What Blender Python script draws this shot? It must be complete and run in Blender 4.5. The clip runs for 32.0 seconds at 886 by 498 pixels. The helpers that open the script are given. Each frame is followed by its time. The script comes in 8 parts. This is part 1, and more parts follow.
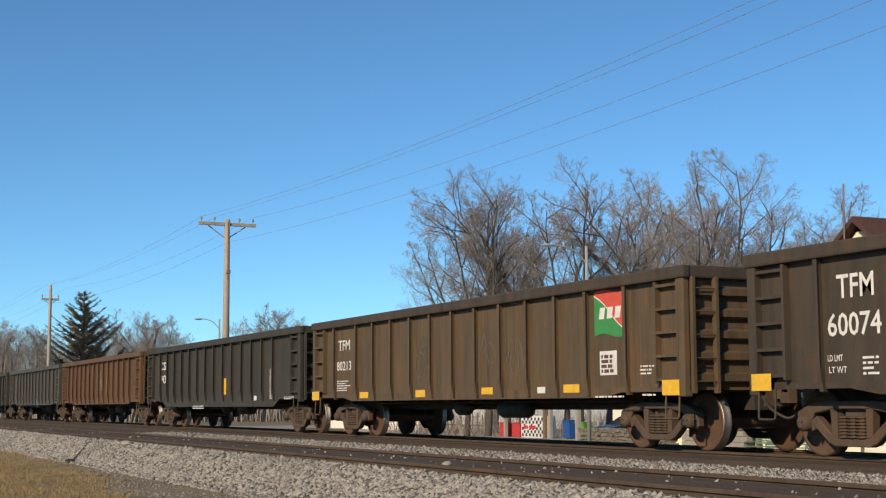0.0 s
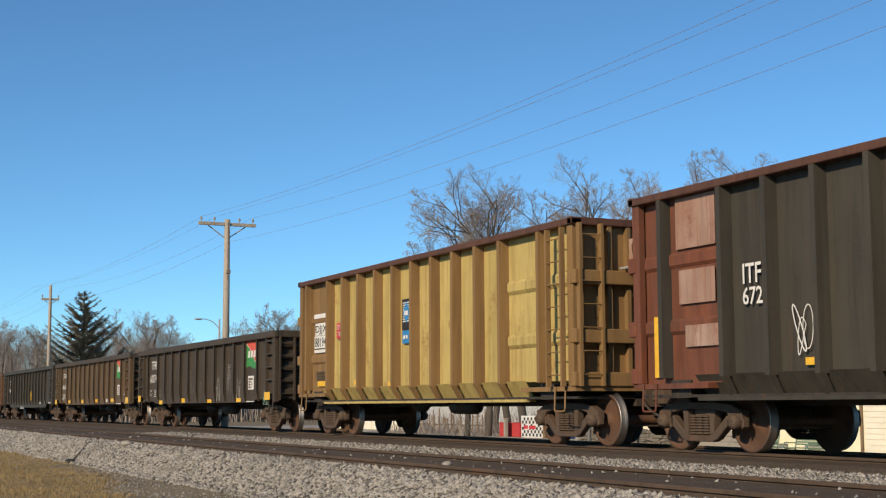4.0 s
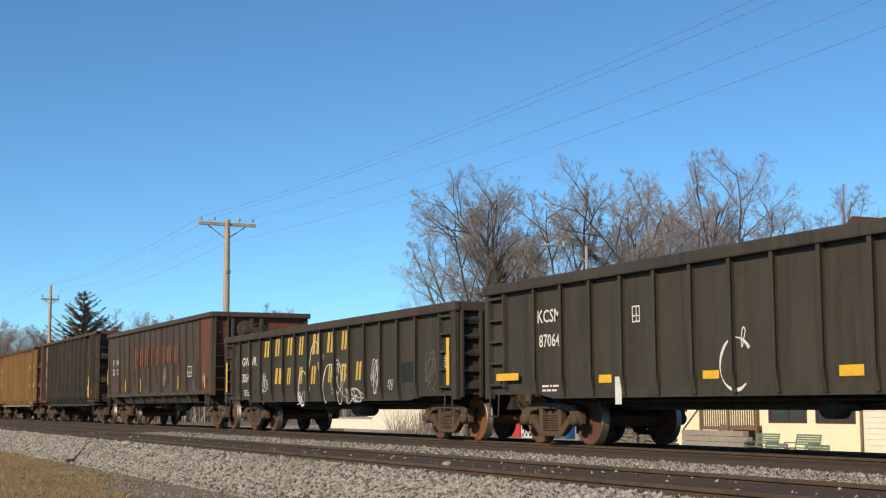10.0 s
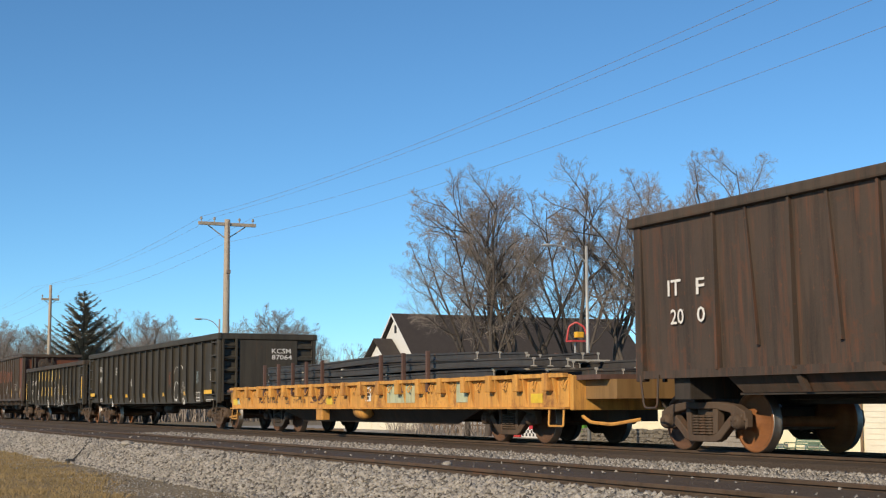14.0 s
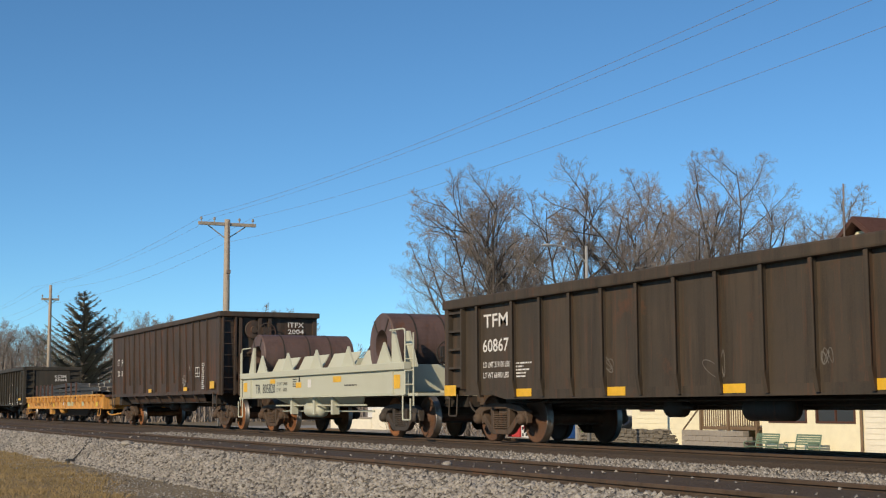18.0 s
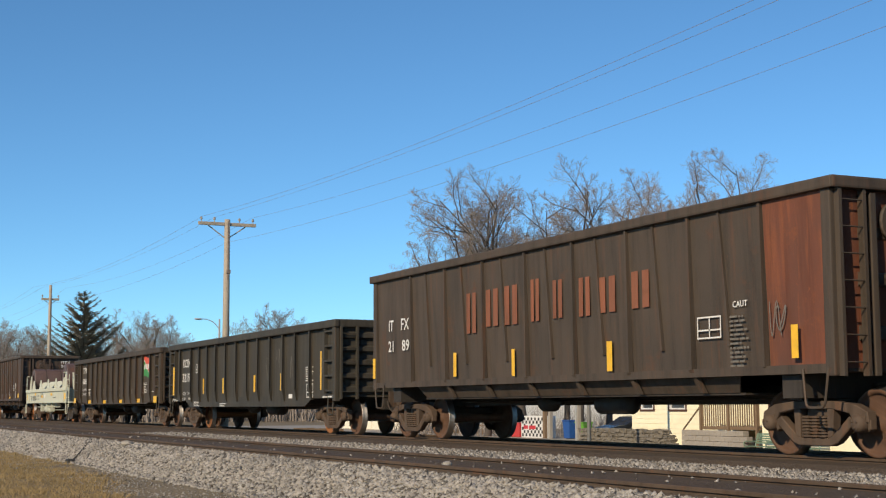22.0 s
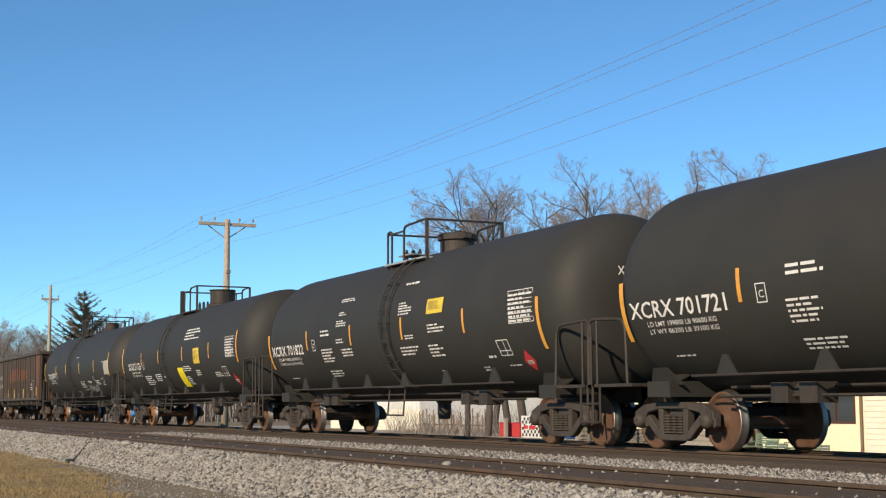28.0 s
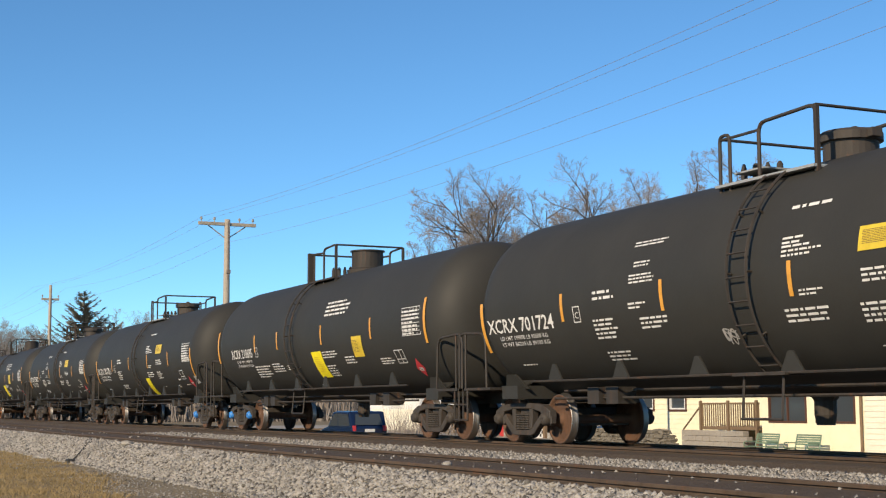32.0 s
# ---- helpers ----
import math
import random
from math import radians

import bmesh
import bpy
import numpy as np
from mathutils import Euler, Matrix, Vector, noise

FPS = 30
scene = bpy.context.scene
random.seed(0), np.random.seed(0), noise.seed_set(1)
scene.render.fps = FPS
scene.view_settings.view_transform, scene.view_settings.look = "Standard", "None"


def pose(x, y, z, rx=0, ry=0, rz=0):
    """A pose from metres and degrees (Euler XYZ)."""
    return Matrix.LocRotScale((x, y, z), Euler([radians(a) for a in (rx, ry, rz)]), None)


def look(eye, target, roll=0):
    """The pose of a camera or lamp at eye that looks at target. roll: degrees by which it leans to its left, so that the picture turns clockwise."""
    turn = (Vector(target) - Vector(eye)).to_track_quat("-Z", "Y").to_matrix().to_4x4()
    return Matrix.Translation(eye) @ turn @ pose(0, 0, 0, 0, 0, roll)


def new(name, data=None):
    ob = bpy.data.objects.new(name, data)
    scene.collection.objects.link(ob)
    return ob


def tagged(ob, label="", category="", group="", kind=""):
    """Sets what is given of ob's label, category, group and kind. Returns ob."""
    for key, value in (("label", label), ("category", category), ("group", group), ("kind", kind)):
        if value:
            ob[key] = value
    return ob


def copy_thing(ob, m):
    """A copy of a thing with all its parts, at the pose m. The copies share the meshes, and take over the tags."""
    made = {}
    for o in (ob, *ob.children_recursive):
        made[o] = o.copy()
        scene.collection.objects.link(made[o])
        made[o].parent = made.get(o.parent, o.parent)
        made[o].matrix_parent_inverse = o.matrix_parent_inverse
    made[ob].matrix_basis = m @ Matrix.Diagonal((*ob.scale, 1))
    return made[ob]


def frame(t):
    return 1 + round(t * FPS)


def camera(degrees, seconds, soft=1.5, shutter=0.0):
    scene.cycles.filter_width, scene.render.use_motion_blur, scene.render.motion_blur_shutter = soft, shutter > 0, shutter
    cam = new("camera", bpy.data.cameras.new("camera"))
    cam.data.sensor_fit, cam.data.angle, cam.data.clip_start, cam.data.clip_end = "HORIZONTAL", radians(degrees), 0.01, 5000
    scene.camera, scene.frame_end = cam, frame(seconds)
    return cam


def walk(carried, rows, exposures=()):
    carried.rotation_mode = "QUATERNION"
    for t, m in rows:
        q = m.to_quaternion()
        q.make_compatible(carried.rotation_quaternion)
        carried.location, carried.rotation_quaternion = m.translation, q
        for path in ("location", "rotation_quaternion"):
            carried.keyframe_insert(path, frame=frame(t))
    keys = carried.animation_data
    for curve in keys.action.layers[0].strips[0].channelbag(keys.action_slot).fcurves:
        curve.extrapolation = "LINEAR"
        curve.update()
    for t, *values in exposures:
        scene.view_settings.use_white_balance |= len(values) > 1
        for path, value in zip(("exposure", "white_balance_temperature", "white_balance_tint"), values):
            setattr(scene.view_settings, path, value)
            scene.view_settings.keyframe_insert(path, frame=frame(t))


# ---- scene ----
# World: x along the tracks (the train runs towards -x), y away from the camera, z up from the rail tops.
cam = camera(35.32, 32.0, soft=1.2)
EYE = pose(0.0, 0.0, 0.696, 96.434, 0.226, 64.742)
walk(cam, [(0.0, EYE), (32.0, EYE)], [(0.0, 0.02), (3.5, 0.02), (6.0, 0.16), (9.0, 0.1), (13.0, 0.06), (15.5, 0.05), (17.0, -0.1), (20.0, -0.06), (23.0, 0.14), (25.0, 0.25), (29.0, 0.25), (32.0, 0.27)])

# ---- light ----
world = bpy.data.worlds.new("sky")
scene.world = world
world.use_nodes = True
wn = world.node_tree.nodes
sky = wn.new("ShaderNodeTexSky")
sky.sky_type = "NISHITA"
sky.sun_disc = False
SUN_AZ, SUN_EL = 30.0, 27.0          # degrees from -y towards +x; height
sun_dir = Vector((math.sin(radians(SUN_AZ)) * math.cos(radians(SUN_EL)), -math.cos(radians(SUN_AZ)) * math.cos(radians(SUN_EL)), math.sin(radians(SUN_EL))))
sky.sun_elevation = radians(SUN_EL)
sky.sun_rotation = radians(180.0 - SUN_AZ)
sky.altitude = 3000.0
sky.air_density, sky.dust_density, sky.ozone_density = 1.0, 0.6, 4.0
tint = wn.new("ShaderNodeMix")
tint.data_type, tint.blend_type = "RGBA", "MULTIPLY"
tint.inputs["Factor"].default_value = 1.0
tint.inputs["B"].default_value = (0.675, 0.955, 0.995, 1)
world.node_tree.links.new(sky.outputs[0], tint.inputs["A"])
world.node_tree.links.new(tint.outputs["Result"], wn["Background"].inputs[0])
wn["Background"].inputs[1].default_value = 0.130
sun = new("sun", bpy.data.lights.new("sun", "SUN"))
sun.data.energy, sun.data.angle, sun.data.color = 4.6, radians(0.53), (1.0, 0.81, 0.57)
sun.matrix_world = look(sun_dir * 50, (0, 0, 0))
scene.view_settings.exposure = 0.0

# ---- materials ----


def nodes(name):
    m = bpy.data.materials.new(name)
    m.use_nodes = True
    nt = m.node_tree
    return m, nt, nt.nodes["Principled BSDF"]


def coords(nt, scale=(1, 1, 1), shift=True, generated="Object"):
    tc = nt.nodes.new("ShaderNodeTexCoord")
    mp = nt.nodes.new("ShaderNodeMapping")
    mp.inputs["Scale"].default_value = scale
    nt.links.new(tc.outputs[generated], mp.inputs["Vector"])
    if shift:
        info = nt.nodes.new("ShaderNodeObjectInfo")
        mul = nt.nodes.new("ShaderNodeMath")
        mul.operation = "MULTIPLY"
        mul.inputs[1].default_value = 37.0
        nt.links.new(info.outputs["Random"], mul.inputs[0])
        nt.links.new(mul.outputs[0], mp.inputs["Location"])
    return mp.outputs[0]


def noise_tex(nt, vec, scale, detail=4, rough=0.6):
    n = nt.nodes.new("ShaderNodeTexNoise")
    n.inputs["Scale"].default_value, n.inputs["Detail"].default_value, n.inputs["Roughness"].default_value = scale, detail, rough
    nt.links.new(vec, n.inputs["Vector"])
    return n.outputs["Fac"]


def ramp(nt, fac, lo, hi):
    r = nt.nodes.new("ShaderNodeMapRange")
    r.inputs["From Min"].default_value, r.inputs["From Max"].default_value = lo, hi
    nt.links.new(fac, r.inputs["Value"])
    return r.outputs[0]


def mixc(nt, fac, a, b):
    m = nt.nodes.new("ShaderNodeMix")
    m.data_type = "RGBA"
    if fac is not None:
        nt.links.new(fac, m.inputs["Factor"])
    for sock, v in ((m.inputs["A"], a), (m.inputs["B"], b)):
        if isinstance(v, tuple):
            sock.default_value = (*v, 1)
        else:
            nt.links.new(v, sock)
    return m.outputs["Result"]


def bump(nt, bsdf, fac, strength=0.3, dist=0.01):
    b = nt.nodes.new("ShaderNodeBump")
    b.inputs["Strength"].default_value, b.inputs["Distance"].default_value = strength, dist
    nt.links.new(fac, b.inputs["Height"])
    nt.links.new(b.outputs[0], bsdf.inputs["Normal"])


def paint(name, base, dirt, rust=(0.17, 0.07, 0.03), dirty=0.5, rusty=0.3, rough=0.65, metal=0.0, streak=True, spec=0.3):
    """Weathered paint: base colour, large dirt clouds, vertical streaks and rust spots."""
    m, nt, b = nodes(name)
    v = coords(nt)
    big = ramp(nt, noise_tex(nt, v, 0.8, 5), 0.65 - 0.5 * dirty, 1.0 - 0.45 * dirty)
    c = mixc(nt, big, base, dirt)
    if streak:
        dark = tuple(0.5 * x for x in base)
        grime = coords(nt, (3.2, 3.2, 0.22))
        gr = ramp(nt, noise_tex(nt, grime, 1.5, 5, 0.65), 0.46, 0.74)
        c = mixc(nt, gr, c, dark)
        vs = coords(nt, (5.0, 5.0, 0.35))
        st = ramp(nt, noise_tex(nt, vs, 1.6, 6, 0.7), 0.60 - 0.12 * rusty, 0.82 - 0.08 * rusty)
        c = mixc(nt, st, c, rust)
        blot = ramp(nt, noise_tex(nt, v, 1.3, 7, 0.75), 0.64 - 0.10 * rusty, 0.76 - 0.08 * rusty)
        c = mixc(nt, blot, c, tuple(0.8 * x for x in rust))
    fine = ramp(nt, noise_tex(nt, v, 9.0, 6, 0.7), 0.70 - 0.12 * rusty, 0.80 - 0.08 * rusty)
    c = mixc(nt, fine, c, rust)
    grain = noise_tex(nt, v, 45.0, 3)
    c2 = mixc(nt, ramp(nt, grain, 0.3, 0.8), c, dirt)
    mm = nt.nodes.new("ShaderNodeMix")
    mm.data_type = "RGBA"
    mm.inputs["Factor"].default_value = 0.55
    nt.links.new(c, mm.inputs["A"])
    nt.links.new(c2, mm.inputs["B"])
    nt.links.new(mm.outputs["Result"], b.inputs["Base Color"])
    b.inputs["Roughness"].default_value, b.inputs["Metallic"].default_value = rough, metal
    b.inputs["Specular IOR Level"].default_value = spec
    bump(nt, b, noise_tex(nt, v, 3.0, 6, 0.65), 0.4, 0.014)
    return m


def rough_mat(name, a, b_, scale=3.0, fine=40.0, rough=0.85, strength=0.5, dist=0.02, shift=True, metal=0.0):
    m, nt, b = nodes(name)
    v = coords(nt, shift=shift)
    c = mixc(nt, ramp(nt, noise_tex(nt, v, scale, 6), 0.3, 0.7), a, b_)
    f = noise_tex(nt, v, fine, 4)
    c2 = mixc(nt, ramp(nt, f, 0.35, 0.75), c, tuple(0.5 * (x + y) * 0.6 for x, y in zip(a, b_)))
    nt.links.new(c2, b.inputs["Base Color"])
    b.inputs["Roughness"].default_value, b.inputs["Metallic"].default_value = rough, metal
    b.inputs["Specular IOR Level"].default_value = 0.3
    bump(nt, b, f, strength, dist)
    return m


def plain(name, col, rough=0.6, metal=0.0, vary=0.12, scale=6.0):
    m, nt, b = nodes(name)
    v = coords(nt)
    lo = tuple(x * (1 - vary * 2) for x in col)
    nt.links.new(mixc(nt, ramp(nt, noise_tex(nt, v, scale, 6, 0.7), 0.35, 0.75), col, lo), b.inputs["Base Color"])
    b.inputs["Roughness"].default_value, b.inputs["Metallic"].default_value = rough, metal
    return m


def stones_mat(name, a, b_, c_):
    m, nt, b = nodes(name)
    g = nt.nodes.new("ShaderNodeNewGeometry")
    cr = nt.nodes.new("ShaderNodeValToRGB")
    cr.color_ramp.elements[0].color, cr.color_ramp.elements[1].color = (*a, 1), (*b_, 1)
    e = cr.color_ramp.elements.new(0.5)
    e.color = (*c_, 1)
    nt.links.new(g.outputs["Random Per Island"], cr.inputs[0])
    v = coords(nt, shift=False)
    mm = mixc(nt, ramp(nt, noise_tex(nt, v, 0.5, 4), 0.55, 0.75), cr.outputs[0], tuple(x * 0.72 for x in a))
    nt.links.new(mm, b.inputs["Base Color"])
    b.inputs["Roughness"].default_value = 0.9
    return m


def glass_mat(name, tint=(0.05, 0.06, 0.07)):
    m, nt, b = nodes(name)
    b.inputs["Base Color"].default_value = (*tint, 1)
    b.inputs["Roughness"].default_value = 0.06
    b.inputs["Specular IOR Level"].default_value = 0.6
    return m


M_RUST = (0.16, 0.065, 0.03)
m_tfm = paint("weathered brown gondola paint", (0.078, 0.062, 0.040), (0.115, 0.080, 0.045), rust=(0.20, 0.085, 0.034), rusty=0.75, dirty=0.7)
m_dark = paint("black gondola paint", (0.041, 0.038, 0.031), (0.062, 0.054, 0.041), rust=(0.10, 0.055, 0.03), rusty=0.2, dirty=0.6)
m_darkbrown = paint("brown-black gondola paint", (0.047, 0.039, 0.030), (0.075, 0.056, 0.038), rust=(0.13, 0.058, 0.03), rusty=0.4, dirty=0.6)
m_gray = paint("grey car paint", (0.07, 0.068, 0.062), (0.09, 0.08, 0.065), rusty=0.3)
m_rustcar = paint("rust-brown car paint", (0.13, 0.08, 0.045), (0.10, 0.055, 0.03), rusty=0.9)
m_gold = paint("mustard car paint", (0.52, 0.405, 0.145), (0.38, 0.285, 0.10), rust=(0.26, 0.115, 0.04), rusty=0.6, dirty=0.6)
m_tan = paint("tan car paint", (0.24, 0.145, 0.06), (0.20, 0.12, 0.05), rusty=0.3, dirty=0.4)
m_redbrown = paint("red oxide car paint", (0.19, 0.062, 0.032), (0.11, 0.05, 0.034), rust=(0.27, 0.09, 0.035), rusty=0.6, dirty=0.7)
m_sul2 = paint("red-brown weathered car paint", (0.050, 0.040, 0.033), (0.078, 0.056, 0.042), rust=(0.16, 0.062, 0.03), rusty=0.7, dirty=0.7)
m_oldwhite = paint("worn white patch paint", (0.44, 0.33, 0.27), (0.30, 0.17, 0.12), rust=(0.20, 0.075, 0.045), rusty=0.9, dirty=0.8)
m_sul = paint("dark brown car paint", (0.055, 0.045, 0.036), (0.080, 0.060, 0.044), rust=(0.13, 0.06, 0.032), rusty=0.45, dirty=0.7)
m_orange = paint("burnt orange paint", (0.30, 0.10, 0.04), (0.20, 0.08, 0.04), rusty=0.5)
m_flat = paint("yellow-orange flatcar paint", (0.72, 0.38, 0.085), (0.54, 0.27, 0.07), rust=(0.20, 0.085, 0.04), rusty=0.9, dirty=0.7)
m_aqua = paint("faded aqua patch paint", (0.42, 0.50, 0.36), (0.5, 0.4, 0.2), rusty=0.3)
m_coil = paint("pale grey-green car paint", (0.49, 0.50, 0.40), (0.44, 0.44, 0.35), rusty=0.05, dirty=0.35, streak=False)
m_steelcoil = paint("rusty brown steel coil", (0.13, 0.085, 0.075), (0.10, 0.065, 0.055), rusty=0.3, rough=0.5)
m_tank = paint("satin black tank paint", (0.031, 0.030, 0.027), (0.040, 0.038, 0.033), rust=(0.047, 0.042, 0.035), rusty=0.15, dirty=0.5, rough=0.60, spec=0.22, streak=False)
m_chord = paint("dull red-brown chord paint", (0.085, 0.042, 0.030), (0.11, 0.05, 0.032), rusty=0.3)
m_under = paint("grimy black underframe", (0.036, 0.032, 0.028), (0.056, 0.045, 0.036), rusty=0.2)
m_frame = paint("dusty brown truck casting", (0.10, 0.068, 0.046), (0.075, 0.055, 0.042), rusty=0.4, rough=0.8)
m_frameblk = paint("dark truck casting", (0.047, 0.041, 0.036), (0.068, 0.055, 0.044), rusty=0.2, rough=0.7)
m_wheel = paint("rusty wheel steel", (0.115, 0.062, 0.037), (0.085, 0.048, 0.032), rusty=0.4, rough=0.75)
m_wheelnew = paint("orange-rust wheel steel", (0.25, 0.10, 0.034), (0.16, 0.07, 0.032), rusty=0.4, rough=0.75)
m_tread = plain("polished wheel tread", (0.30, 0.28, 0.26), 0.5, 1.0)
m_rail = paint("brown rusted rail steel", (0.095, 0.064, 0.042), (0.072, 0.050, 0.034), rusty=0.3, rough=0.75)
m_yellow = plain("reflective yellow sheeting", (0.80, 0.46, 0.03), 0.45)
m_amber = plain("reflective amber strip", (0.72, 0.34, 0.05), 0.45)
m_white = plain("white stencil paint", (0.72, 0.70, 0.66), 0.6)
m_chalk = plain("pale spray paint", (0.42, 0.40, 0.37), 0.8, vary=0.25, scale=20)
m_blackink = plain("black stencil paint", (0.03, 0.03, 0.03), 0.6)
m_red = plain("red sign paint", (0.55, 0.04, 0.05), 0.5)
m_flagred = plain("flag red paint", (0.62, 0.09, 0.05), 0.6)
m_flaggreen = plain("flag green paint", (0.05, 0.26, 0.07), 0.6)
m_blue = plain("blue sign paint", (0.03, 0.22, 0.50), 0.5)
m_bluecap = plain("bright blue bearing cap paint", (0.04, 0.22, 0.60), 0.5)
m_paper = plain("yellow paper sheet", (0.93, 0.78, 0.012), 0.6)
m_dullpaper = plain("yellow decal", (0.72, 0.52, 0.04), 0.5)
m_letteryellow = plain("faded yellow lettering", (0.62, 0.42, 0.07), 0.6)
m_letterorange = paint("faded orange lettering", (0.27, 0.098, 0.052), (0.17, 0.075, 0.045), rusty=0.2, dirty=0.5)
m_darkpatch = plain("dark grey paint patch", (0.02, 0.019, 0.018), 0.6)
m_railload = paint("new dark rail steel", (0.045, 0.046, 0.048), (0.07, 0.062, 0.055), rusty=0.2, rough=0.5)
m_railend = plain("cut rail end", (0.45, 0.42, 0.36), 0.5)
m_stake = paint("brown stake steel", (0.12, 0.07, 0.055), (0.10, 0.06, 0.05), rusty=0.2)
m_galv = plain("galvanised steel", (0.42, 0.42, 0.40), 0.5, 0.3)

# ---- mesh helpers ----


def part(name, bm, material, parent, label="", at=None, smooth=False):
    me = bpy.data.meshes.new(name)
    bm.normal_update()
    bm.to_mesh(me)
    bm.free()
    if smooth:
        me.polygons.foreach_set("use_smooth", [True] * len(me.polygons))
    me.materials.append(material)
    return piece(name, me, parent, label, at)


def piece(name, me, parent, label="", at=None):
    ob = new(name, me)
    if parent is not None:
        ob.parent = parent
    if at is not None:
        ob.matrix_basis = at
    if label:
        tagged(ob, label)
    return ob


def box(bm, x0, x1, y0, y1, z0, z1):
    vs = [bm.verts.new(p) for p in ((x0, y0, z0), (x1, y0, z0), (x1, y1, z0), (x0, y1, z0), (x0, y0, z1), (x1, y0, z1), (x1, y1, z1), (x0, y1, z1))]
    for f in ((3, 2, 1, 0), (4, 5, 6, 7), (0, 1, 5, 4), (1, 2, 6, 5), (2, 3, 7, 6), (3, 0, 4, 7)):
        bm.faces.new([vs[i] for i in f])


def boxes(*rows):
    bm = bmesh.new()
    for r in rows:
        box(bm, *r)
    return bm


def bevelled(x0, x1, y0, y1, z0, z1, r=0.02):
    bm = boxes((x0, x1, y0, y1, z0, z1))
    bmesh.ops.bevel(bm, geom=bm.edges[:], offset=r, segments=2, affect="EDGES", profile=0.6)
    return bm


def prism(bm, pts, along):
    """A polygon of 3D points, pushed along a vector."""
    a = [bm.verts.new(p) for p in pts]
    b = [bm.verts.new(Vector(p) + Vector(along)) for p in pts]
    fs = [bm.faces.new(a), bm.faces.new(b[::-1])]
    n = len(pts)
    for i in range(n):
        j = (i + 1) % n
        fs.append(bm.faces.new((a[j], a[i], b[i], b[j])))
    bmesh.ops.recalc_face_normals(bm, faces=fs)


def flatpoly(bm, pts):
    return bm.faces.new([bm.verts.new(p) for p in pts])


def tube(bm, path, r, n=6, r2=None, cap=True):
    path = [Vector(p) for p in path]
    rings = []
    up = None
    for i, p in enumerate(path):
        d = (path[min(i + 1, len(path) - 1)] - path[max(i - 1, 0)]).normalized()
        if up is None:
            up = d.orthogonal().normalized()
        up = (up - d * up.dot(d)).normalized()
        side = d.cross(up)
        rr = r if r2 is None else r + (r2 - r) * i / (len(path) - 1)
        rings.append([bm.verts.new(p + (up * math.cos(a) + side * math.sin(a)) * rr) for a in (2 * math.pi * k / n for k in range(n))])
    for a, b in zip(rings, rings[1:]):
        for k in range(n):
            bm.faces.new((a[k], a[(k + 1) % n], b[(k + 1) % n], b[k]))
    if cap:
        bm.faces.new(rings[0][::-1])
        bm.faces.new(rings[-1])


def lathe(bm, profile, axis="x", n=32, centre=(0, 0, 0)):
    """Profile of (along, radius) turned round an axis through the centre."""
    c = Vector(centre)
    rings = []
    for a, r in profile:
        ring = []
        for k in range(n if r > 1e-6 else 1):
            t = 2 * math.pi * k / n
            u, w = r * math.cos(t), r * math.sin(t)
            p = {"x": (a, u, w), "y": (u, a, w), "z": (u, w, a)}[axis]
            ring.append(bm.verts.new(c + Vector(p)))
        rings.append(ring)
    fs = []
    for a, b in zip(rings, rings[1:]):
        for k in range(n):
            q = [a[k % len(a)], a[(k + 1) % len(a)], b[(k + 1) % len(b)], b[k % len(b)]]
            q = [v for i, v in enumerate(q) if v not in q[:i]]
            if len(q) > 2:
                fs.append(bm.faces.new(q))
    bmesh.ops.recalc_face_normals(bm, faces=fs)


def rounded(path, r=0.12, seg=4):
    """Rounds the corners of a polyline."""
    path = [Vector(p) for p in path]
    out = [path[0]]
    for a, b, c in zip(path, path[1:], path[2:]):
        d1, d2 = (a - b), (c - b)
        k = min(r, d1.length / 2, d2.length / 2)
        p, q = b + d1.normalized() * k, b + d2.normalized() * k
        for i in range(seg + 1):
            t = i / seg
            out.append(p * (1 - t) ** 2 + b * 2 * t * (1 - t) + q * t * t)
    out.append(path[-1])
    return out


def letters(body, height, bold=0.0, shear=0.0, spacing=1.0, width=None):
    """Mesh of a line of writing in the xy plane, left bottom at the origin, capitals of that height."""
    cu = bpy.data.curves.new("writing", "FONT")
    cu.body, cu.size, cu.offset, cu.shear, cu.space_character = body, 1.0, bold, shear, spacing
    cu.resolution_u = 2
    ob = bpy.data.objects.new("writing", cu)
    me = bpy.data.meshes.new_from_object(ob)
    bpy.data.objects.remove(ob)
    bpy.data.curves.remove(cu)
    co = np.empty(len(me.vertices) * 3)
    me.vertices.foreach_get("co", co)
    co = co.reshape(-1, 3)
    if len(co):
        co[:, 0] -= co[:, 0].min()
        s = height / max(1e-6, (co[:, 1].max() - co[:, 1].min()))
        co[:, :2] *= s
        co[:, 1] -= co[:, 1].min()
        if width:
            co[:, 0] *= width / co[:, 0].max()
        me.vertices.foreach_set("co", co.ravel())
    return me


def on_side(me, x, y, z):
    """Stands a flat mesh (xy) up on a car's near side: its x along the car, its y upwards."""
    co = np.empty(len(me.vertices) * 3)
    me.vertices.foreach_get("co", co)
    co = co.reshape(-1, 3)
    me.vertices.foreach_set("co", np.stack([co[:, 0] + x, y - co[:, 2], co[:, 1] + z], 1).ravel())
    return me


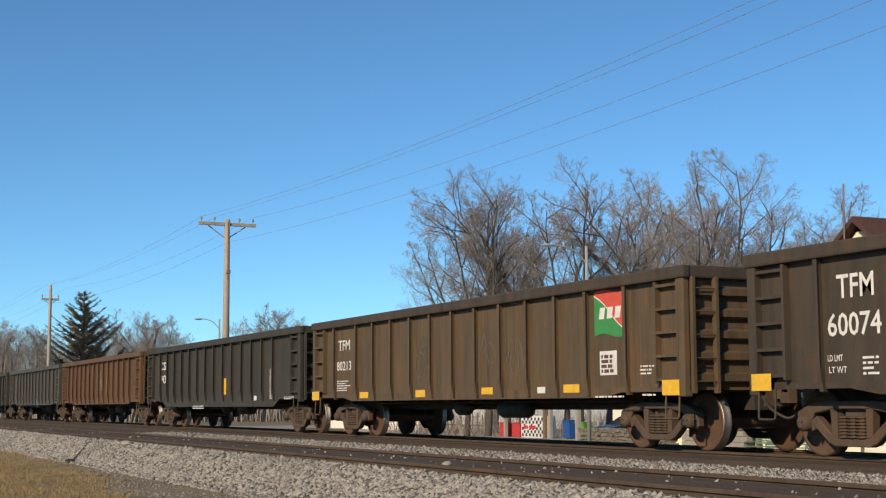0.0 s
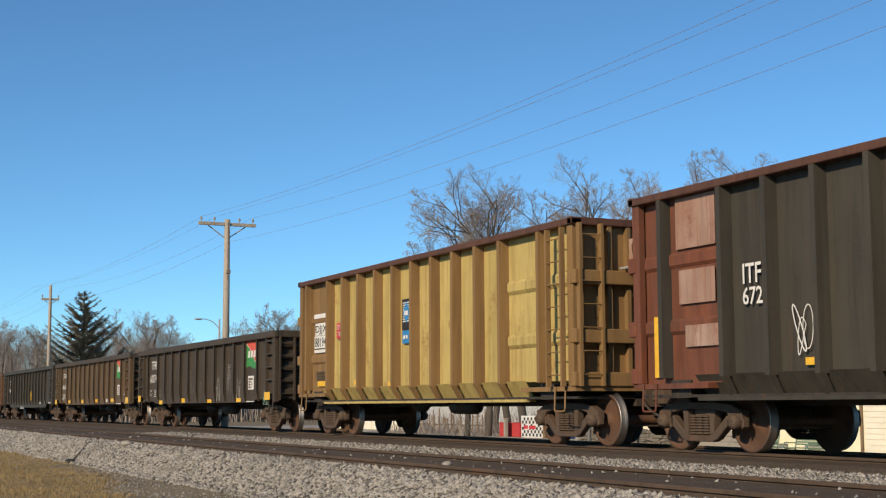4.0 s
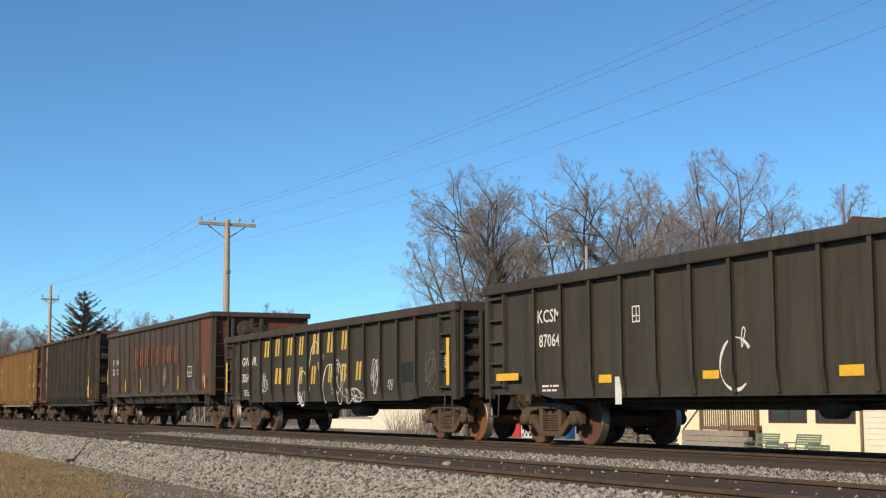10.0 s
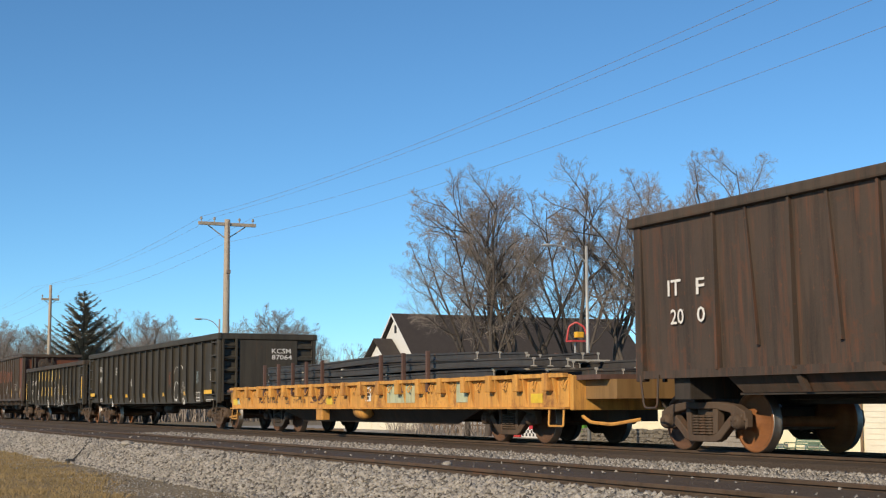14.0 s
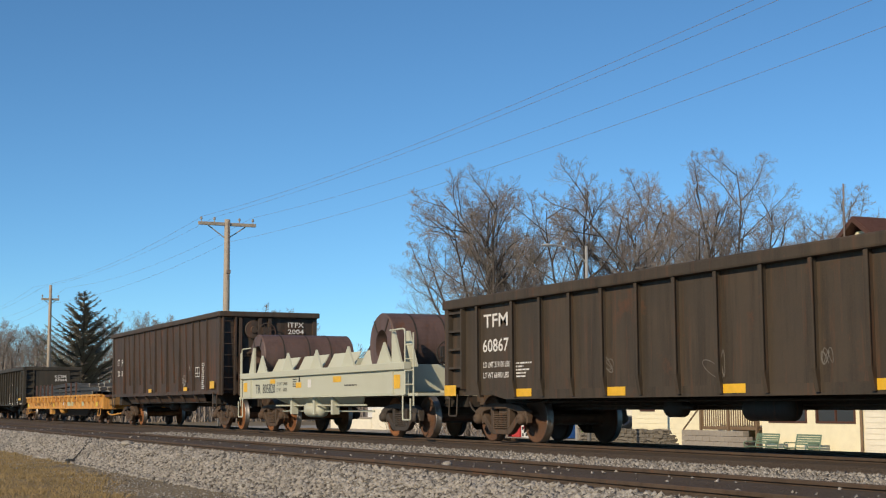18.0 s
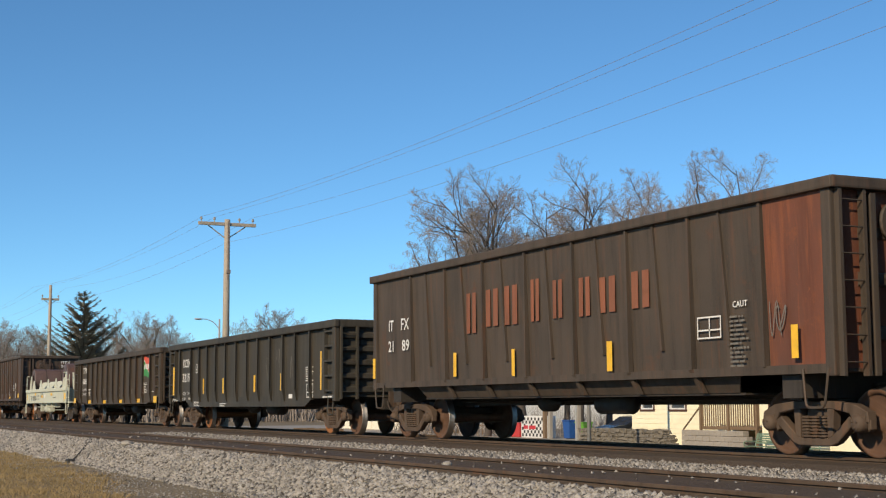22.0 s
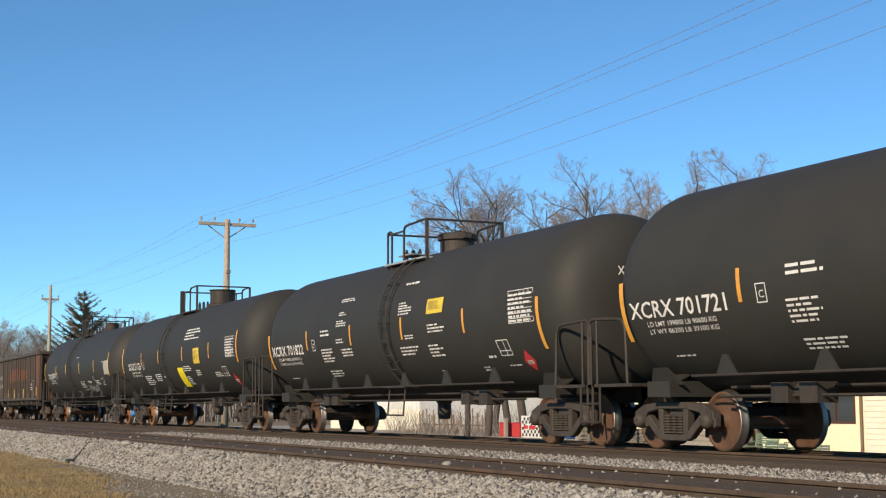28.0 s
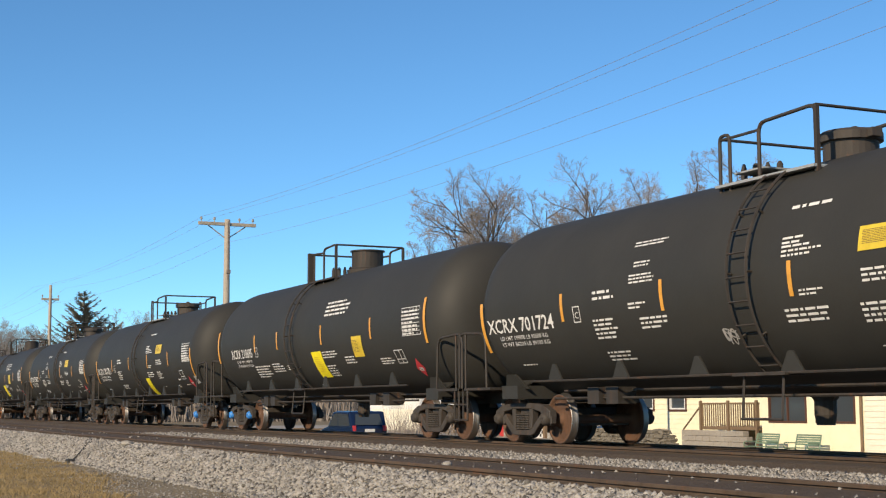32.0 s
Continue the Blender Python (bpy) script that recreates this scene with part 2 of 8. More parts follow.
def on_tank(me, x, a0, r, zc, lift=0.008):
    """Wraps a flat mesh (xy) round a tank's near side; a0: height angle in degrees of its lower edge, on a circle of radius 1.613 about height 2.582."""
    co = np.empty(len(me.vertices) * 3)
    me.vertices.foreach_get("co", co)
    co = co.reshape(-1, 3)
    z = np.clip((2.582 - zc + 1.613 * math.sin(radians(a0))) / r, -1, 1)
    a = math.asin(z) + .91 * co[:, 1] / r
    me.vertices.foreach_set("co", np.stack([co[:, 0] + x, -(r + lift + co[:, 2]) * np.cos(a), zc + (r + lift + co[:, 2]) * np.sin(a)], 1).ravel())
    return me


def bars(rnd, w, h, rows, fill=0.46):
    """Flat mesh of small bars in rows, for writing too small to read."""
    bm = bmesh.new()
    step = h / rows
    for r in range(rows):
        x, end = 0.0, w * rnd.uniform(0.6, 1.0)
        while x < end - step * 0.3:
            k = min(rnd.uniform(0.6, 3.2) * step, end - x)
            y = h - (r + 1) * step
            n = max(1, int(k / 0.25))
            for i in range(n):
                x0, x1 = x + k * i / n, x + k * (i + 1) / n
                flatpoly(bm, ((x0, y, 0), (x1, y, 0), (x1, y + step * fill, 0), (x0, y + step * fill, 0)))
            x += k + step * 0.45
    me = bpy.data.meshes.new("bars")
    bm.to_mesh(me)
    bm.free()
    return me


def sheet(w, h, nx=1, ny=1, lean=0.0):
    bm = bmesh.new()
    for i in range(nx):
        for j in range(ny):
            x0, x1, y0, y1 = w * i / nx, w * (i + 1) / nx, h * j / ny, h * (j + 1) / ny
            flatpoly(bm, ((x0 - lean * y0, y0, 0), (x1 - lean * y0, y0, 0), (x1 - lean * y1, y1, 0), (x0 - lean * y1, y1, 0)))
    me = bpy.data.meshes.new("sheet")
    bm.to_mesh(me)
    bm.free()
    return me


def outline(w, h, t=0.02, cross=()):
    """Flat frame with optional inner lines (kind, fraction)."""
    bm = bmesh.new()
    rs = [(0, w, 0, t), (0, w, h - t, h), (0, t, t, h - t), (w - t, w, t, h - t)]
    for kind, fr in cross:
        rs.append((t, w - t, fr * h, fr * h + t) if kind == "h" else (fr * w, fr * w + t, t, h - t))
    for x0, x1, y0, y1 in rs:
        flatpoly(bm, ((x0, y0, 0), (x1, y0, 0), (x1, y1, 0), (x0, y1, 0)))
    me = bpy.data.meshes.new("outline")
    bm.to_mesh(me)
    bm.free()
    return me


def scribble(rnd, w, h, t=0.025, strokes=3, turns=5):
    """Flat mesh of loose sprayed strokes."""
    bm = bmesh.new()
    lift = 0.0
    strokes = max(1, min(strokes, round(w / .18)))
    for s in range(strokes):
        sw, sh = w * rnd.uniform(.4, .75), h * rnd.uniform(.45, .9)
        cx, cy = rnd.uniform(sw / 2, w - sw / 2), rnd.uniform(sh / 2, h - sh / 2)
        ph, k1, k2 = rnd.uniform(0, 6.3), rnd.choice((.5, 1.0, 1.5)), rnd.choice((1.0, 1.5, 2.0))
        n = turns * 6
        pts = []
        for i in range(n + 1):
            a = i / n * math.pi * 2
            pts.append((cx + math.sin(k1 * a + ph) * sw * .5, cy + math.cos(k2 * a + ph * 1.7) * sh * .5))
        wd = t * rnd.uniform(.6, 1.1)
        prev = None
        for i, (x, y) in enumerate(pts):
            x1, y1 = pts[min(i + 1, n)]
            x0, y0 = pts[max(i - 1, 0)]
            ln = math.hypot(x1 - x0, y1 - y0) or 1.0
            nx, ny = -(y1 - y0) / ln * wd / 2, (x1 - x0) / ln * wd / 2
            cur = [bm.verts.new((x + nx, y + ny, lift)), bm.verts.new((x - nx, y - ny, lift))]
            lift += .00008
            if prev:
                bm.faces.new((prev[1], cur[1], cur[0], prev[0]))
            prev = cur
    me = bpy.data.meshes.new("scribble")
    bm.to_mesh(me)
    bm.free()
    return me


def decal(name, me, mat, parent, label=""):
    me.materials.append(mat)
    ob = piece(name, me, parent, label)
    return tagged(ob, kind="stuff") if name in ("stencil_block", "sheet_print", "poster_print", "data_print", "load_limit", "light_weight") else ob


def on_end(me, x, y, z):
    """Stands a flat mesh (xy) up on a car's right-hand end: its x across the car, its y upwards."""
    co = np.empty(len(me.vertices) * 3)
    me.vertices.foreach_get("co", co)
    co = co.reshape(-1, 3)
    me.vertices.foreach_set("co", np.stack([x + co[:, 2], y + co[:, 0], z + co[:, 1]], 1).ravel())
    return me


def loose_parts(name, bm, material, parent, label=""):
    """Every connected piece of a mesh as a part of its own."""
    seen = set()
    for v in list(bm.verts):
        if v in seen:
            continue
        stack, group = [v], []
        seen.add(v)
        while stack:
            w = stack.pop()
            group.append(w)
            for e in w.link_edges:
                o = e.other_vert(w)
                if o not in seen:
                    seen.add(o)
                    stack.append(o)
        one = bmesh.new()
        made = {w: one.verts.new(w.co) for w in group}
        for f in {f for w in group for f in w.link_faces}:
            one.faces.new([made[w] for w in f.verts])
        part(name, one, material, parent, label)
    bm.free()


def thing(name, label, category, group="", kind=""):
    ob = new(name)
    ob.empty_display_size = 0.3
    return tagged(ob, label, category, group, kind)


# ---- rail trucks, built once and shared ----
YC = 13.54           # centre line of the train's track
YN = 7.86            # centre line of the near, empty track
RAIL = 0.755         # rail from the centre line
WHEEL_R = 0.45
WB = 0.889           # half wheelbase
wheelsets = []       # (object, which axle)


def mesh_of(bm, name, mats, smooth=False):
    me = bpy.data.meshes.new(name)
    bm.normal_update()
    bm.to_mesh(me)
    bm.free()
    for m in mats if isinstance(mats, (list, tuple)) else [mats]:
        me.materials.append(m)
    if smooth:
        me.polygons.foreach_set("use_smooth", [True] * len(me.polygons))
    return me


def side_frame_bm():
    bm = bmesh.new()
    T = (0, 0.15, 0)
    y = -0.075
    prism(bm, [(x, y, z) for x, z in ((-1.06, .46), (-1.04, .60), (-.80, .70), (-.4, .74), (.4, .74), (.80, .70), (1.04, .60), (1.06, .46), (.78, .46), (.70, .58), (.36, .635), (-.36, .635), (-.70, .58), (-.78, .46))], T)
    prism(bm, [(x, y + 0.01, z) for x, z in ((-.80, .47), (-.44, .19), (-.32, .15), (.32, .15), (.44, .19), (.80, .47), (.68, .54), (.36, .29), (.26, .25), (-.26, .25), (-.36, .29), (-.68, .54))], (0, 0.13, 0))
    for s in (-1, 1):
        prism(bm, [(s * x, y + 0.005, z) for x, z in ((.27, .24), (.37, .28), (.40, .64), (.27, .64))], (0, 0.14, 0))
        prism(bm, [(s * x, y + 0.02, z) for x, z in ((.74, .36), (.79, .33), (.80, .50), (.74, .52))], (0, 0.11, 0))
        prism(bm, [(s * x, y + 0.02, z) for x, z in ((1.01, .34), (1.07, .38), (1.07, .50), (1.01, .50))], (0, 0.11, 0))
        box(bm, s * .9 - .11, s * .9 + .11, y - .02, y + .13, .50, .56)
    bmesh.ops.bevel(bm, geom=[e for e in bm.edges if abs(e.verts[0].co.y - e.verts[1].co.y) < 1e-5], offset=0.012, segments=1, affect="EDGES")
    return bm


def spring_bm():
    bm = bmesh.new()
    for cx in (0,):
        prof = [(0.25, 0.0)]
        for i in range(7):
            z = .255 + i * .042
            prof += [(z, .055), (z + .012, .082), (z + .026, .082), (z + .036, .055)]
        prof.append((.55, 0.0))
        lathe(bm, prof, "z", 10, (cx, -0.02, 0))
    return bm


def wheelset_mesh(mat):
    bm = bmesh.new()
    r = WHEEL_R
    for s in (-1, 1):
        prof = [(0.86, 0.0), (0.86, .12), (.80, .13), (.79, .18), (.755, r - .10), (.77, r - .065), (.815, r - .055), (.815, r - .008), (.80, r), (.72, r + .003), (.70, r + .027), (.685, r + .025), (.675, r - .04), (.70, r - .07), (.70, .16), (.66, .12), (.66, .085), (0.0, .075)]
        lathe(bm, [(s * a, q) for a, q in prof], "y", 36)
    bm.faces.ensure_lookup_table()
    for f in bm.faces:
        rr = [math.hypot(v.co.x, v.co.z) for v in f.verts]
        if min(rr) > r - 0.012:
            f.material_index = 1
        f.smooth = True
    return mesh_of(bm, "wheelset", [mat, m_tread])


def bearing_bm():
    bm = bmesh.new()
    lathe(bm, [(-1.19, 0), (-1.19, .07), (-1.175, .085), (-1.16, .10), (-1.13, .115), (-1.0, .115), (-.95, .10), (-.95, 0)], "y", 18)
    for k in range(3):
        a = k * 2.094 + .5
        lathe(bm, [(-1.20, 0), (-1.20, .018), (-1.185, .018), (-1.185, 0)], "y", 6, (.05 * math.cos(a), 0, .05 * math.sin(a)))
    return bm


ME_FRAME = {}
for key, mt in (("brown", m_frame), ("dark", m_frameblk)):
    bo = bevelled(-.21, .21, -1.02, 1.02, .44, .66, .04)
    box(bo, -.9, -.80, -.72, .72, .33, .41)
    box(bo, .80, .9, -.72, .72, .33, .41)
    box(bo, -.16, .16, -.16, .16, .66, .80)
    bo2 = bmesh.new()
    tube(bo2, rounded([(-.62, -.55, .30), (-.55, -.62, .44), (.55, -.62, .44), (.62, -.55, .30)], .1), .025, 6)
    box(bo2, -.50, -.42, -.80, -.60, .20, .55)
    box(bo2, .42, .50, -.80, -.60, .20, .55)
    ME_FRAME[key] = dict(bolster=mesh_of(bo, "truck", mt), frame=mesh_of(side_frame_bm(), "side_frame", mt), spring=mesh_of(spring_bm(), "spring", mt),
                         bearing=mesh_of(bearing_bm(), "bearing", mt, True), rig=mesh_of(bo2, "brake_rigging", mt))
ME_BLUECAP = mesh_of(bearing_bm(), "bearing", m_bluecap, True)
ME_WHEEL = {"rust": wheelset_mesh(m_wheel), "orange": wheelset_mesh(m_wheelnew)}


def truck(car, x, look_="brown", wheels=("rust", "rust"), caps=(0, 0)):
    k = ME_FRAME[look_]
    t = piece("truck", k["bolster"], car, "cast steel rail truck with coil springs", pose(x, 0, 0))
    for s, turn in ((-1, 0), (1, 180)):
        piece("side_frame", k["frame"], t, at=pose(0, s * 1.03, 0, 0, 0, turn))
        for cx in (-.17, 0, .17):
            piece("spring", k["spring"], t, at=pose(cx, s * 1.03, 0, 0, 0, turn))
        for a in (-1, 1):
            blue = s < 0 and caps[0 if a < 0 else 1]
            piece("bearing", ME_BLUECAP if blue else k["bearing"], t, "blue bearing end cap" if blue else "", pose(a * WB, 0, WHEEL_R, 0, 0, turn))
    piece("brake_rigging", k["rig"], t)
    for a, w in zip((-1, 1), wheels):
        ws = piece("wheelset", ME_WHEEL[w], t, "orange-rusted wheelset" if w == "orange" else "", pose(a * WB, 0, WHEEL_R))
        wheelsets.append((ws, a))
    return t


def couplers(car, half, z=0.86, mat=None, knuckle=True):
    for s in (-1, 1):
        bm = bmesh.new()
        box(bm, *sorted((s * (half - .35), s * (half + .28))), -.08, .08, z - .08, z + .08)
        prism(bm, [(s * (half + .26), -.13, z - .14), (s * (half + .50), -.16, z - .14), (s * (half + .54), .02, z - .14), (s * (half + .40), .14, z - .14), (s * (half + .26), .12, z - .14)], (0, 0, .28))
        box(bm, *sorted((s * (half - .02), s * (half + .04))), -.22, .22, z - .19, z + .19)
        part("coupler", bm, mat or m_frame, car)
        bm = bmesh.new()
        tube(bm, rounded([(s * half, -.25, z - .05), (s * (half + .25), -.3, z - .25), (s * (half + .52), -.2, z - .38), (s * (half + .62), -.1, z - .3)], .2), .022, 6)
        part("air_hose", bm, m_under, car)


def ladder(car, x0, x1, y, z0, z1, rungs, mat, face="side", depth=.07):
    bm = bmesh.new()
    for i in range(rungs):
        z = z0 + (z1 - z0) * (i + .5) / rungs
        if face == "side":
            tube(bm, [(x0, y - depth, z), (x1, y - depth, z)], .012, 6)
        else:
            tube(bm, [(y + depth, x0, z), (y + depth, x1, z)], .012, 6)
    d = depth + .02
    for x in (x0, x1):
        if face == "side":
            box(bm, x - .025, x + .025, y - d, y + .0, z0, z1)
        else:
            a, b = sorted((y, y + d * (1 if depth > 0 else -1)))
            box(bm, a, b, x - .025, x + .025, z0, z1)
    return part("ladder", bm, mat, car)


def stirrup(car, x, y, z, mat, w=.35):
    bm = bmesh.new()
    tube(bm, rounded([(x - w / 2, y, z), (x - w / 2, y - .02, z - .42), (x + w / 2, y - .02, z - .42), (x + w / 2, y, z)], .05), .016, 6)
    return part("sill_step", bm, mat, car)


def underframe(car, half, z, mat, inset=1.6):
    bm = boxes((-half, half, -.25, .25, z - .30, z - .02))
    part("centre_sill", bm, mat, car)
    bm = bmesh.new()
    lathe(bm, [(-.55, 0), (-.52, .12), (-.46, .18), (.46, .18), (.52, .12), (.55, 0)], "x", 14, (1.2, -.75, z - .28))
    part("air_reservoir", bm, mat, car, smooth=True)
    bm = bmesh.new()
    lathe(bm, [(-.2, 0), (-.2, .16), (.12, .16), (.2, .06), (.45, .05), (.45, 0)], "x", 14, (-1.3, -.62, z - .26))
    part("brake_cylinder", bm, mat, car, smooth=True)
    for y, dz in ((-.45, .22), (.35, .25), (-.9, .15)):
        bm = bmesh.new()
        tube(bm, [(-half + inset, y, z - dz), (half - inset, y, z - dz)], .02, 5)
        part("brake_rod", bm, mat, car)


def wheel_brake(car, x, y, z, mat, r=.28, s=1):
    bm = bmesh.new()
    n = 18
    ring = [(x, y + r * math.cos(2 * math.pi * k / n), z + r * math.sin(2 * math.pi * k / n)) for k in range(n + 1)]
    tube(bm, ring, .018, 5, cap=False)
    for k in range(4):
        a = k * math.pi / 2 + .4
        tube(bm, [(x, y, z), (x, y + r * math.cos(a), z + r * math.sin(a))], .012, 5)
    box(bm, *sorted((x - s * .16, x - s * .0)), y - .14, y + .14, z - .16, z + .16)
    return part("brake_wheel", bm, mat, car)


HW = 1.58            # half width over the car sides


def gondola(label, u, L, top, mat, ribs, sill=0.917, chordmat=None, truckin=1.45, look_="brown", wheels=None, hat=0.13, marks=None, end_sign=None, fishbelly=0.0):
    """Steel gondola with flat sides, hat ribs, a bulb top chord and corrugated ends."""
    car = thing("gondola_car", label, "freight car", "cars of the freight train")
    h = L / 2
    cm = chordmat or mat
    for s in (-1, 1):
        part("side_wall", boxes((-h, h, *sorted((s * (HW - .12), s * (HW - .10))), sill, top)), mat, car)
        # bottom side sill
        bm = bmesh.new()
        zb = sill - fishbelly
        prism(bm, [(-h, s * (HW - .12), sill - .02), (-h + 1.9, s * (HW - .12), sill - .02), (-h + 2.4, s * (HW - .12), zb - .1), (h - 2.4, s * (HW - .12), zb - .1), (h - 1.9, s * (HW - .12), sill - .02), (h, s * (HW - .12), sill - .02), (h, s * (HW - .12), sill + .06), (-h, s * (HW - .12), sill + .06)], (0, s * .024, 0))
        part("side_sill", bm, mat, car)
        bm = bevelled(-h - .05, h + .05, *sorted((s * (HW - .10), s * (HW + .03))), top - .02, top + .17, .03)
        part("top_chord", bm, cm, car)
    rib = None
    for x in ribs:
        for s in (-1, 1):
            if rib is None:
                bm = bmesh.new()
                box(bm, -.016, .016, -(HW - .012), -(HW - .10), 0, top - sill - .25)
                box(bm, -hat * .30, hat * .30, -HW, -(HW - .012), 0, top - sill - .25)
                prism(bm, [(-.016, -(HW - .10), 0), (.016, -(HW - .10), 0), (hat * .30, -HW, 0), (-hat * .30, -HW, 0)], (.0, .055, -.30))
                rib = mesh_of(bm, "rib", mat)
            piece("rib", rib, car, at=pose(x, 0, sill + .24, 0, 0, 0 if s < 0 else 180))
    for s in (-1, 1):
        part("end_wall", boxes((*sorted((s * (h - .10), s * (h - .08))), -HW + .09, HW - .09, sill, top)), mat, car)
        part("end_chord", bevelled(*sorted((s * (h - .12), s * (h + .03))), -HW - .02, HW + .02, top - .02, top + .17, .03), cm, car)
        for sy in (-1, 1):
            part("corner_post", bevelled(*sorted((s * (h - .18), s * (h + .0))), *sorted((sy * (HW - .14), sy * (HW - .0))), sill - .1, top, .02), mat, car)
        for k in range(5):
            z = sill + .18 + (top - sill - .3) * k / 4.3
            bm = bmesh.new()
            x = s * (h - .08)
            prism(bm, [(x, -HW + .12, z - .09), (x, -HW + .12, z + .09), (x + s * .085, -HW + .12, z + .05), (x + s * .085, -HW + .12, z - .05)], (0, 2 * HW - .24, 0))
            part("end_rib", bm, mat, car)
        if s > 0 and end_sign:
            pan = part("end_panel", boxes((h + .009, h + .02, -.92, .95, sill + .05, top - .04)), mat, car, "flat black end sheet")
            decal("lettering", on_end(letters(end_sign[0], .15, .012, width=.62), h + .024, .12, top - .44), m_white, pan)
            decal("lettering", on_end(letters(end_sign[1], .15, .012, width=.66), h + .024, .12, top - .63), m_white, pan)
            decal("stencil_block", on_end(bars(random.Random(4), .6, .5, 5), h + .024, .12, sill + .5), m_chalk, pan)
        ladder(car, -HW + .14, -HW + .56, s * (h - .02), sill - .05, top, 5, mat, "end", s * .08)
        stirrup(car, s * (h - .35), -HW + .03, sill, mat)
        # ladder bay on the near side: a framed bay with cross bars
        x = s * (h - .46)
        for a in (x - .32, x + .27):
            part("ladder_post", boxes((a, a + .05, -HW - .005, -HW + .10, sill + .10, top - .03)), mat, car)
        for i in range(5):
            z = sill + .16 + (top - sill - .26) * i / 4
            bm = boxes((x - .27, x + .27, -HW + .0, -HW + .022, z - .022, z + .022))
            box(bm, x - .27, x + .27, -HW + .022, -HW + .075, z + .012, z + .022)
            part("rung", bm, mat, car)
    part("floor_plate", boxes((-h + .1, h - .1, -HW + .1, HW - .1, sill, sill + .05)), mat, car)
    underframe(car, h - .1, sill, m_under)
    couplers(car, h + .1)
    if end_sign:
        wheel_brake(car, -h - .18, .75, top - .55, mat, s=-1)
    else:
        wheel_brake(car, h + .18, .75, top - .55, mat)
    w = wheels or (("rust", "rust"), ("rust", "rust"))
    truck(car, -h + truckin, look_, w[0])
    truck(car, h - truckin, look_, w[1])
    train.append((car, u))
    return car


def sultran(label, u, L, top, mat, chordmat, rightend, wheels=None):
    """High-sided gondola: sides lean out a little upwards, thin tapered ribs, wide top lip, hung lower tub between the trucks."""
    car = thing("high_side_gondola_car", label, "freight car", "cars of the freight train")
    h = L / 2
    sill, low = 1.153, 0.863
    for s in (-1, 1):
        bm = bmesh.new()
        y0, y1 = s * (HW - .10), s * (HW - .03)
        prism(bm, [(-h, y0, sill), (h, y0, sill), (h, y1, top), (-h, y1, top)], (0, -s * .02, 0))
        part("side_wall", bm, mat, car)
        bm = bmesh.new()
        prism(bm, [(-h + 2.05, s * (HW - .10), sill + .02), (h - 2.05, s * (HW - .10), sill + .02), (h - 2.3, s * (HW - .28), low), (-h + 2.3, s * (HW - .28), low)], (0, -s * .02, 0))
        part("lower_slope", bm, mat, car)
        part("side_sill", boxes((-h, h, *sorted((s * (HW - .12), s * (HW - .02))), sill - .06, sill + .06)), mat, car)
        part("top_chord", bevelled(-h - .12, h + .12, *sorted((s * (HW - .12), s * (HW + .06))), top - .03, top + .13, .03), chordmat, car)
    n = 15
    rib = rib2 = foot = None
    for i in range(n):
        x = -5.55 + 11.75 * i / (n - 1)
        for s in (-1, 1):
            if rib is None:
                bm = bmesh.new()
                prism(bm, [(-.025, -(HW - .09), sill), (-.025, -(HW + .0), sill + .05), (-.025, -(HW + .02), top - .02), (-.025, -(HW - .04), top - .02)], (.05, 0, 0))
                rib = mesh_of(bm, "rib", mat)
                bm = bmesh.new()
                prism(bm, [(.02, -(HW - .09), sill + .35), (.02, -(HW - .03), sill + .36), (-.14, -(HW - .0), top - .02), (-.14, -(HW - .05), top - .02)], (.05, 0, 0))
                rib2 = mesh_of(bm, "rib", mat)
                bm = bmesh.new()
                prism(bm, [(-.05, -(HW + .0), sill + .05), (.05, -(HW + .0), sill + .05), (.10, -(HW - .16), low), (.0, -(HW - .16), low)], (0, .07, 0))
                foot = mesh_of(bm, "rib_foot", mat)
            turn = 0 if s < 0 else 180
            piece("rib", rib if i % 2 == 0 else rib2, car, at=pose(x, 0, 0, 0, 0, turn))
            if i % 2 == 0 and 0 < i < n - 1:
                piece("rib_foot", foot, car, at=pose(x, 0, 0, 0, 0, turn))
    for s in (-1, 1):
        bm = bmesh.new()
        prism(bm, [(s * (h - .12), -HW + .05, sill), (s * (h - .12), HW - .05, sill), (s * (h - .02), HW - .02, top), (s * (h - .02), -HW + .02, top)], (-s * .02, 0, 0))
        part("end_wall", bm, rightend if s > 0 else mat, car, "red-brown end sheet" if s > 0 and rightend is not mat else "")
        part("end_chord", bevelled(*sorted((s * (h - .06), s * (h + .14))), -HW - .04, HW + .04, top - .03, top + .13, .03), chordmat, car)
        for sy in (-1, 1):
            part("corner_post", bevelled(*sorted((s * (h - .16), s * (h + .02))), *sorted((sy * (HW - .14), sy * (HW + .0))), sill - .1, top, .02), mat, car)
        for z in (sill + .45, sill + 1.15, sill + 1.75):
            bm = bmesh.new()
            x = s * (h - .08)
            prism(bm, [(x, -HW + .5, z - .10), (x, -HW + .5, z + .10), (x + s * .05, -HW + .5, z + .07), (x + s * .05, -HW + .5, z - .07)], (0, .62, 0))
            part("end_rib", bm, mat, car)
        ladder(car, -HW + .10, -HW + .50, s * (h + .0), sill - .1, top, 7, mat, "end", s * .09)
        if s > 0 and rightend is not mat:
            bm = bmesh.new()
            prism(bm, [(6.24, -(HW - .10), sill + .06), (h - .16, -(HW - .10), sill + .06), (h - .16, -(HW - .03), top - .03), (6.24, -(HW - .03), top - .03)], (0, -.008, 0))
            part("end_bay_sheet", bm, rightend, car, "red-brown sheet in the last bay")
        bm = bmesh.new()
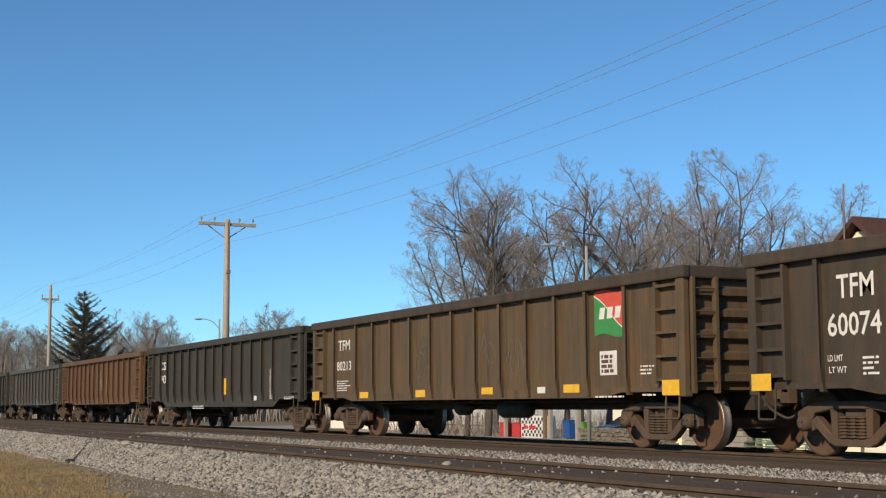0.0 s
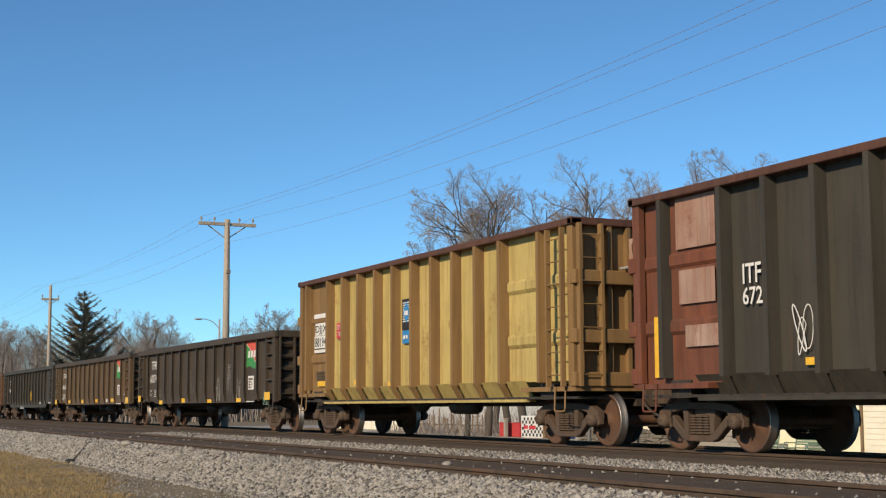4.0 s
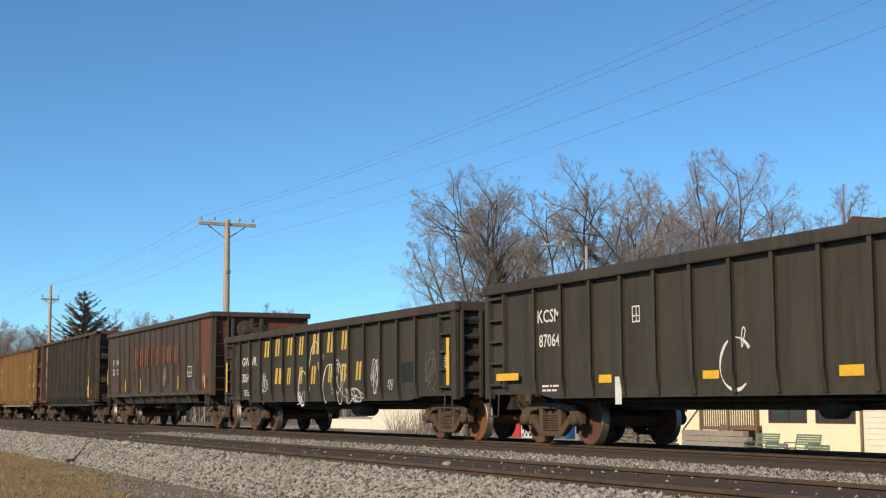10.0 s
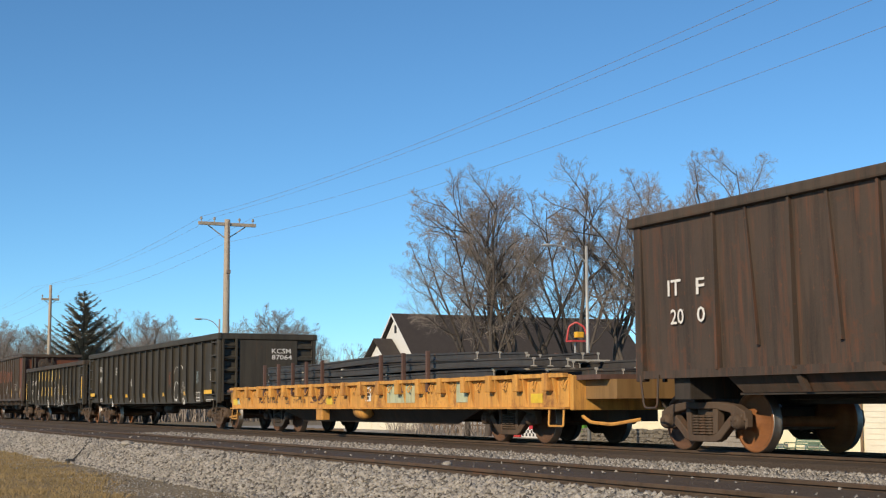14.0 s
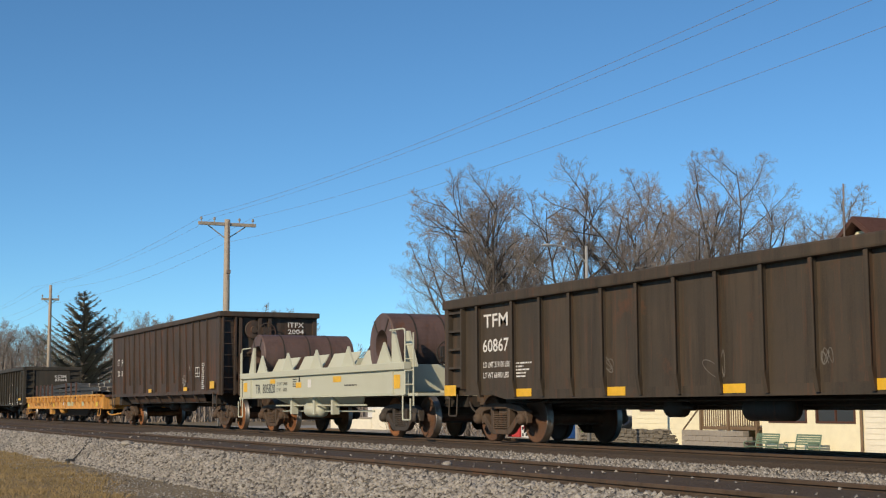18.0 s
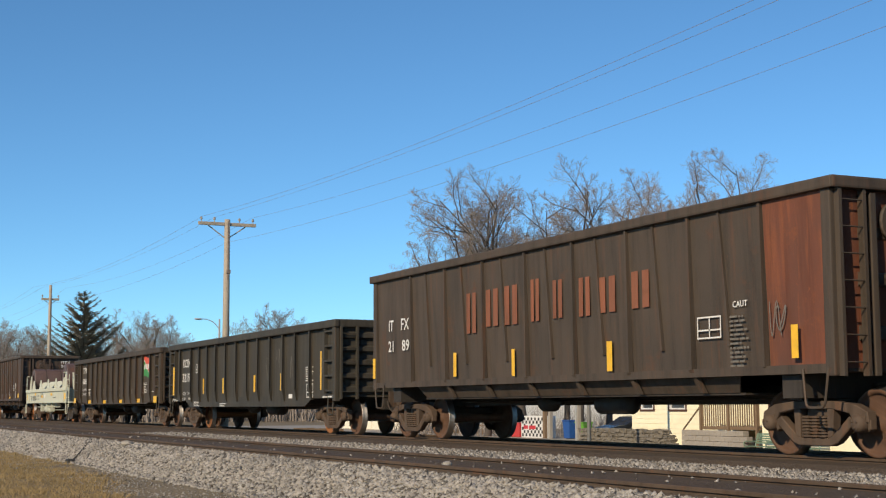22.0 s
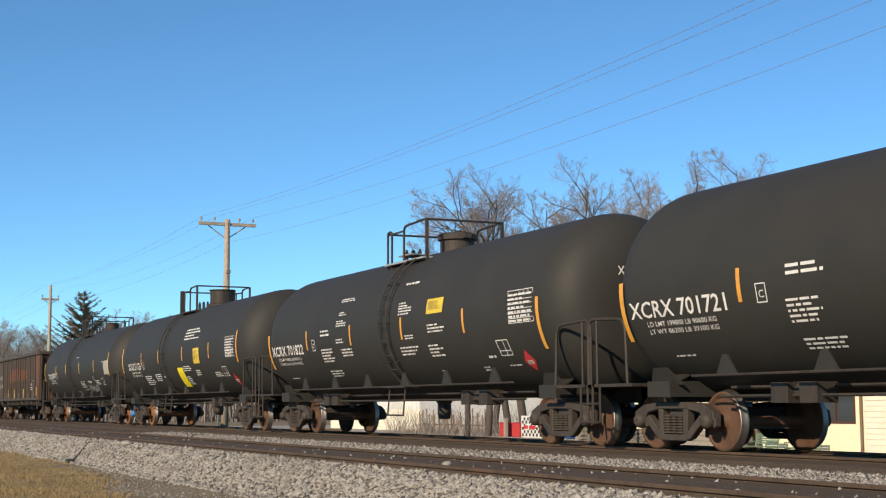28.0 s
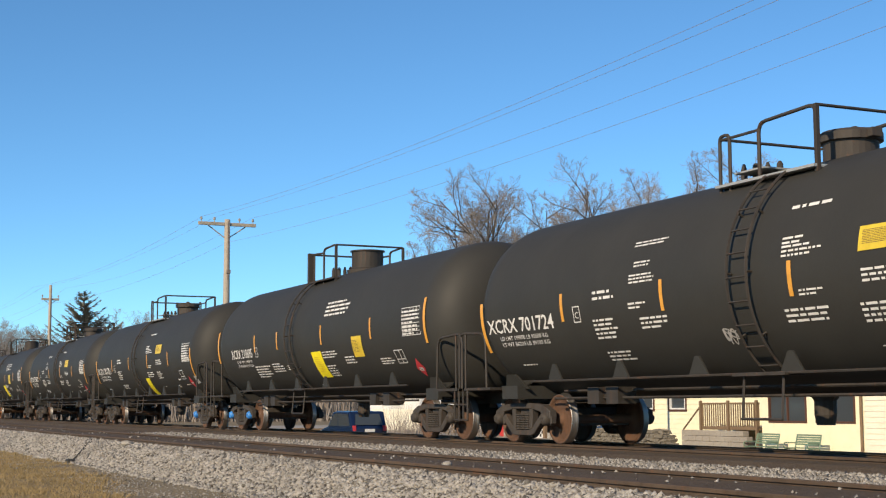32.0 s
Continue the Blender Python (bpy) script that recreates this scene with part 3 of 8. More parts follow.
        tube(bm, rounded([(s * (h - .6), -HW, sill), (s * (h - .55), -HW, sill - .5), (s * (h - .2), -HW, sill - .5), (s * (h - .1), -HW, sill)], .08), .018, 6)
        part("sill_step", bm, mat, car)
        part("bolster", boxes((s * (h - 1.0) - .2, s * (h - 1.0) + .2, -HW + .15, HW - .15, .78, sill)), m_under, car)
    part("tub_floor", boxes((-h + 2.2, h - 2.2, -HW + .3, HW - .3, low - .03, low)), m_under, car)
    part("floor_plate", boxes((-h + .1, h - .1, -HW + .12, HW - .12, sill - .04, sill)), mat, car)
    underframe(car, h - .1, 1.0, m_under, 2.2)
    couplers(car, h + .1)
    wheel_brake(car, h + .2, -.12, top - .50, mat)
    bm = bmesh.new()
    lathe(bm, [(h, 0), (h, .27), (h + .05, .29), (h + .07, .27), (h + .07, .12), (h + .12, .10), (h + .12, 0)], "x", 20, (0, -.49, top - .42))
    part("brake_gear_case", bm, mat, car)
    for y, w_ in ((-.92, .05), (-.30, .06), (.02, .05)):
        part("end_post", bevelled(h - .03, h + .09, y - w_, y + w_, sill - .1, top - .06, .015), mat, car)
    part("brake_platform", boxes((h, h + .38, -.70, .25, top - 1.16, top - 1.12)), mat, car)
    w = wheels or (("rust", "rust"), ("rust", "rust"))
    truck(car, -h + 1.0, "brown", w[0])
    truck(car, h - 1.0, "brown", w[1])
    train.append((car, u))
    return car


def scrap_car(label, u, L, top, mat, endmat, chordmat, leftmat, ribmat, wheels=None, panels=9):
    """Tall scrap gondola: deep bulkhead-like end panels and slanted bays along the foot of the sides."""
    car = thing("scrap_gondola_car", label, "freight car", "cars of the freight train")
    h = L / 2
    sill, low = 1.116, 0.808
    xa, xb = -4.85, 4.26
    for s in (-1, 1):
        part("side_wall", boxes((-h + .1, h - .1, *sorted((s * (HW - .22), s * (HW - .20))), sill, top)), mat, car)
        part("top_chord", bevelled(-h - .03, h + .03, *sorted((s * (HW - .22), s * (HW + .0))), top - .02, top + .10, .02), chordmat, car)
        bm = bmesh.new()
        prism(bm, [(-h + 1.5, s * (HW - .12), sill + .02), (h - 1.9, s * (HW - .12), sill + .02), (h - 1.9, s * (HW - .34), low), (-h + 1.5, s * (HW - .34), low)], (0, -s * .02, 0))
        part("lower_slope", bm, mat, car)
        part("side_sill", boxes((-h + 1.5, h - 1.9, *sorted((s * (HW - .36), s * (HW - .16))), low - .05, low)), mat, car)
        # end panels, set apart by heavy posts and cross bands
        part("end_panel", boxes((-h, xa, *sorted((s * (HW - .20), s * (HW - .185))), sill - .1, top)), leftmat, car, "end panel in another colour")
        for z in (sill + .75, sill + 1.75):
            for x0, x1, mm in ((-h - .0, xa, leftmat), (xb + .1, h, mat)):
                bm = bmesh.new()
                prism(bm, [(x0, s * (HW - .19), z - .13), (x0, s * (HW - .19), z + .13), (x0, s * (HW - .145), z + .07), (x0, s * (HW - .145), z - .07)], (x1 - x0, 0, 0))
                part("side_band", bm, mm, car)
    rib = foot = None
    xs = [xa + (xb - xa) * i / panels for i in range(panels + 1)] + [-6.35, 5.75]
    for x in xs:
        for s in (-1, 1):
            if rib is None:
                bm = bmesh.new()
                prism(bm, [(-.065, -(HW - .20), sill - .02), (.065, -(HW - .20), sill - .02), (.05, -HW, sill - .02), (-.05, -HW, sill - .02)], (0, 0, top - sill))
                rib = mesh_of(bm, "rib", ribmat)
                bm = bmesh.new()
                prism(bm, [(-.055, -HW, sill - .02), (.055, -HW, sill - .02), (.03, -(HW - .2), low - .05), (-.03, -(HW - .2), low - .05)], (0, .10, 0))
                foot = mesh_of(bm, "rib_foot", ribmat)
            turn = 0 if s < 0 else 180
            xx = x if s < 0 else -(-x)
            piece("rib", rib, car, at=pose(xx, 0, 0, 0, 0, turn))
            if -h + 1.4 < x < h - 1.8:
                piece("rib_foot", foot, car, at=pose(xx, 0, 0, 0, 0, turn))
    for s in (-1, 1):
        part("end_wall", boxes((*sorted((s * (h - .12), s * (h - .10))), -HW + .14, HW - .14, sill - .1, top)), leftmat if s < 0 else endmat, car)
        part("end_chord", bevelled(*sorted((s * (h - .12), s * (h + .03))), -HW, HW, top - .02, top + .11, .02), chordmat, car)
        em = leftmat if s < 0 else endmat
        for z, deep in ((sill + .02, .16), (sill + .75, .20), (sill + 1.75, .20)):
            x = s * (h - .10)
            part("end_band", bevelled(*sorted((x, x + s * deep)), -HW + .02, HW - .02, z - .12, z + .12, .02), em, car)
        for y in (-.80, -.42, .02, .46, .98):
            x = s * (h - .10)
            part("end_post", bevelled(*sorted((x, x + s * .11)), y - .045, y + .045, sill - .1, top - .02, .012), em, car)
        if s > 0:
            part("brake_platform", boxes((h + .02, h + .42, -.62, .22, sill + 1.90, sill + 1.94)), m_galv, car, "grated grey brake platform")
            part("brake_housing", bevelled(h - .02, h + .22, -.42, -.08, top - .62, top - .22, .04), m_oldwhite, car, "pale worn brake housing")
            part("chain_rod", boxes((h + .05, h + .08, -.27, -.24, sill - .1, top - .6)), em, car)
        for sy in (-1, 1):
            part("corner_post", bevelled(*sorted((s * (h - .2), s * (h - .02))), *sorted((sy * (HW - .16), sy * (HW - .04))), sill - .1, top, .015), leftmat if s < 0 else endmat, car)
        ladder(car, -HW + .12, -HW + .55, s * (h + .02), sill - .1, top, 7, endmat if s > 0 else leftmat, "end", s * .10)
        if s > 0:
            ladder(car, h - .72, h - .22, -HW + .0, sill - .1, top - .05, 7, endmat)
        stirrup(car, s * (h - .45), -HW + .03, sill - .1, endmat if s > 0 else leftmat)
        part("bolster", boxes((s * (h - 1.1) - .25, s * (h - 1.1) + .25, -HW + .15, HW - .15, .80, sill - .05)), m_under, car)
        part("platform", boxes((*sorted((s * (h - 1.9), s * (h + .02))), -HW + .05, HW - .05, sill - .18, sill - .10)), leftmat if s < 0 else endmat, car)
    part("floor_plate", boxes((-h + .1, h - .1, -HW + .16, HW - .16, low, low + .04)), m_under, car)
    underframe(car, h - .1, .98, m_under, 2.0)
    couplers(car, h + .1)
    wheel_brake(car, h + .30, -.25, top - .42, m_under)
    w = wheels or (("rust", "rust"), ("rust", "rust"))
    truck(car, -h + 1.05, "brown", w[0])
    truck(car, h - 1.05, "brown", w[1])
    train.append((car, u))
    return car


def flat_car(label, u, L):
    """Flat car with deep side sills and a load of new rails between stakes."""
    car = thing("flat_car", label, "freight car", "cars of the freight train")
    h = L / 2
    z0, z1 = .664, 1.225
    rnd = random.Random(5)
    for s in (-1, 1):
        part("side_sill", bevelled(-h, h, *sorted((s * (HW - .16), s * (HW - .08))), z0, z1, .012), m_flat, car)
        part("sill_flange", boxes((-h, h, *sorted((s * (HW - .20), s * (HW - .0))), z0 - .03, z0)), m_flat, car)
        bm = bmesh.new()
        prism(bm, [(-h + 3.6, s * (HW - .3), z0), (h - 3.6, s * (HW - .3), z0), (h - 5.2, s * (HW - .5), z0 - .34), (-h + 5.2, s * (HW - .5), z0 - .34)], (0, -s * .03, 0))
        part("fishbelly_sill", bm, m_under, car)
        part("deck_lip", boxes((-h, h, *sorted((s * (HW - .08), s * (HW + .02))), z1 - .05, z1 + .02)), m_flat, car)
    part("deck", boxes((-h - .9, h + .9, -HW + .17, HW - .17, z1 - .10, z1 - .02)), m_stake, car)
    pocket = mesh_of(bevelled(-.09, .09, -HW - .06, -HW + .10, z1 - .28, z1 + .03, .02), "stake_pocket", m_flat)
    gusset = None
    n = 18
    for i in range(n):
        x = -h + .6 + (L - 1.2) * i / (n - 1)
        for s in (-1, 1):
            piece("stake_pocket", pocket, car, at=pose(x, 0, 0, 0, 0, 0 if s < 0 else 180))
            if gusset is None:
                bm = bmesh.new()
                prism(bm, [(-.02, -HW + .08, z1 - .06), (-.02, -HW - .02, z1 - .06), (-.02, -HW + .08, z0 + .05)], (.035, 0, 0))
                tube(bm, rounded([(.28, -HW + .07, z1 - .08), (.24, -HW + .0, z1 - .18), (.32, -HW + .0, z1 - .26), (.36, -HW + .07, z1 - .1)], .06), .012, 5)
                gusset = mesh_of(bm, "gusset", m_flat)
            piece("gusset", gusset, car, at=pose(x + (.22 if s < 0 else -.22), 0, 0, 0, 0, 0 if s < 0 else 180))
    for x in (-h + 3.1, -h + 4.3, -h + 5.45, -h + 6.5, -h + 7.65, -h + 11.4, -h + 12.65, -h + 13.9):
        for s in (-1, 1):
            part("stake", bevelled(x - .042, x + .042, *sorted((s * (HW - .09), s * (HW - .01))), z1 - .25, z1 + .60, .012), m_stake, car)
    for s in (-1, 1):
        part("end_sill", bevelled(*sorted((s * h, s * (h + .12))), -HW + .1, HW - .1, z0 - .05, z1 - .02, .02), m_flat, car)
        part("end_platform", boxes((*sorted((s * h, s * (h + 1.1))), -HW + .35, HW - .35, z1 - .42, z1 - .10)), m_tan, car)
        for sy in (-1, 1):
            bm = bmesh.new()
            x = s * (h - .35)
            tube(bm, rounded([(x - .25, sy * (HW - .05), z0), (x - .25, sy * (HW - .03), z0 - .32), (x + .25, sy * (HW - .03), z0 - .32), (x + .25, sy * (HW - .05), z0)], .04), .02, 6)
            part("sill_step", bm, m_flat, car)
        bm = bmesh.new()
        tube(bm, rounded([(s * (h + .1), -HW + .3, z0 - .15), (s * (h + .35), -HW + .3, z0 - .25), (s * (h + 1.0), -HW + .3, z0 - .28), (s * (h + 1.25), -HW + .7, z0 - .2)], .08), .03, 6)
        part("uncoupling_lever", bm, m_flat, car)
    part("brake_valve", bevelled(-h + 7.3, -h + 7.75, -HW + .02, -HW + .22, z0 - .3, z0 - .02, .02), m_flat, car)
    bm = bmesh.new()
    lathe(bm, [(-.3, 0), (-.28, .16), (0, .2), (.28, .16), (.3, 0)], "x", 14, (-h + 9.9, -HW + .25, z0 - .08))
    part("air_reservoir", bm, m_flat, car, smooth=True)
    part("centre_sill", boxes((-h, h, -.3, .3, z0 - .25, z0 + .1)), m_under, car)
    # rails of the load: layers that lie with small bends, some ends cut back
    prof = ((-.07, 0), (.07, 0), (.07, .012), (.012, .03), (.012, .12), (.036, .13), (.036, .165), (-.036, .165), (-.036, .13), (-.012, .12), (-.012, .03), (-.07, .012))
    for layer in range(3):
        zb = z1 + .0 + layer * .185
        if layer:
            for x in (-7.0, -4.2, -1.4, 1.4, 4.2, 6.6):
                part("dunnage", boxes((x - .05, x + .05, -1.3, 1.3, zb - .035, zb)), m_railend, car)
        cnt = 11 - layer
        for k in range(cnt):
            y = -1.28 + 2.5 * k / (cnt - 1)
            x0, x1 = -h + rnd.uniform(1.9, 2.7) + layer * .25, h - rnd.uniform(1.2, 3.8) - (2.2 if layer == 2 else 0)
            bm = bmesh.new()
            rings = []
            for i in range(9):
                x = x0 + (x1 - x0) * i / 8
                e = .0 if 0 < i < 8 else -.02
                sag = .06 * math.sin(i * 1.1 + k + layer) * (.4 + .3 * layer) + e + .05 * layer * math.sin(math.pi * i / 8)
                dy = .03 * math.sin(i * .7 + 2 * k)
                rings.append([bm.verts.new((x, y + a + dy, zb + b + max(-.01, sag * .5))) for a, b in prof])
            for a, b in zip(rings, rings[1:]):
                for i in range(12):
                    bm.faces.new((a[i], b[i], b[(i + 1) % 12], a[(i + 1) % 12]))
            caps = [bm.faces.new(rings[0]), bm.faces.new(rings[-1][::-1])]
            for f in caps:
                f.material_index = 1
            bmesh.ops.recalc_face_normals(bm, faces=bm.faces[:])
            ob = part("rail", bm, m_railload, car, "new steel rail of the load")
            ob.data.materials.append(m_railend)
    couplers(car, h + .9)
    truck(car, -h + 2.95, "dark")
    truck(car, h - 2.95, "brown")
    train.append((car, u))
    # writing
    y = -HW + .072
    decal("car_number", on_side(letters("ICE  67162", .27, .01), -h + 2.55, y, z0 + .12), m_blackink, car)
    decal("plate_box", on_side(outline(.22, .3, .018), -h + 4.85, y, z0 + .1), m_blackink, car)
    decal("plate_letter", on_side(letters("C", .12), -h + 4.92, y, z0 + .14), m_blackink, car)
    decal("load_limit", on_side(letters("LD LMT  216300", .10), -h + 5.45, y, z0 + .28), m_blackink, car)
    decal("light_weight", on_side(letters("LT WT    69700", .10), -h + 5.45, y, z0 + .12), m_blackink, car)
    decal("graffiti", on_side(scribble(rnd, 1.2, .34, .02, 4), -h + 6.75, y, z0 + .08), m_stake, car)
    decal("stencil_block", on_side(bars(rnd, .5, .2, 3), -h + 8.2, y, z0 + .1), m_blackink, car)
    decal("test_plate", on_side(sheet(.32, .34), -h + 10.45, y, z0 + .14), m_white, car)
    decal("test_print", on_side(bars(rnd, .26, .26, 3, .8), -h + 10.49, y - .003, z0 + .18), m_blackink, car)
    for x, w in ((-h + 11.7, 1.5), (-h + .5, .35), (-h + 15.2, .5)):
        decal("paint_patch", on_side(sheet(w, .40), x, y, z0 + .1), m_aqua, car)
    for x in (-h + .1, -h + 7.9, h - 1.3):
        decal("reflector", on_side(sheet(.42, .16), x, y - .002, z0 + .08), m_dullpaper, car)
    return car


def coil_car(label, u, L):
    car = thing("coil_car", label, "freight car", "cars of the freight train")
    h = L / 2
    z0, z1 = .953, 1.497
    for s in (-1, 1):
        part("side_sill", bevelled(-h, h, *sorted((s * (HW - .12), s * (HW - .04))), z0, z1, .012), m_coil, car)
        part("side_lip", bevelled(-h - .05, h + .05, *sorted((s * (HW - .16), s * (HW + .03))), z1 - .02, z1 + .14, .015), m_coil, car)
        part("bottom_flange", boxes((-h, h, *sorted((s * (HW - .16), s * (HW - .0))), z0 - .03, z0 + .0)), m_coil, car)
        for x in (-h + .75, h - .75):
            part("bolster_post", bevelled(x - .14, x + .14, *sorted((s * (HW - .06), s * (HW + .01))), z0, z1 - .05, .01), m_coil, car)
        # trough walls between the cross ridges
        bm = bmesh.new()
        prism(bm, [(-h + .9, s * (HW - .15), z1 + .1), (h - .9, s * (HW - .15), z1 + .1), (h - .9, s * .35, z0 + .1), (-h + .9, s * .35, z0 + .1)], (0, 0, -.03))
        part("trough_side", bm, m_coil, car)
        bm = bmesh.new()
        prism(bm, [(-h + 2.6, s * (HW - .15), z0 - .03), (h - 2.6, s * (HW - .15), z0 - .03), (h - 3.2, s * (HW - .35), z0 - .20), (-h + 3.2, s * (HW - .35), z0 - .20)], (0, -s * .03, 0))
        part("lower_web", bm, m_coil, car)
    for i in range(5):
        x = -h + 1.45 + (L - 2.9) * i / 4
        for s in (-1, 1):
            bm = bmesh.new()
            prism(bm, [(x - .42, s * (HW - .14), z1 + .13), (x + .42, s * (HW - .14), z1 + .13), (x + .0, s * (HW - .14), z1 + .62)], (0, -s * .05, 0))
            part("coil_stop", bm, m_coil, car)
            if i < 4:
                w = (L - 2.9) / 4
                bm = bmesh.new()
                prism(bm, [(x + .2, s * (HW - .35), z1 + .10), (x + .05, s * (HW - .62), z1 + .52), (x + w - .35, s * (HW - .62), z1 + .52), (x + w - .25, s * (HW - .35), z1 + .10)], (0, -s * .03, 0))
                part("slope_sheet", bm, m_coil, car)
    part("floor_plate", boxes((-h, h, -.5, .5, z0 - .02, z0 + .08)), m_coil, car)
    part("centre_sill", boxes((-h - .5, h + .5, -.3, .3, z0 - .28, z0 - .04)), m_under, car)
    for x, r, w in ((-h + .80, .66, 2.7), (3.95, .72, 2.6)):
        bm = bmesh.new()
        zc = 2.08
        lathe(bm, [(-w / 2, .34), (-w / 2, r - .03), (-w / 2 + .03, r), (w / 2 - .03, r), (w / 2, r - .03), (w / 2, .34), (-w / 2, .34)], "y", 44, (x, 0, zc))
        coil = part("steel_coil", bm, m_steelcoil, car, "rusty brown coil of sheet steel")
        for k in (-.28, .0, .24):
            bm = bmesh.new()
            lathe(bm, [(k * w - .02, r + .001), (k * w - .02, r + .008), (k * w + .02, r + .008), (k * w + .02, r + .001)], "y", 44, (x, 0, zc))
            part("steel_band", bm, m_under, coil)
        for a in (.9, 2.2, 3.6):
            bm = bmesh.new()
            c, s_ = math.cos(a), math.sin(a)
            box(bm, -.02, .02, -w / 2 - .012, -w / 2 - .002, .36, r - .02)
            bmesh.ops.rotate(bm, cent=(0, 0, 0), matrix=Matrix.Rotation(a - 1.57, 3, "Y"), verts=bm.verts[:])
            bmesh.ops.translate(bm, vec=(x, 0, zc), verts=bm.verts[:])
            part("steel_band", bm, m_under, coil)
    for s in (-1, 1):
        part("end_wall", bevelled(*sorted((s * (h - .95), s * (h - .87))), -HW + .16, HW - .16, z1 - .5, z1 + .12, .02), m_coil, car)
        bm = bmesh.new()
        for y in (-HW + .1, -HW + .45):
            prism(bm, [(s * (h - .9), y, z1 + .05), (s * (h - .35), y, z1 + .05), (s * (h - .78), y, z1 + .85), (s * (h - .9), y, z1 + .85)], (0, .05, 0))
        part("end_brace", bm, m_coil, car)
        for y0 in (-HW + .02, HW - .02):
            bm = bmesh.new()
            tube(bm, rounded([(s * (h + .02), y0, z0), (s * (h + .02), y0, z1 + .85), (s * (h - .8), y0, z1 + .85)], .12), .02, 6)
            tube(bm, rounded([(s * (h + .32), y0 * .96, z0 - .25), (s * (h + .32), y0 * .96, z1 + .75)], .1), .02, 6)
            for z in (z0 + .2, z0 + .5, z1 + .2, z1 + .5):
                tube(bm, [(s * (h + .02), y0, z), (s * (h + .32), y0 * .96, z)], .014, 5)
            part("handrail", bm, m_coil, car)
            bm = bmesh.new()
            tube(bm, rounded([(s * (h + .3), y0, z0 - .1), (s * (h + .3), y0, z0 - .55), (s * (h - .1), y0, z0 - .55), (s * (h - .1), y0, z0)], .04), .02, 6)
            part("sill_step", bm, m_coil, car)
        part("end_platform", boxes((*sorted((s * h, s * (h + .5))), -HW + .1, HW - .1, z0 - .04, z0 + .02)), m_coil, car)
    wheel_brake(car, h + .5, -.75, z1 + .30, m_under)
    bm = bmesh.new()
    lathe(bm, [(-.55, 0), (-.5, .16), (-.4, .2), (.4, .2), (.5, .16), (.55, 0)], "x", 16, (-.5, -HW + .35, .62))
    part("air_reservoir", bm, m_coil, car, smooth=True)
    bm = bmesh.new()
    for y, z in ((-HW + .2, .72), (-HW + .4, .58)):
        tube(bm, [(-h + 2.6, y, z), (h - 2.6, y, z)], .022, 6)
    for x in (-1.8, -.1, 1.2):
        box(bm, x - .06, x + .06, -HW + .12, -HW + .3, .5, .95)
    part("brake_piping", bm, m_coil, car)
    couplers(car, h + .45)
    truck(car, -h + 1.35, "brown", ("orange", "orange"))
    truck(car, h - 1.35, "dark", ("orange", "rust"))
    train.append((car, u))
    y = -HW + .036
    rnd = random.Random(8)
    decal("car_number", on_side(letters("TR  805820", .26, .008), -h + 1.25, y, z0 + .10), m_blackink, car)
    decal("load_limit", on_side(letters("LD LMT  218400", .09), -h + 3.1, y, z0 + .30), m_blackink, car)
    decal("light_weight", on_side(letters("LT WT    67600", .09), -h + 3.1, y, z0 + .14), m_blackink, car)
    decal("stencil_block", on_side(bars(rnd, .5, .24, 4), -h + 4.4, y, z0 + .25), m_blackink, car)
    decal("stencil_line", on_side(bars(rnd, 1.3, .07, 1), -h + 8.1, y, z0 + .22), m_blackink, car)
    decal("placard_note", on_side(sheet(.26, .2), -h + 5.55, y, z0 + .22), m_white, car)
    bm = bmesh.new()
    flatpoly(bm, ((0, 0, 0), (.14, 0, 0), (.07, .2, 0)))
    me = bpy.data.meshes.new("mark")
    bm.to_mesh(me)
    bm.free()
    decal("triangle_mark", on_side(me, -h + 4.85, y, z0 + .38), m_blackink, car)
    for x, z, w, hh in ((-h + .12, z0 + .16, .36, .26), (-h + 2.55, z0 + .36, .42, .12), (-h + 4.65, z0 + .22, .42, .14), (-h + 7.35, z0 + .32, .55, .14), (h - .9, z0 + .12, .62, .3)):
        decal("reflector", on_side(sheet(w, hh), x, y - .002, z), m_yellow, car)
    return car


def on_head(me, h, hd, r, zc, y0=-1.05, z0=.25):
    """Lays a flat mesh on the right-hand head of a tank, low on the near half."""
    co = np.empty(len(me.vertices) * 3)
    me.vertices.foreach_get("co", co)
    co = co.reshape(-1, 3)
    y, z = y0 + co[:, 0], z0 + co[:, 1]
    rr = np.clip(np.sqrt(y * y + z * z) / r, 0, .999)
    t = np.arccos(rr ** (1 / .62))
    x = h - hd + hd * np.sin(t) ** .9 + .012
    me.vertices.foreach_set("co", np.stack([x, y, zc + z], 1).ravel())
    return me


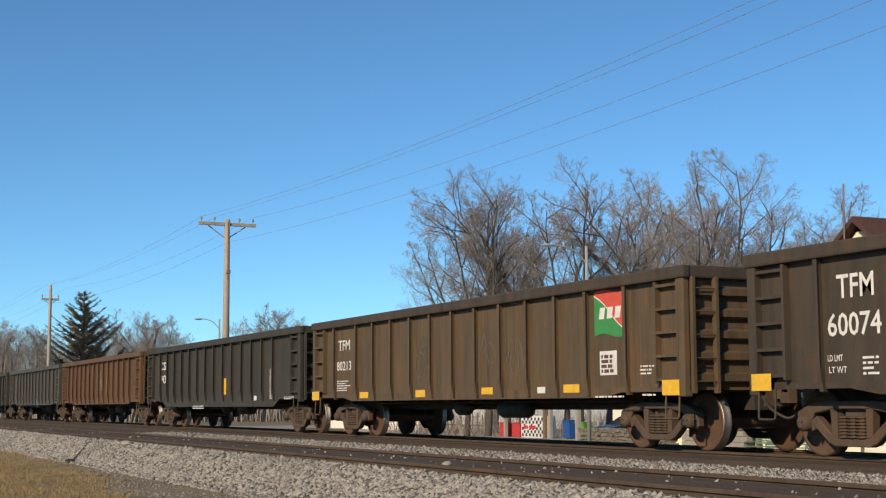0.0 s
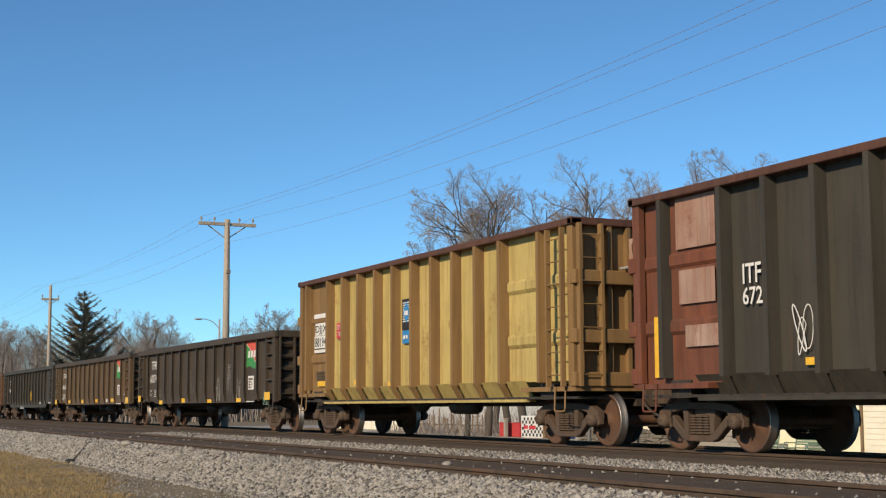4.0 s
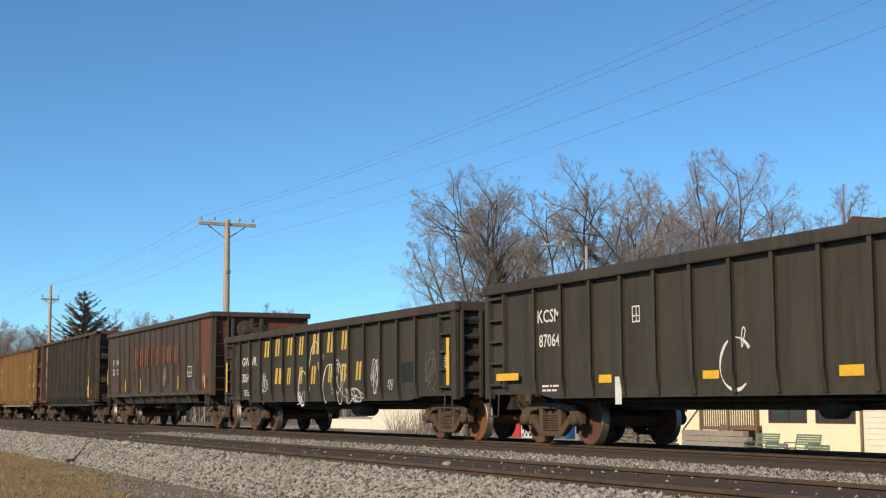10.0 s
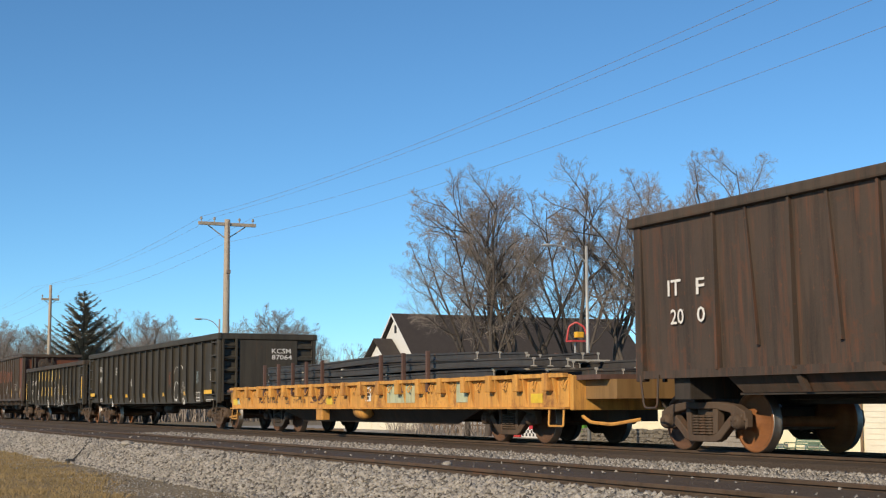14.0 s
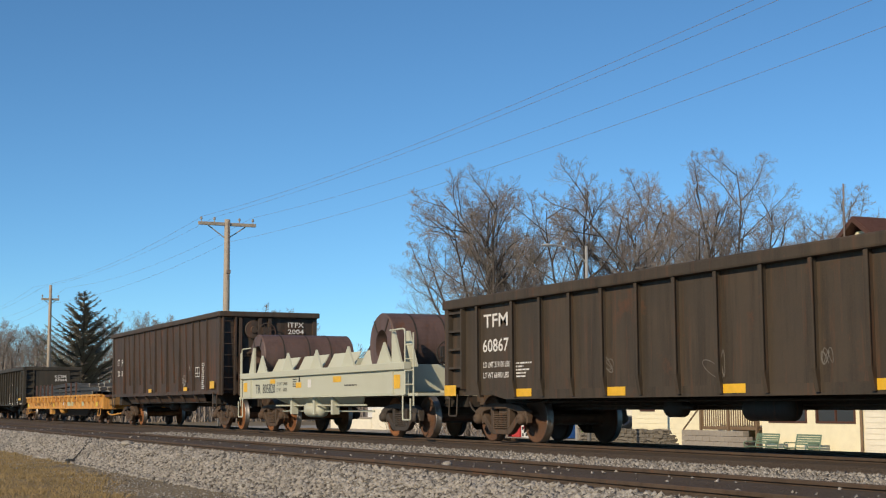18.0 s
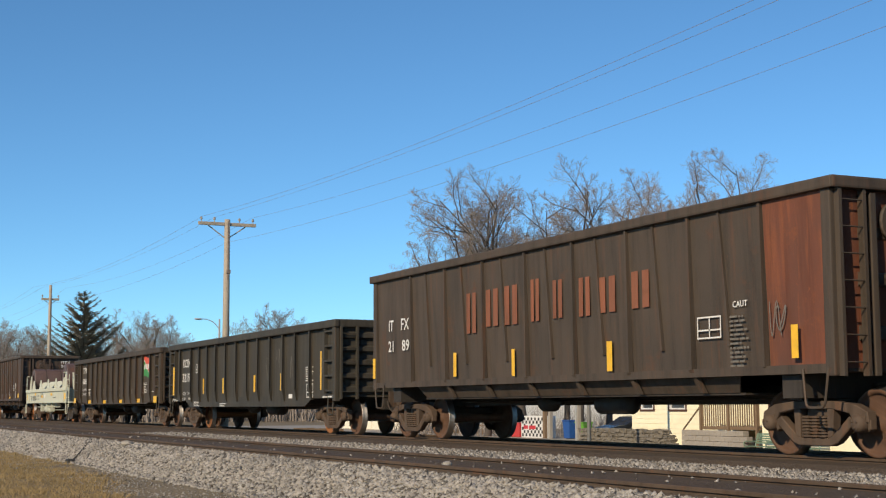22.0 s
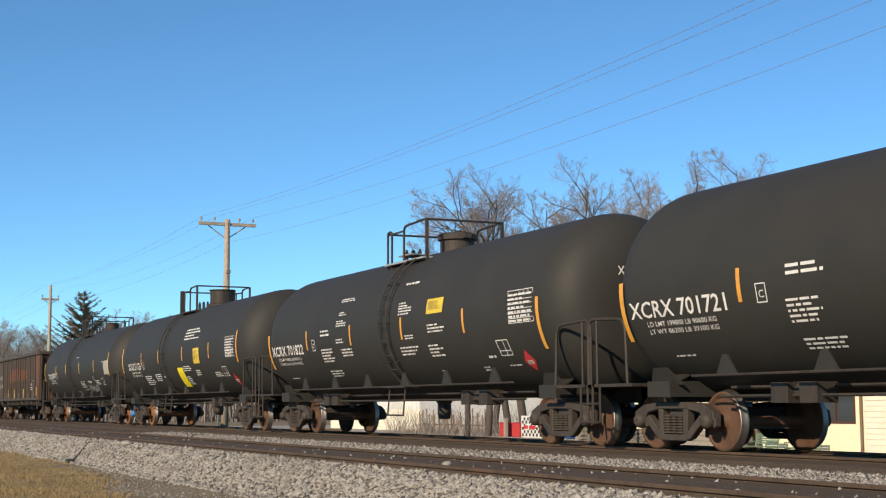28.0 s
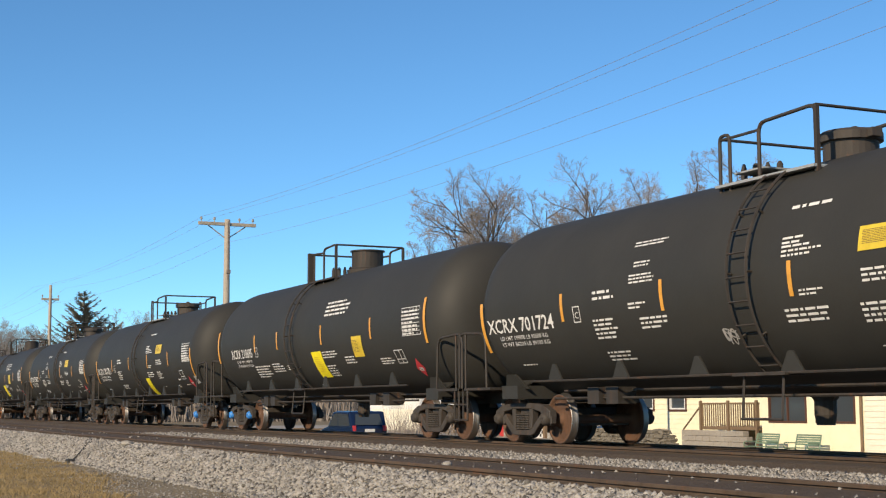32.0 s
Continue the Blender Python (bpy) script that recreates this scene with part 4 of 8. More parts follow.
def tank_car(label, u, number, R=1.65, zc=2.50, tl=16.5, kind="new", dome="tall", papers=(), seed=1, caps=((0, 0), (0, 0)), wheels=None, white_patch=False, placard=True, lx=-1.0, strips=None, blocks=None, tx=0.0, marks=None):
    """Black tank car: jacketed tank with domed heads, top platform, side ladder, end railings and stencilled sides."""
    car = thing("tank_car", label, "tank car", "cars of the freight train")
    h = tl / 2
    zc += .02 if kind == "old" else 0
    rnd = random.Random(seed)
    hd = .95
    bm = bmesh.new()
    # heads: superelliptic, with a tight knuckle
    head = [(-h + hd - hd * math.sin(t) ** .9, R * math.cos(t) ** .62) for t in (math.pi / 2 * k / 14 for k in range(15))]
    prof = [(a, max(0.0, r)) for a, r in head[::-1]]
    prof[0] = (prof[0][0], 0.0)
    body = [(-h + hd + .02, R), (h - hd - .02, R)]
    full = prof + body + [(-a, r) for a, r in prof[::-1]]
    lathe(bm, full, "x", 72, (0, 0, zc))
    part("tank", bm, m_tank, car, smooth=True)
    zt = zc + R
    # top platform and railing
    mt = m_frameblk if kind == "new" else m_under
    bm = bmesh.new()
    if dome == "flat":
        for b in ((-1.1, 1.12, -1.02, -.66, zt - .235, zt - .195), (-1.1, 1.12, .66, 1.02, zt - .235, zt - .195), (-1.1, -.4, -.66, .66, zt + .005, zt + .03)):
            part("platform", boxes(b), m_galv, car, "grey grated top platform")
        for y in (-.93, .93):
            tube(bm, rounded([(-.15, y, zt - .3), (-.15, y, zt + .60), (1.1, y, zt + .64), (1.1, y, zt - .3)], .16, 4), .03, 6)
            tube(bm, rounded([(-1.08, y, zt - .3), (-1.08, y, zt + .56), (-.84, y, zt + .56), (-.84, y, zt - .3)], .10, 3), .028, 6)
            tube(bm, [(-1.08, y, zt + .50), (-.15, y, zt + .50)], .022, 6)
        for x, z in ((-1.08, zt + .52), (1.1, zt + .63)):
            tube(bm, [(x, -.93, z), (x, .93, z)], .026, 6)
        part("platform_railing", bm, m_under, car)
        for y in (-.93, .93):
            part("railing_post", boxes((1.07, 1.13, y - .03, y + .03, zt - .3, zt + .64)), m_under, car)
        bm = bmesh.new()
        lathe(bm, [(zt - .2, .39), (zt + .22, .39), (zt + .23, .45), (zt + .34, .45), (zt + .38, .40), (zt + .40, .15), (zt + .41, 0)], "z", 28, (.72, 0, 0))
        part("manway_dome", bm, mt, car, "round manway housing with a lid")
        bm = bmesh.new()
        box(bm, 1.12, 1.26, -.09, .09, zt + .24, zt + .36)
        box(bm, .60, .84, -.03, .03, zt + .40, zt + .45)
        part("lid_latch", bm, mt, car)
    else:
        for b in ((-1.46, .42, -1.02, -.66, zt - .235, zt - .195), (-1.46, .42, .66, 1.02, zt - .235, zt - .195)):
            part("platform", boxes(b), mt, car, "grated top platform")
        for y in (-.93, .93):
            tube(bm, rounded([(-.5, y, zt - .3), (-.5, y, zt + .60), (.38, y, zt + .64), (.38, y, zt - .3)], .14, 4), .03, 6)
            tube(bm, [(-1.44, y, zt + .54), (-.5, y, zt + .50)], .026, 6)
            tube(bm, rounded([(-1.22, y, zt - .3), (-1.22, y, zt + .53)], .1), .026, 6)
        for x, z in ((-1.44, zt + .54), (.38, zt + .63)):
            tube(bm, [(x, -.93, z), (x, .93, z)], .026, 6)
        part("platform_railing", bm, m_under, car)
        for x, y in ((.38, -.93), (.38, .93), (-1.44, .93)):
            part("railing_post", boxes((x - .03, x + .03, y - .03, y + .03, zt - .3, zt + .63)), m_under, car)
        part("tool_box", boxes((-1.52, -1.40, -1.02, -.88, zt - .25, zt + .58)), m_under, car)
        bm = bmesh.new()
        rd, td = (.30, .36) if dome == "narrow" else (.41, .52)
        lathe(bm, [(zt - .2, rd + .12), (zt + .02, rd + .12), (zt + .06, rd), (zt + td - .04, rd), (zt + td - .03, rd + .04), (zt + td, rd + .04), (zt + td + .02, .1), (zt + td + .03, 0)], "z", 24, (.22, 0, 0))
        part("manway_dome", bm, mt, car, "round manway housing")
    bm = bmesh.new()
    for k in range(4):
        x = -1.2 + k * .16
        lathe(bm, [(zt - .1, .05), (zt + .1 + .05 * (k % 2), .05), (zt + .2, .02), (zt + .2, 0)], "z", 8, (x, -.4 + .1 * k, 0))
    part("valves", bm, m_under, car)
    # curved ladder
    lad = None
    for x in (lx - .22, lx + .22):
        bm = bmesh.new()
        tube(bm, [(x, -(R + .10) * math.cos(a), zc + (R + .10) * math.sin(a)) for a in (radians(d) for d in range(-52, 62, 6))], .024, 5)
        st_ = part("ladder_stile", bm, m_under, car)
        for d in (-30, 0, 30):
            a = radians(d)
            bm = bmesh.new()
            tube(bm, [(x, -R * math.cos(a), zc + R * math.sin(a)), (x, -(R + .10) * math.cos(a), zc + (R + .10) * math.sin(a))], .02, 5)
            part("bracket", bm, m_under, st_)
        lad = lad or st_
    for d in range(-46, 60, 11):
        a = radians(d)
        y, z = -(R + .11) * math.cos(a), zc + (R + .11) * math.sin(a)
        bm = bmesh.new()
        tube(bm, [(lx - .22, y, z), (lx + .22, y, z)], .014, 5)
        part("rung", bm, m_under, lad)
    bm = bmesh.new()
    zb = zc - R
    for x in (lx - .3, lx + .55):
        tube(bm, [(x, -1.42, zb + .28), (x + .05, -1.5, zb - .35)], .02, 5)
    tube(bm, [(lx - .28, -1.5, zb - .35), (lx + .6, -1.5, zb - .35)], .02, 5)
    box(bm, lx - .45, lx + .7, -1.52, -1.18, zb + .24, zb + .28)
    part("ladder_step", bm, m_under, car)
    # running rail along the foot of the tank, with braces
    bm = bmesh.new()
    for y in (-1.46, 1.46):
        tube(bm, [(-h + 2.2, y, zb + .27), (h - 2.2, y, zb + .27)], .020, 6)
    part("side_rail", bm, m_under, car)
    for k in range(6):
        x = -h + 3.0 + (tl - 6.0) * k / 5
        for s in (-1, 1):
            bm = bmesh.new()
            prism(bm, [(x - .26, s * 1.44, zb + .25), (x + .26, s * 1.44, zb + .25), (x + .05, s * 1.47, zb + .56), (x - .05, s * 1.47, zb + .56)], (0, -s * .03, 0))
            part("rail_brace", bm, m_tank, car)
    # stub sills, saddles, end platforms and railings
    for s in (-1, 1):
        xt = s * (h - 1.15)
        bm = boxes((*sorted((s * (h - 3.0), s * (h + .95))), -.28, .28, .74, 1.04))
        part("stub_sill", bm, m_under, car)
        bm = bmesh.new()
        prism(bm, [(xt - .42, -1.2, 1.0), (xt + .42, -1.2, 1.0), (xt + .16, -1.33, zb + .42), (xt - .16, -1.33, zb + .42)], (0, .05, 0))
        prism(bm, [(xt - .42, 1.15, 1.0), (xt + .42, 1.15, 1.0), (xt + .16, 1.28, zb + .42), (xt - .16, 1.28, zb + .42)], (0, .05, 0))
        box(bm, xt - .3, xt + .3, -1.35, 1.35, .82, 1.06)
        prism(bm, [(xt - .3, -1.2, 1.06), (xt + .3, -1.2, 1.06), (xt + .3, -.9, zb + .35), (xt - .3, -.9, zb + .35)], (0, .06, 0))
        prism(bm, [(xt - .3, 1.14, 1.06), (xt + .3, 1.14, 1.06), (xt + .3, .84, zb + .35), (xt - .3, .84, zb + .35)], (0, .06, 0))
        part("saddle", bm, m_tank, car)
        part("end_platform", boxes((*sorted((s * (h - .7), s * (h + .72))), -HW + .05, HW - .05, .99, 1.04)), m_under, car)
        for sy in (-1, 1):
            bm = bmesh.new()
            y = sy * (HW - .06)
            tube(bm, rounded([(s * (h - .55), y, 1.03), (s * (h - .50), y, 2.06), (s * (h + .62), y, 2.11), (s * (h + .62), y, 1.03)], .22, 4), .026, 6)
            tube(bm, [(s * (h + .35), y, 1.03), (s * (h + .35), y, 2.10)], .022, 6)
            part("end_railing", bm, m_under, car)
            bm = bmesh.new()
            for z in (.72, .42):
                tube(bm, [(s * (h + .28), y, z), (s * (h + .66), y, z)], .02, 5)
            tube(bm, [(s * (h + .28), y, 1.03), (s * (h + .28), y, .42)], .022, 5)
            tube(bm, [(s * (h + .66), y, 1.03), (s * (h + .66), y, .42)], .022, 5)
            part("sill_step", bm, m_under, car)
    wheel_brake(car, -h - .6, .5, 1.6, m_under, .26, -1)
    bm = bmesh.new()
    lathe(bm, [(zb - .45, 0), (zb - .45, .13), (zb - .3, .16), (zb - .1, .16), (zb + .1, .3)], "z", 14)
    part("bottom_outlet", bm, m_under, car)
    bm = bmesh.new()
    for y, z in ((-.9, .95), (-1.1, .82)):
        tube(bm, [(-h + 2.4, y, z), (h - 2.4, y, z)], .024, 5)
    for x in (-4.4, -3.8, 3.5, 4.3):
        box(bm, x - .18, x + .18, -1.2, -.85, .72, 1.0)
    lathe(bm, [(-.5, 0), (-.46, .15), (.46, .15), (.5, 0)], "x", 12, (4.0, -.95, .86))
    lathe(bm, [(-.2, 0), (-.2, .15), (.15, .15), (.4, .04), (.4, 0)], "x", 12, (-4.2, -.95, .86))
    part("brake_gear", bm, m_under, car)
    couplers(car, h + .75, .86, m_under)
    w = wheels or (("rust", "rust"), ("rust", "rust"))
    truck(car, -h + 1.15, "dark", w[0], caps[0])
    truck(car, h - (1.65 if kind == "old" else 1.15), "dark", w[1], caps[1])
    train.append((car, u))
    # stencils and signs on the near side

    def on(me, x, a):
        return on_tank(me, x, a, R, zc)
    st = strips or m_amber
    lo = -33.5 if kind == "new" else -21.5
    for x in ((-7.68, 7.24) if kind == "new" else (-7.72, 7.31)):
        decal("reflector", on_tank(sheet(.11, 1.04, 1, 10), x, lo, R, zc, .012), st, car, "upright reflective strip")
    for x in marks or ((-4.70, -1.72, 1.26, 4.27) if kind == "new" else (-4.62, -2.08, 1.16, 4.36)):
        decal("reflector", on(sheet(.085, .52, 1, 5), x, -17 if kind == "new" else -13.5), st, car, "upright reflective strip")
    nw = 2.46 if kind == "new" else 1.98
    nx = (-7.45 if kind == "new" else -6.72) + tx
    na = -20.5 if kind == "new" else -18.5
    if number:
        decal("car_number", on(letters(number[0] + " " + number[1], .29, .012, width=nw), nx, na), m_white, car)
        decal("load_limit", on(letters("LD LMT 199800 LB 90600 KG", .085, .002, width=1.75 if kind == "new" else 1.42), nx + .4, na - 5), m_white, car)
        decal("light_weight", on(letters("LT WT 86200 LB 39100 KG", .085, .002, width=1.75 if kind == "new" else 1.42), nx + .4, na - 9.5), m_white, car)
    decal("plate_box", on(outline(.22, .30, .018), (-4.3 if kind == "new" else -4.46) + tx, -18.5), m_white, car)
    decal("plate_letter", on(letters("C", .12), (-4.24 if kind == "new" else -4.40) + tx, -16), m_white, car)
    blocks = blocks or BLOCKS_NEW
    for x, a, ww, hh, n in blocks:
        if n:
            decal("stencil_block", on(bars(rnd, ww, hh, n), x, a), m_white, car)
    if number:
        hy, hz = (-.62, .22) if kind == "old" else (-.56, .44)
        decal("head_number", on_head(letters(number[0] + " " + number[1], .16, .006, width=1.1), h, hd, R, zc, hy, hz), m_white, car)
        decal("head_capacity", on_head(letters("CAPY 28140", .085, .002, width=.62), h, hd, R, zc, hy + .1, hz - .16), m_white, car)
        decal("head_capacity", on_head(letters("CAPY 106", .085, .002, width=.52), h, hd, R, zc, hy + .1, hz - .31), m_white, car)
    if white_patch:
        decal("white_panel", on(sheet(.95, .62, 1, 5), 6.45, -19.5), m_chalk, car)
    else:
        decal("data_panel", on(outline(.95, .66, .014, [("h", .14), ("h", .28), ("h", .42), ("h", .56), ("h", .70), ("h", .84), ("v", .45), ("v", .62), ("v", .8)]), 6.18, -14.5), m_white, car)
        decal("data_print", on(bars(rnd, .9, .6, 7, .5), 6.21, -13.6), m_white, car)
    decal("test_plate", on(outline(.46, .36, .02, [("v", .55), ("h", .3)]), 5.5, -36.5), m_white, car)
    if placard:
        bm = bmesh.new()
        for k in range(10):
            za, zb_ = -.27 + .054 * k, -.216 + .054 * k
            wa, wb_ = (.20 * (1 - abs(q) / .27) for q in (za, zb_))
            flatpoly(bm, ((-wa, za, 0), (wa, za, 0), (wb_, zb_, 0), (-wb_, zb_, 0)))
        me = bpy.data.meshes.new("sign")
        bm.to_mesh(me)
        bm.free()
        sg = decal("placard", on(me, 6.45, -42), m_red, car, "red diamond hazard placard")
        decal("placard_number", on_tank(sheet(.2, .09), 6.35, -44.5, R, zc, .012), m_white, sg)
        decal("placard_digits", on_tank(letters("1267", .065), 6.37, -44.1, R, zc, .016), m_blackink, sg)
    for x, a, ww, hh, lean, mt in papers:
        p = decal("warning_sheet", on_tank(sheet(ww, hh, 1, 6, lean), x, a, R, zc, .012), mt, car, "yellow paper warning sheet stuck on the tank")
        decal("sheet_print", on_tank(bars(rnd, ww * .8, hh * .6, 9, .3), x + ww * .1, a + math.degrees(hh * .25 / R), R, zc, .018), m_stake if mt is m_dullpaper else m_dullpaper, p)
    return car


train = []           # (car, place along the train)

# ---- the train ----
rnd = random.Random(3)
LEN = 15.96
R_TFM = [-6.57] + [-5.15 + 1.03 * k for k in range(11)] + [6.35]
R_LONG = [-8.04 + 16.08 * k / 17 for k in range(18)]
R_GWW = [-6.5 + .96 * k for k in range(14)]
R_KCS = [-6.65, -5.28, -4.3, -3.35, -2.4, -1.35, -.27, .78, 1.82, 2.9, 3.99, 4.99, 6.1]


lead3 = gondola("black steel gondola at the head of the cars", -241.6, LEN, 2.593, m_dark, R_TFM)
lead2 = gondola("dark grey steel gondola with pale streaked sides", -224.3, LEN, 2.593, m_gray, R_TFM)
lead1 = gondola("rust-brown steel gondola with streaked sides", -207.3, LEN, 2.593, m_rustcar, R_GWW)
black = gondola("black steel gondola with a yellow upright strip", -189.9, 16.6, 2.593, m_dark, R_GWW, fishbelly=.12)
tfm1 = gondola("weathered brown gondola with a red and green flag", -172.66, LEN, 2.593, m_tfm, R_TFM, chordmat=m_darkbrown)
tfm2 = gondola("dark weathered gondola with a red and green flag and chalk scrawls", -155.19, LEN, 2.584, m_darkbrown, R_TFM)
djjx = scrap_car("tall mustard-yellow scrap gondola with tan end panels", -138.4, 13.85, 3.78, m_gold, m_tan, m_chord, m_tan, m_tan)
itf = scrap_car("tall black scrap gondola with red-brown end panel and sprayed scrawls", -122.5, 14.3, 3.825, m_dark, m_darkbrown, m_chord, m_redbrown, m_dark)
sul1 = sultran("dark brown high-sided gondola with faded orange letters", -105.25, 15.2, 3.515, m_sul, m_sul, m_redbrown)
gww = gondola("black gondola with worn yellow slanted letters and white scrawls", -88.2, 15.9, 2.593, m_dark, R_GWW, wheels=(("rust", "rust"), ("rust", "orange")), chordmat=m_darkbrown)
kcs = gondola("long black gondola with yellow plates and sprayed scrawls", -69.03, 19.86, 2.775, m_dark, R_LONG, truckin=1.6, end_sign=("KCSM", "87064"))
flat = flat_car("yellow-orange flat car loaded with new steel rails", -48.0, 19.55)
sul2 = sultran("rusty brown high-sided gondola with yellow reflectors", -28.4, 15.2, 3.475, m_sul2, m_sul, m_sul2, (("rust", "orange"), ("rust", "orange")))
coil = coil_car("pale grey-green coil car carrying two steel coils", -12.6, 11.7)
tfm3 = gondola("dark brown gondola with a faded red and green flag", 3.26, LEN, 2.62, m_darkbrown, R_TFM)
kcs2 = gondola("black gondola with white numbers and yellow upright strips", 20.5, LEN, 2.62, m_dark, R_KCS, wheels=(("rust", "orange"), ("orange", "rust")), fishbelly=.12)
sul3 = sultran("dark brown high-sided gondola with orange letters and red-brown end", 38.5, 15.2, 3.475, m_sul, m_sul, m_redbrown)
# small stencils: place along the tank, height angle, width, height, lines
BLOCKS_NEW = ((-3.64, -6.5, .78, .21, 2), (-3.72, -30, .82, .41, 5), (-3.66, -45.8, .84, .24, 3), (-6.70, -45.7, .58, .07, 1), (1.08, -29.8, .96, .25, 3), (2.52, -32.8, .69, .33, 4), (4.97, -37.4, .32, .12, 1), (5.59, -45.3, .61, .07, 1),
              (4.5, -48.4, .33, .15, 2), (2.56, -46.5, .36, .05, 1), (1.17, 25.7, 1.0, .12, 1), (1.15, 8, .5, .14, 2), (1.15, 1.9, .89, .2, 3), (2.65, -14, .8, .22, 3), (1.45, -17, .5, .12, 2))
BLOCKS_TALL = BLOCKS_NEW + ((-2.55, 21, .9, .12, 2), (-2.45, 9, .5, .12, 2), (-2.55, 0, .7, .18, 3), (-2.60, -14, .5, .14, 2), (-2.35, -26, .8, .24, 3))
BLOCKS_PLAIN = ((.95, -38.7, 1.0, .38, 5), (1.03, -43.5, .8, .06, 1), (2.63, -31, .74, .14, 2), (4.26, -34.5, .95, .25, 3), (.38, 11.4, .84, .07, 1), (-.85, -54, .8, .26, 4), (6.1, -1, .5, .07, 1))
BLOCKS_OLD = ((-4.48, -41.3, 1.42, .44, 5), (-2.95, -36, .92, .32, 4), (-1.80, -34.6, .34, .17, 3), (1.37, 10.8, 1.74, .46, 4), (1.12, -25.9, 1.0, .22, 3), (1.12, -44.8, .60, .38, 5), (2.52, -32.8, .75, .24, 3), (4.6, -36, .8, .2, 3), (-.2, -56, .5, .06, 1))
T1 = tank_car("satin black tank car with a white panel and yellow strips", 55.93, ("TILX", "280771"), kind="old", dome="narrow", seed=2, white_patch=True, placard=False, wheels=(("rust", "orange"), ("rust", "orange")), lx=-.95, strips=m_yellow, blocks=BLOCKS_PLAIN)
T2 = tank_car("satin black tank car with yellow paper sheets and white stencils", 73.72, ("XCRX", "211126"), kind="old", seed=3, papers=((.36, -48, .70, .80, .0, m_paper), (2.6, -17.9, .70, .54, -.03, m_dullpaper)), caps=((1, 0), (0, 0)), wheels=(("rust", "orange"), ("rust", "rust")), lx=-1.3, blocks=BLOCKS_OLD)
T3 = tank_car("dull black tank car with white stencils and a data panel", 91.80, ("XCRX", "701822"), dome="flat", seed=4, papers=((2.62, -.5, .78, .34, -.06, m_dullpaper),), lx=.5, blocks=BLOCKS_TALL)
T4 = tank_car("dull black tank car with a slanted yellow sheet", 109.46, ("XCRX", "701721"), dome="flat", seed=5, papers=((2.62, -.5, .78, .34, -.06, m_dullpaper), (.36, -61.3, .55, .85, -.20, m_paper)), caps=((0, 0), (1, 0)), lx=-.5)
T5 = tank_car("satin black tank car with two yellow sheets", 127.73, ("XCRX", "210695"), kind="old", seed=6, papers=((.36, -46, .70, .80, .0, m_paper), (3.2, -27.5, .60, .54, -.06, m_dullpaper)), caps=((1, 1), (0, 0)), lx=-1.05, blocks=BLOCKS_OLD, tx=.33, marks=(-4.17, -2.22, 1.16, 4.36))
T6 = tank_car("dull black tank car with white stencils and a sprayed tag", 145.36, ("XCRX", "701724"), dome="flat", seed=7, papers=((2.62, -.5, .78, .34, -.06, m_dullpaper),), lx=.30, blocks=BLOCKS_TALL)
T7 = tank_car("dull black tank car at the end of the row", 163.6, None, dome="flat", seed=11, lx=.45)
for word_, z in (("ITFX", 3.15), ("2004", 2.94)):
    decal("lettering", on_end(letters(word_, .15, .012, width=.52), 15.2 / 2 + .03, .62, z), m_white, sul2)
bm = bmesh.new()
for k in range(6):
    p, q = k / 6, (k + 1) / 6
    flatpoly(bm, ((-.02 * p, .34 * p, 0), (.36 - .06 * p, .02 + .32 * p, 0), (.36 - .06 * q, .02 + .32 * q, 0), (-.02 * q, .34 * q, 0)))
decal("white_patch", on_tank(mesh_of(bm, "patch", m_chalk), 7.07, -44.4, 1.65, 2.50), m_chalk, T4, "pale four-sided paper patch")
decal("sprayed_tag", on_tank(scribble(rnd, .5, .35, .03, 3), -.4, -42, 1.65, 2.50), m_chalk, T6)
for k in range(6):
    decal("sprayed_tag", on_tank(scribble(rnd, .34, .46, .035, 2), 2.35 + k * .33, -49.5, 1.65, 2.50), m_chalk, T1, "white sprayed scrawl")
decal("sprayed_tag", on_tank(scribble(rnd, .42, .33, .02, 3), 3.86, -30.3, 1.65, 2.50), m_chalk, T1, "white sprayed scrawl")

# ---- ground and tracks ----
m_ballast = rough_mat("dusty brown track bed", (0.125, 0.094, 0.068), (0.085, 0.063, 0.046), 1.6, 22.0, strength=0.9, dist=0.05, shift=False)
m_earth = rough_mat("dry grass and earth", (0.26, 0.205, 0.125), (0.19, 0.152, 0.096), 0.25, 9.0, strength=0.6, dist=0.04, shift=False)
m_concrete = rough_mat("weathered concrete", (0.40, 0.37, 0.32), (0.32, 0.29, 0.25), 0.6, 30.0, strength=0.2, dist=0.01, shift=False)
m_asphalt = rough_mat("worn grey asphalt", (0.21, 0.19, 0.16), (0.155, 0.14, 0.12), 0.5, 40.0, strength=0.2, dist=0.01, shift=False)
m_asphalt.node_tree.nodes["Principled BSDF"].inputs["Specular IOR Level"].default_value = 0.05
m_tie = rough_mat("grey-brown timber tie", (0.10, 0.075, 0.055), (0.06, 0.05, 0.042), 3.0, 30.0, strength=0.6)
GZ = -1.30           # street level beyond the line


PROFILE = ((-3000, -.75), (-10, -.75), (0, -.66), (5.4, -.62), (6.1, -.58), (6.72, -.20), (6.98, -.12), (7.1, -.058), (8.65, -.058), (8.9, -.14), (11.6, -.14), (11.9, -.07), (14.5, -.06), (14.8, -.21), (16.1, -.21), (17.6, -.85), (20.0, GZ), (4000, GZ))


def ground_z(y):
    for (a, za), (b, zb) in zip(PROFILE, PROFILE[1:]):
        if a <= y <= b:
            return za + (zb - za) * (y - a) / (b - a)
    return GZ


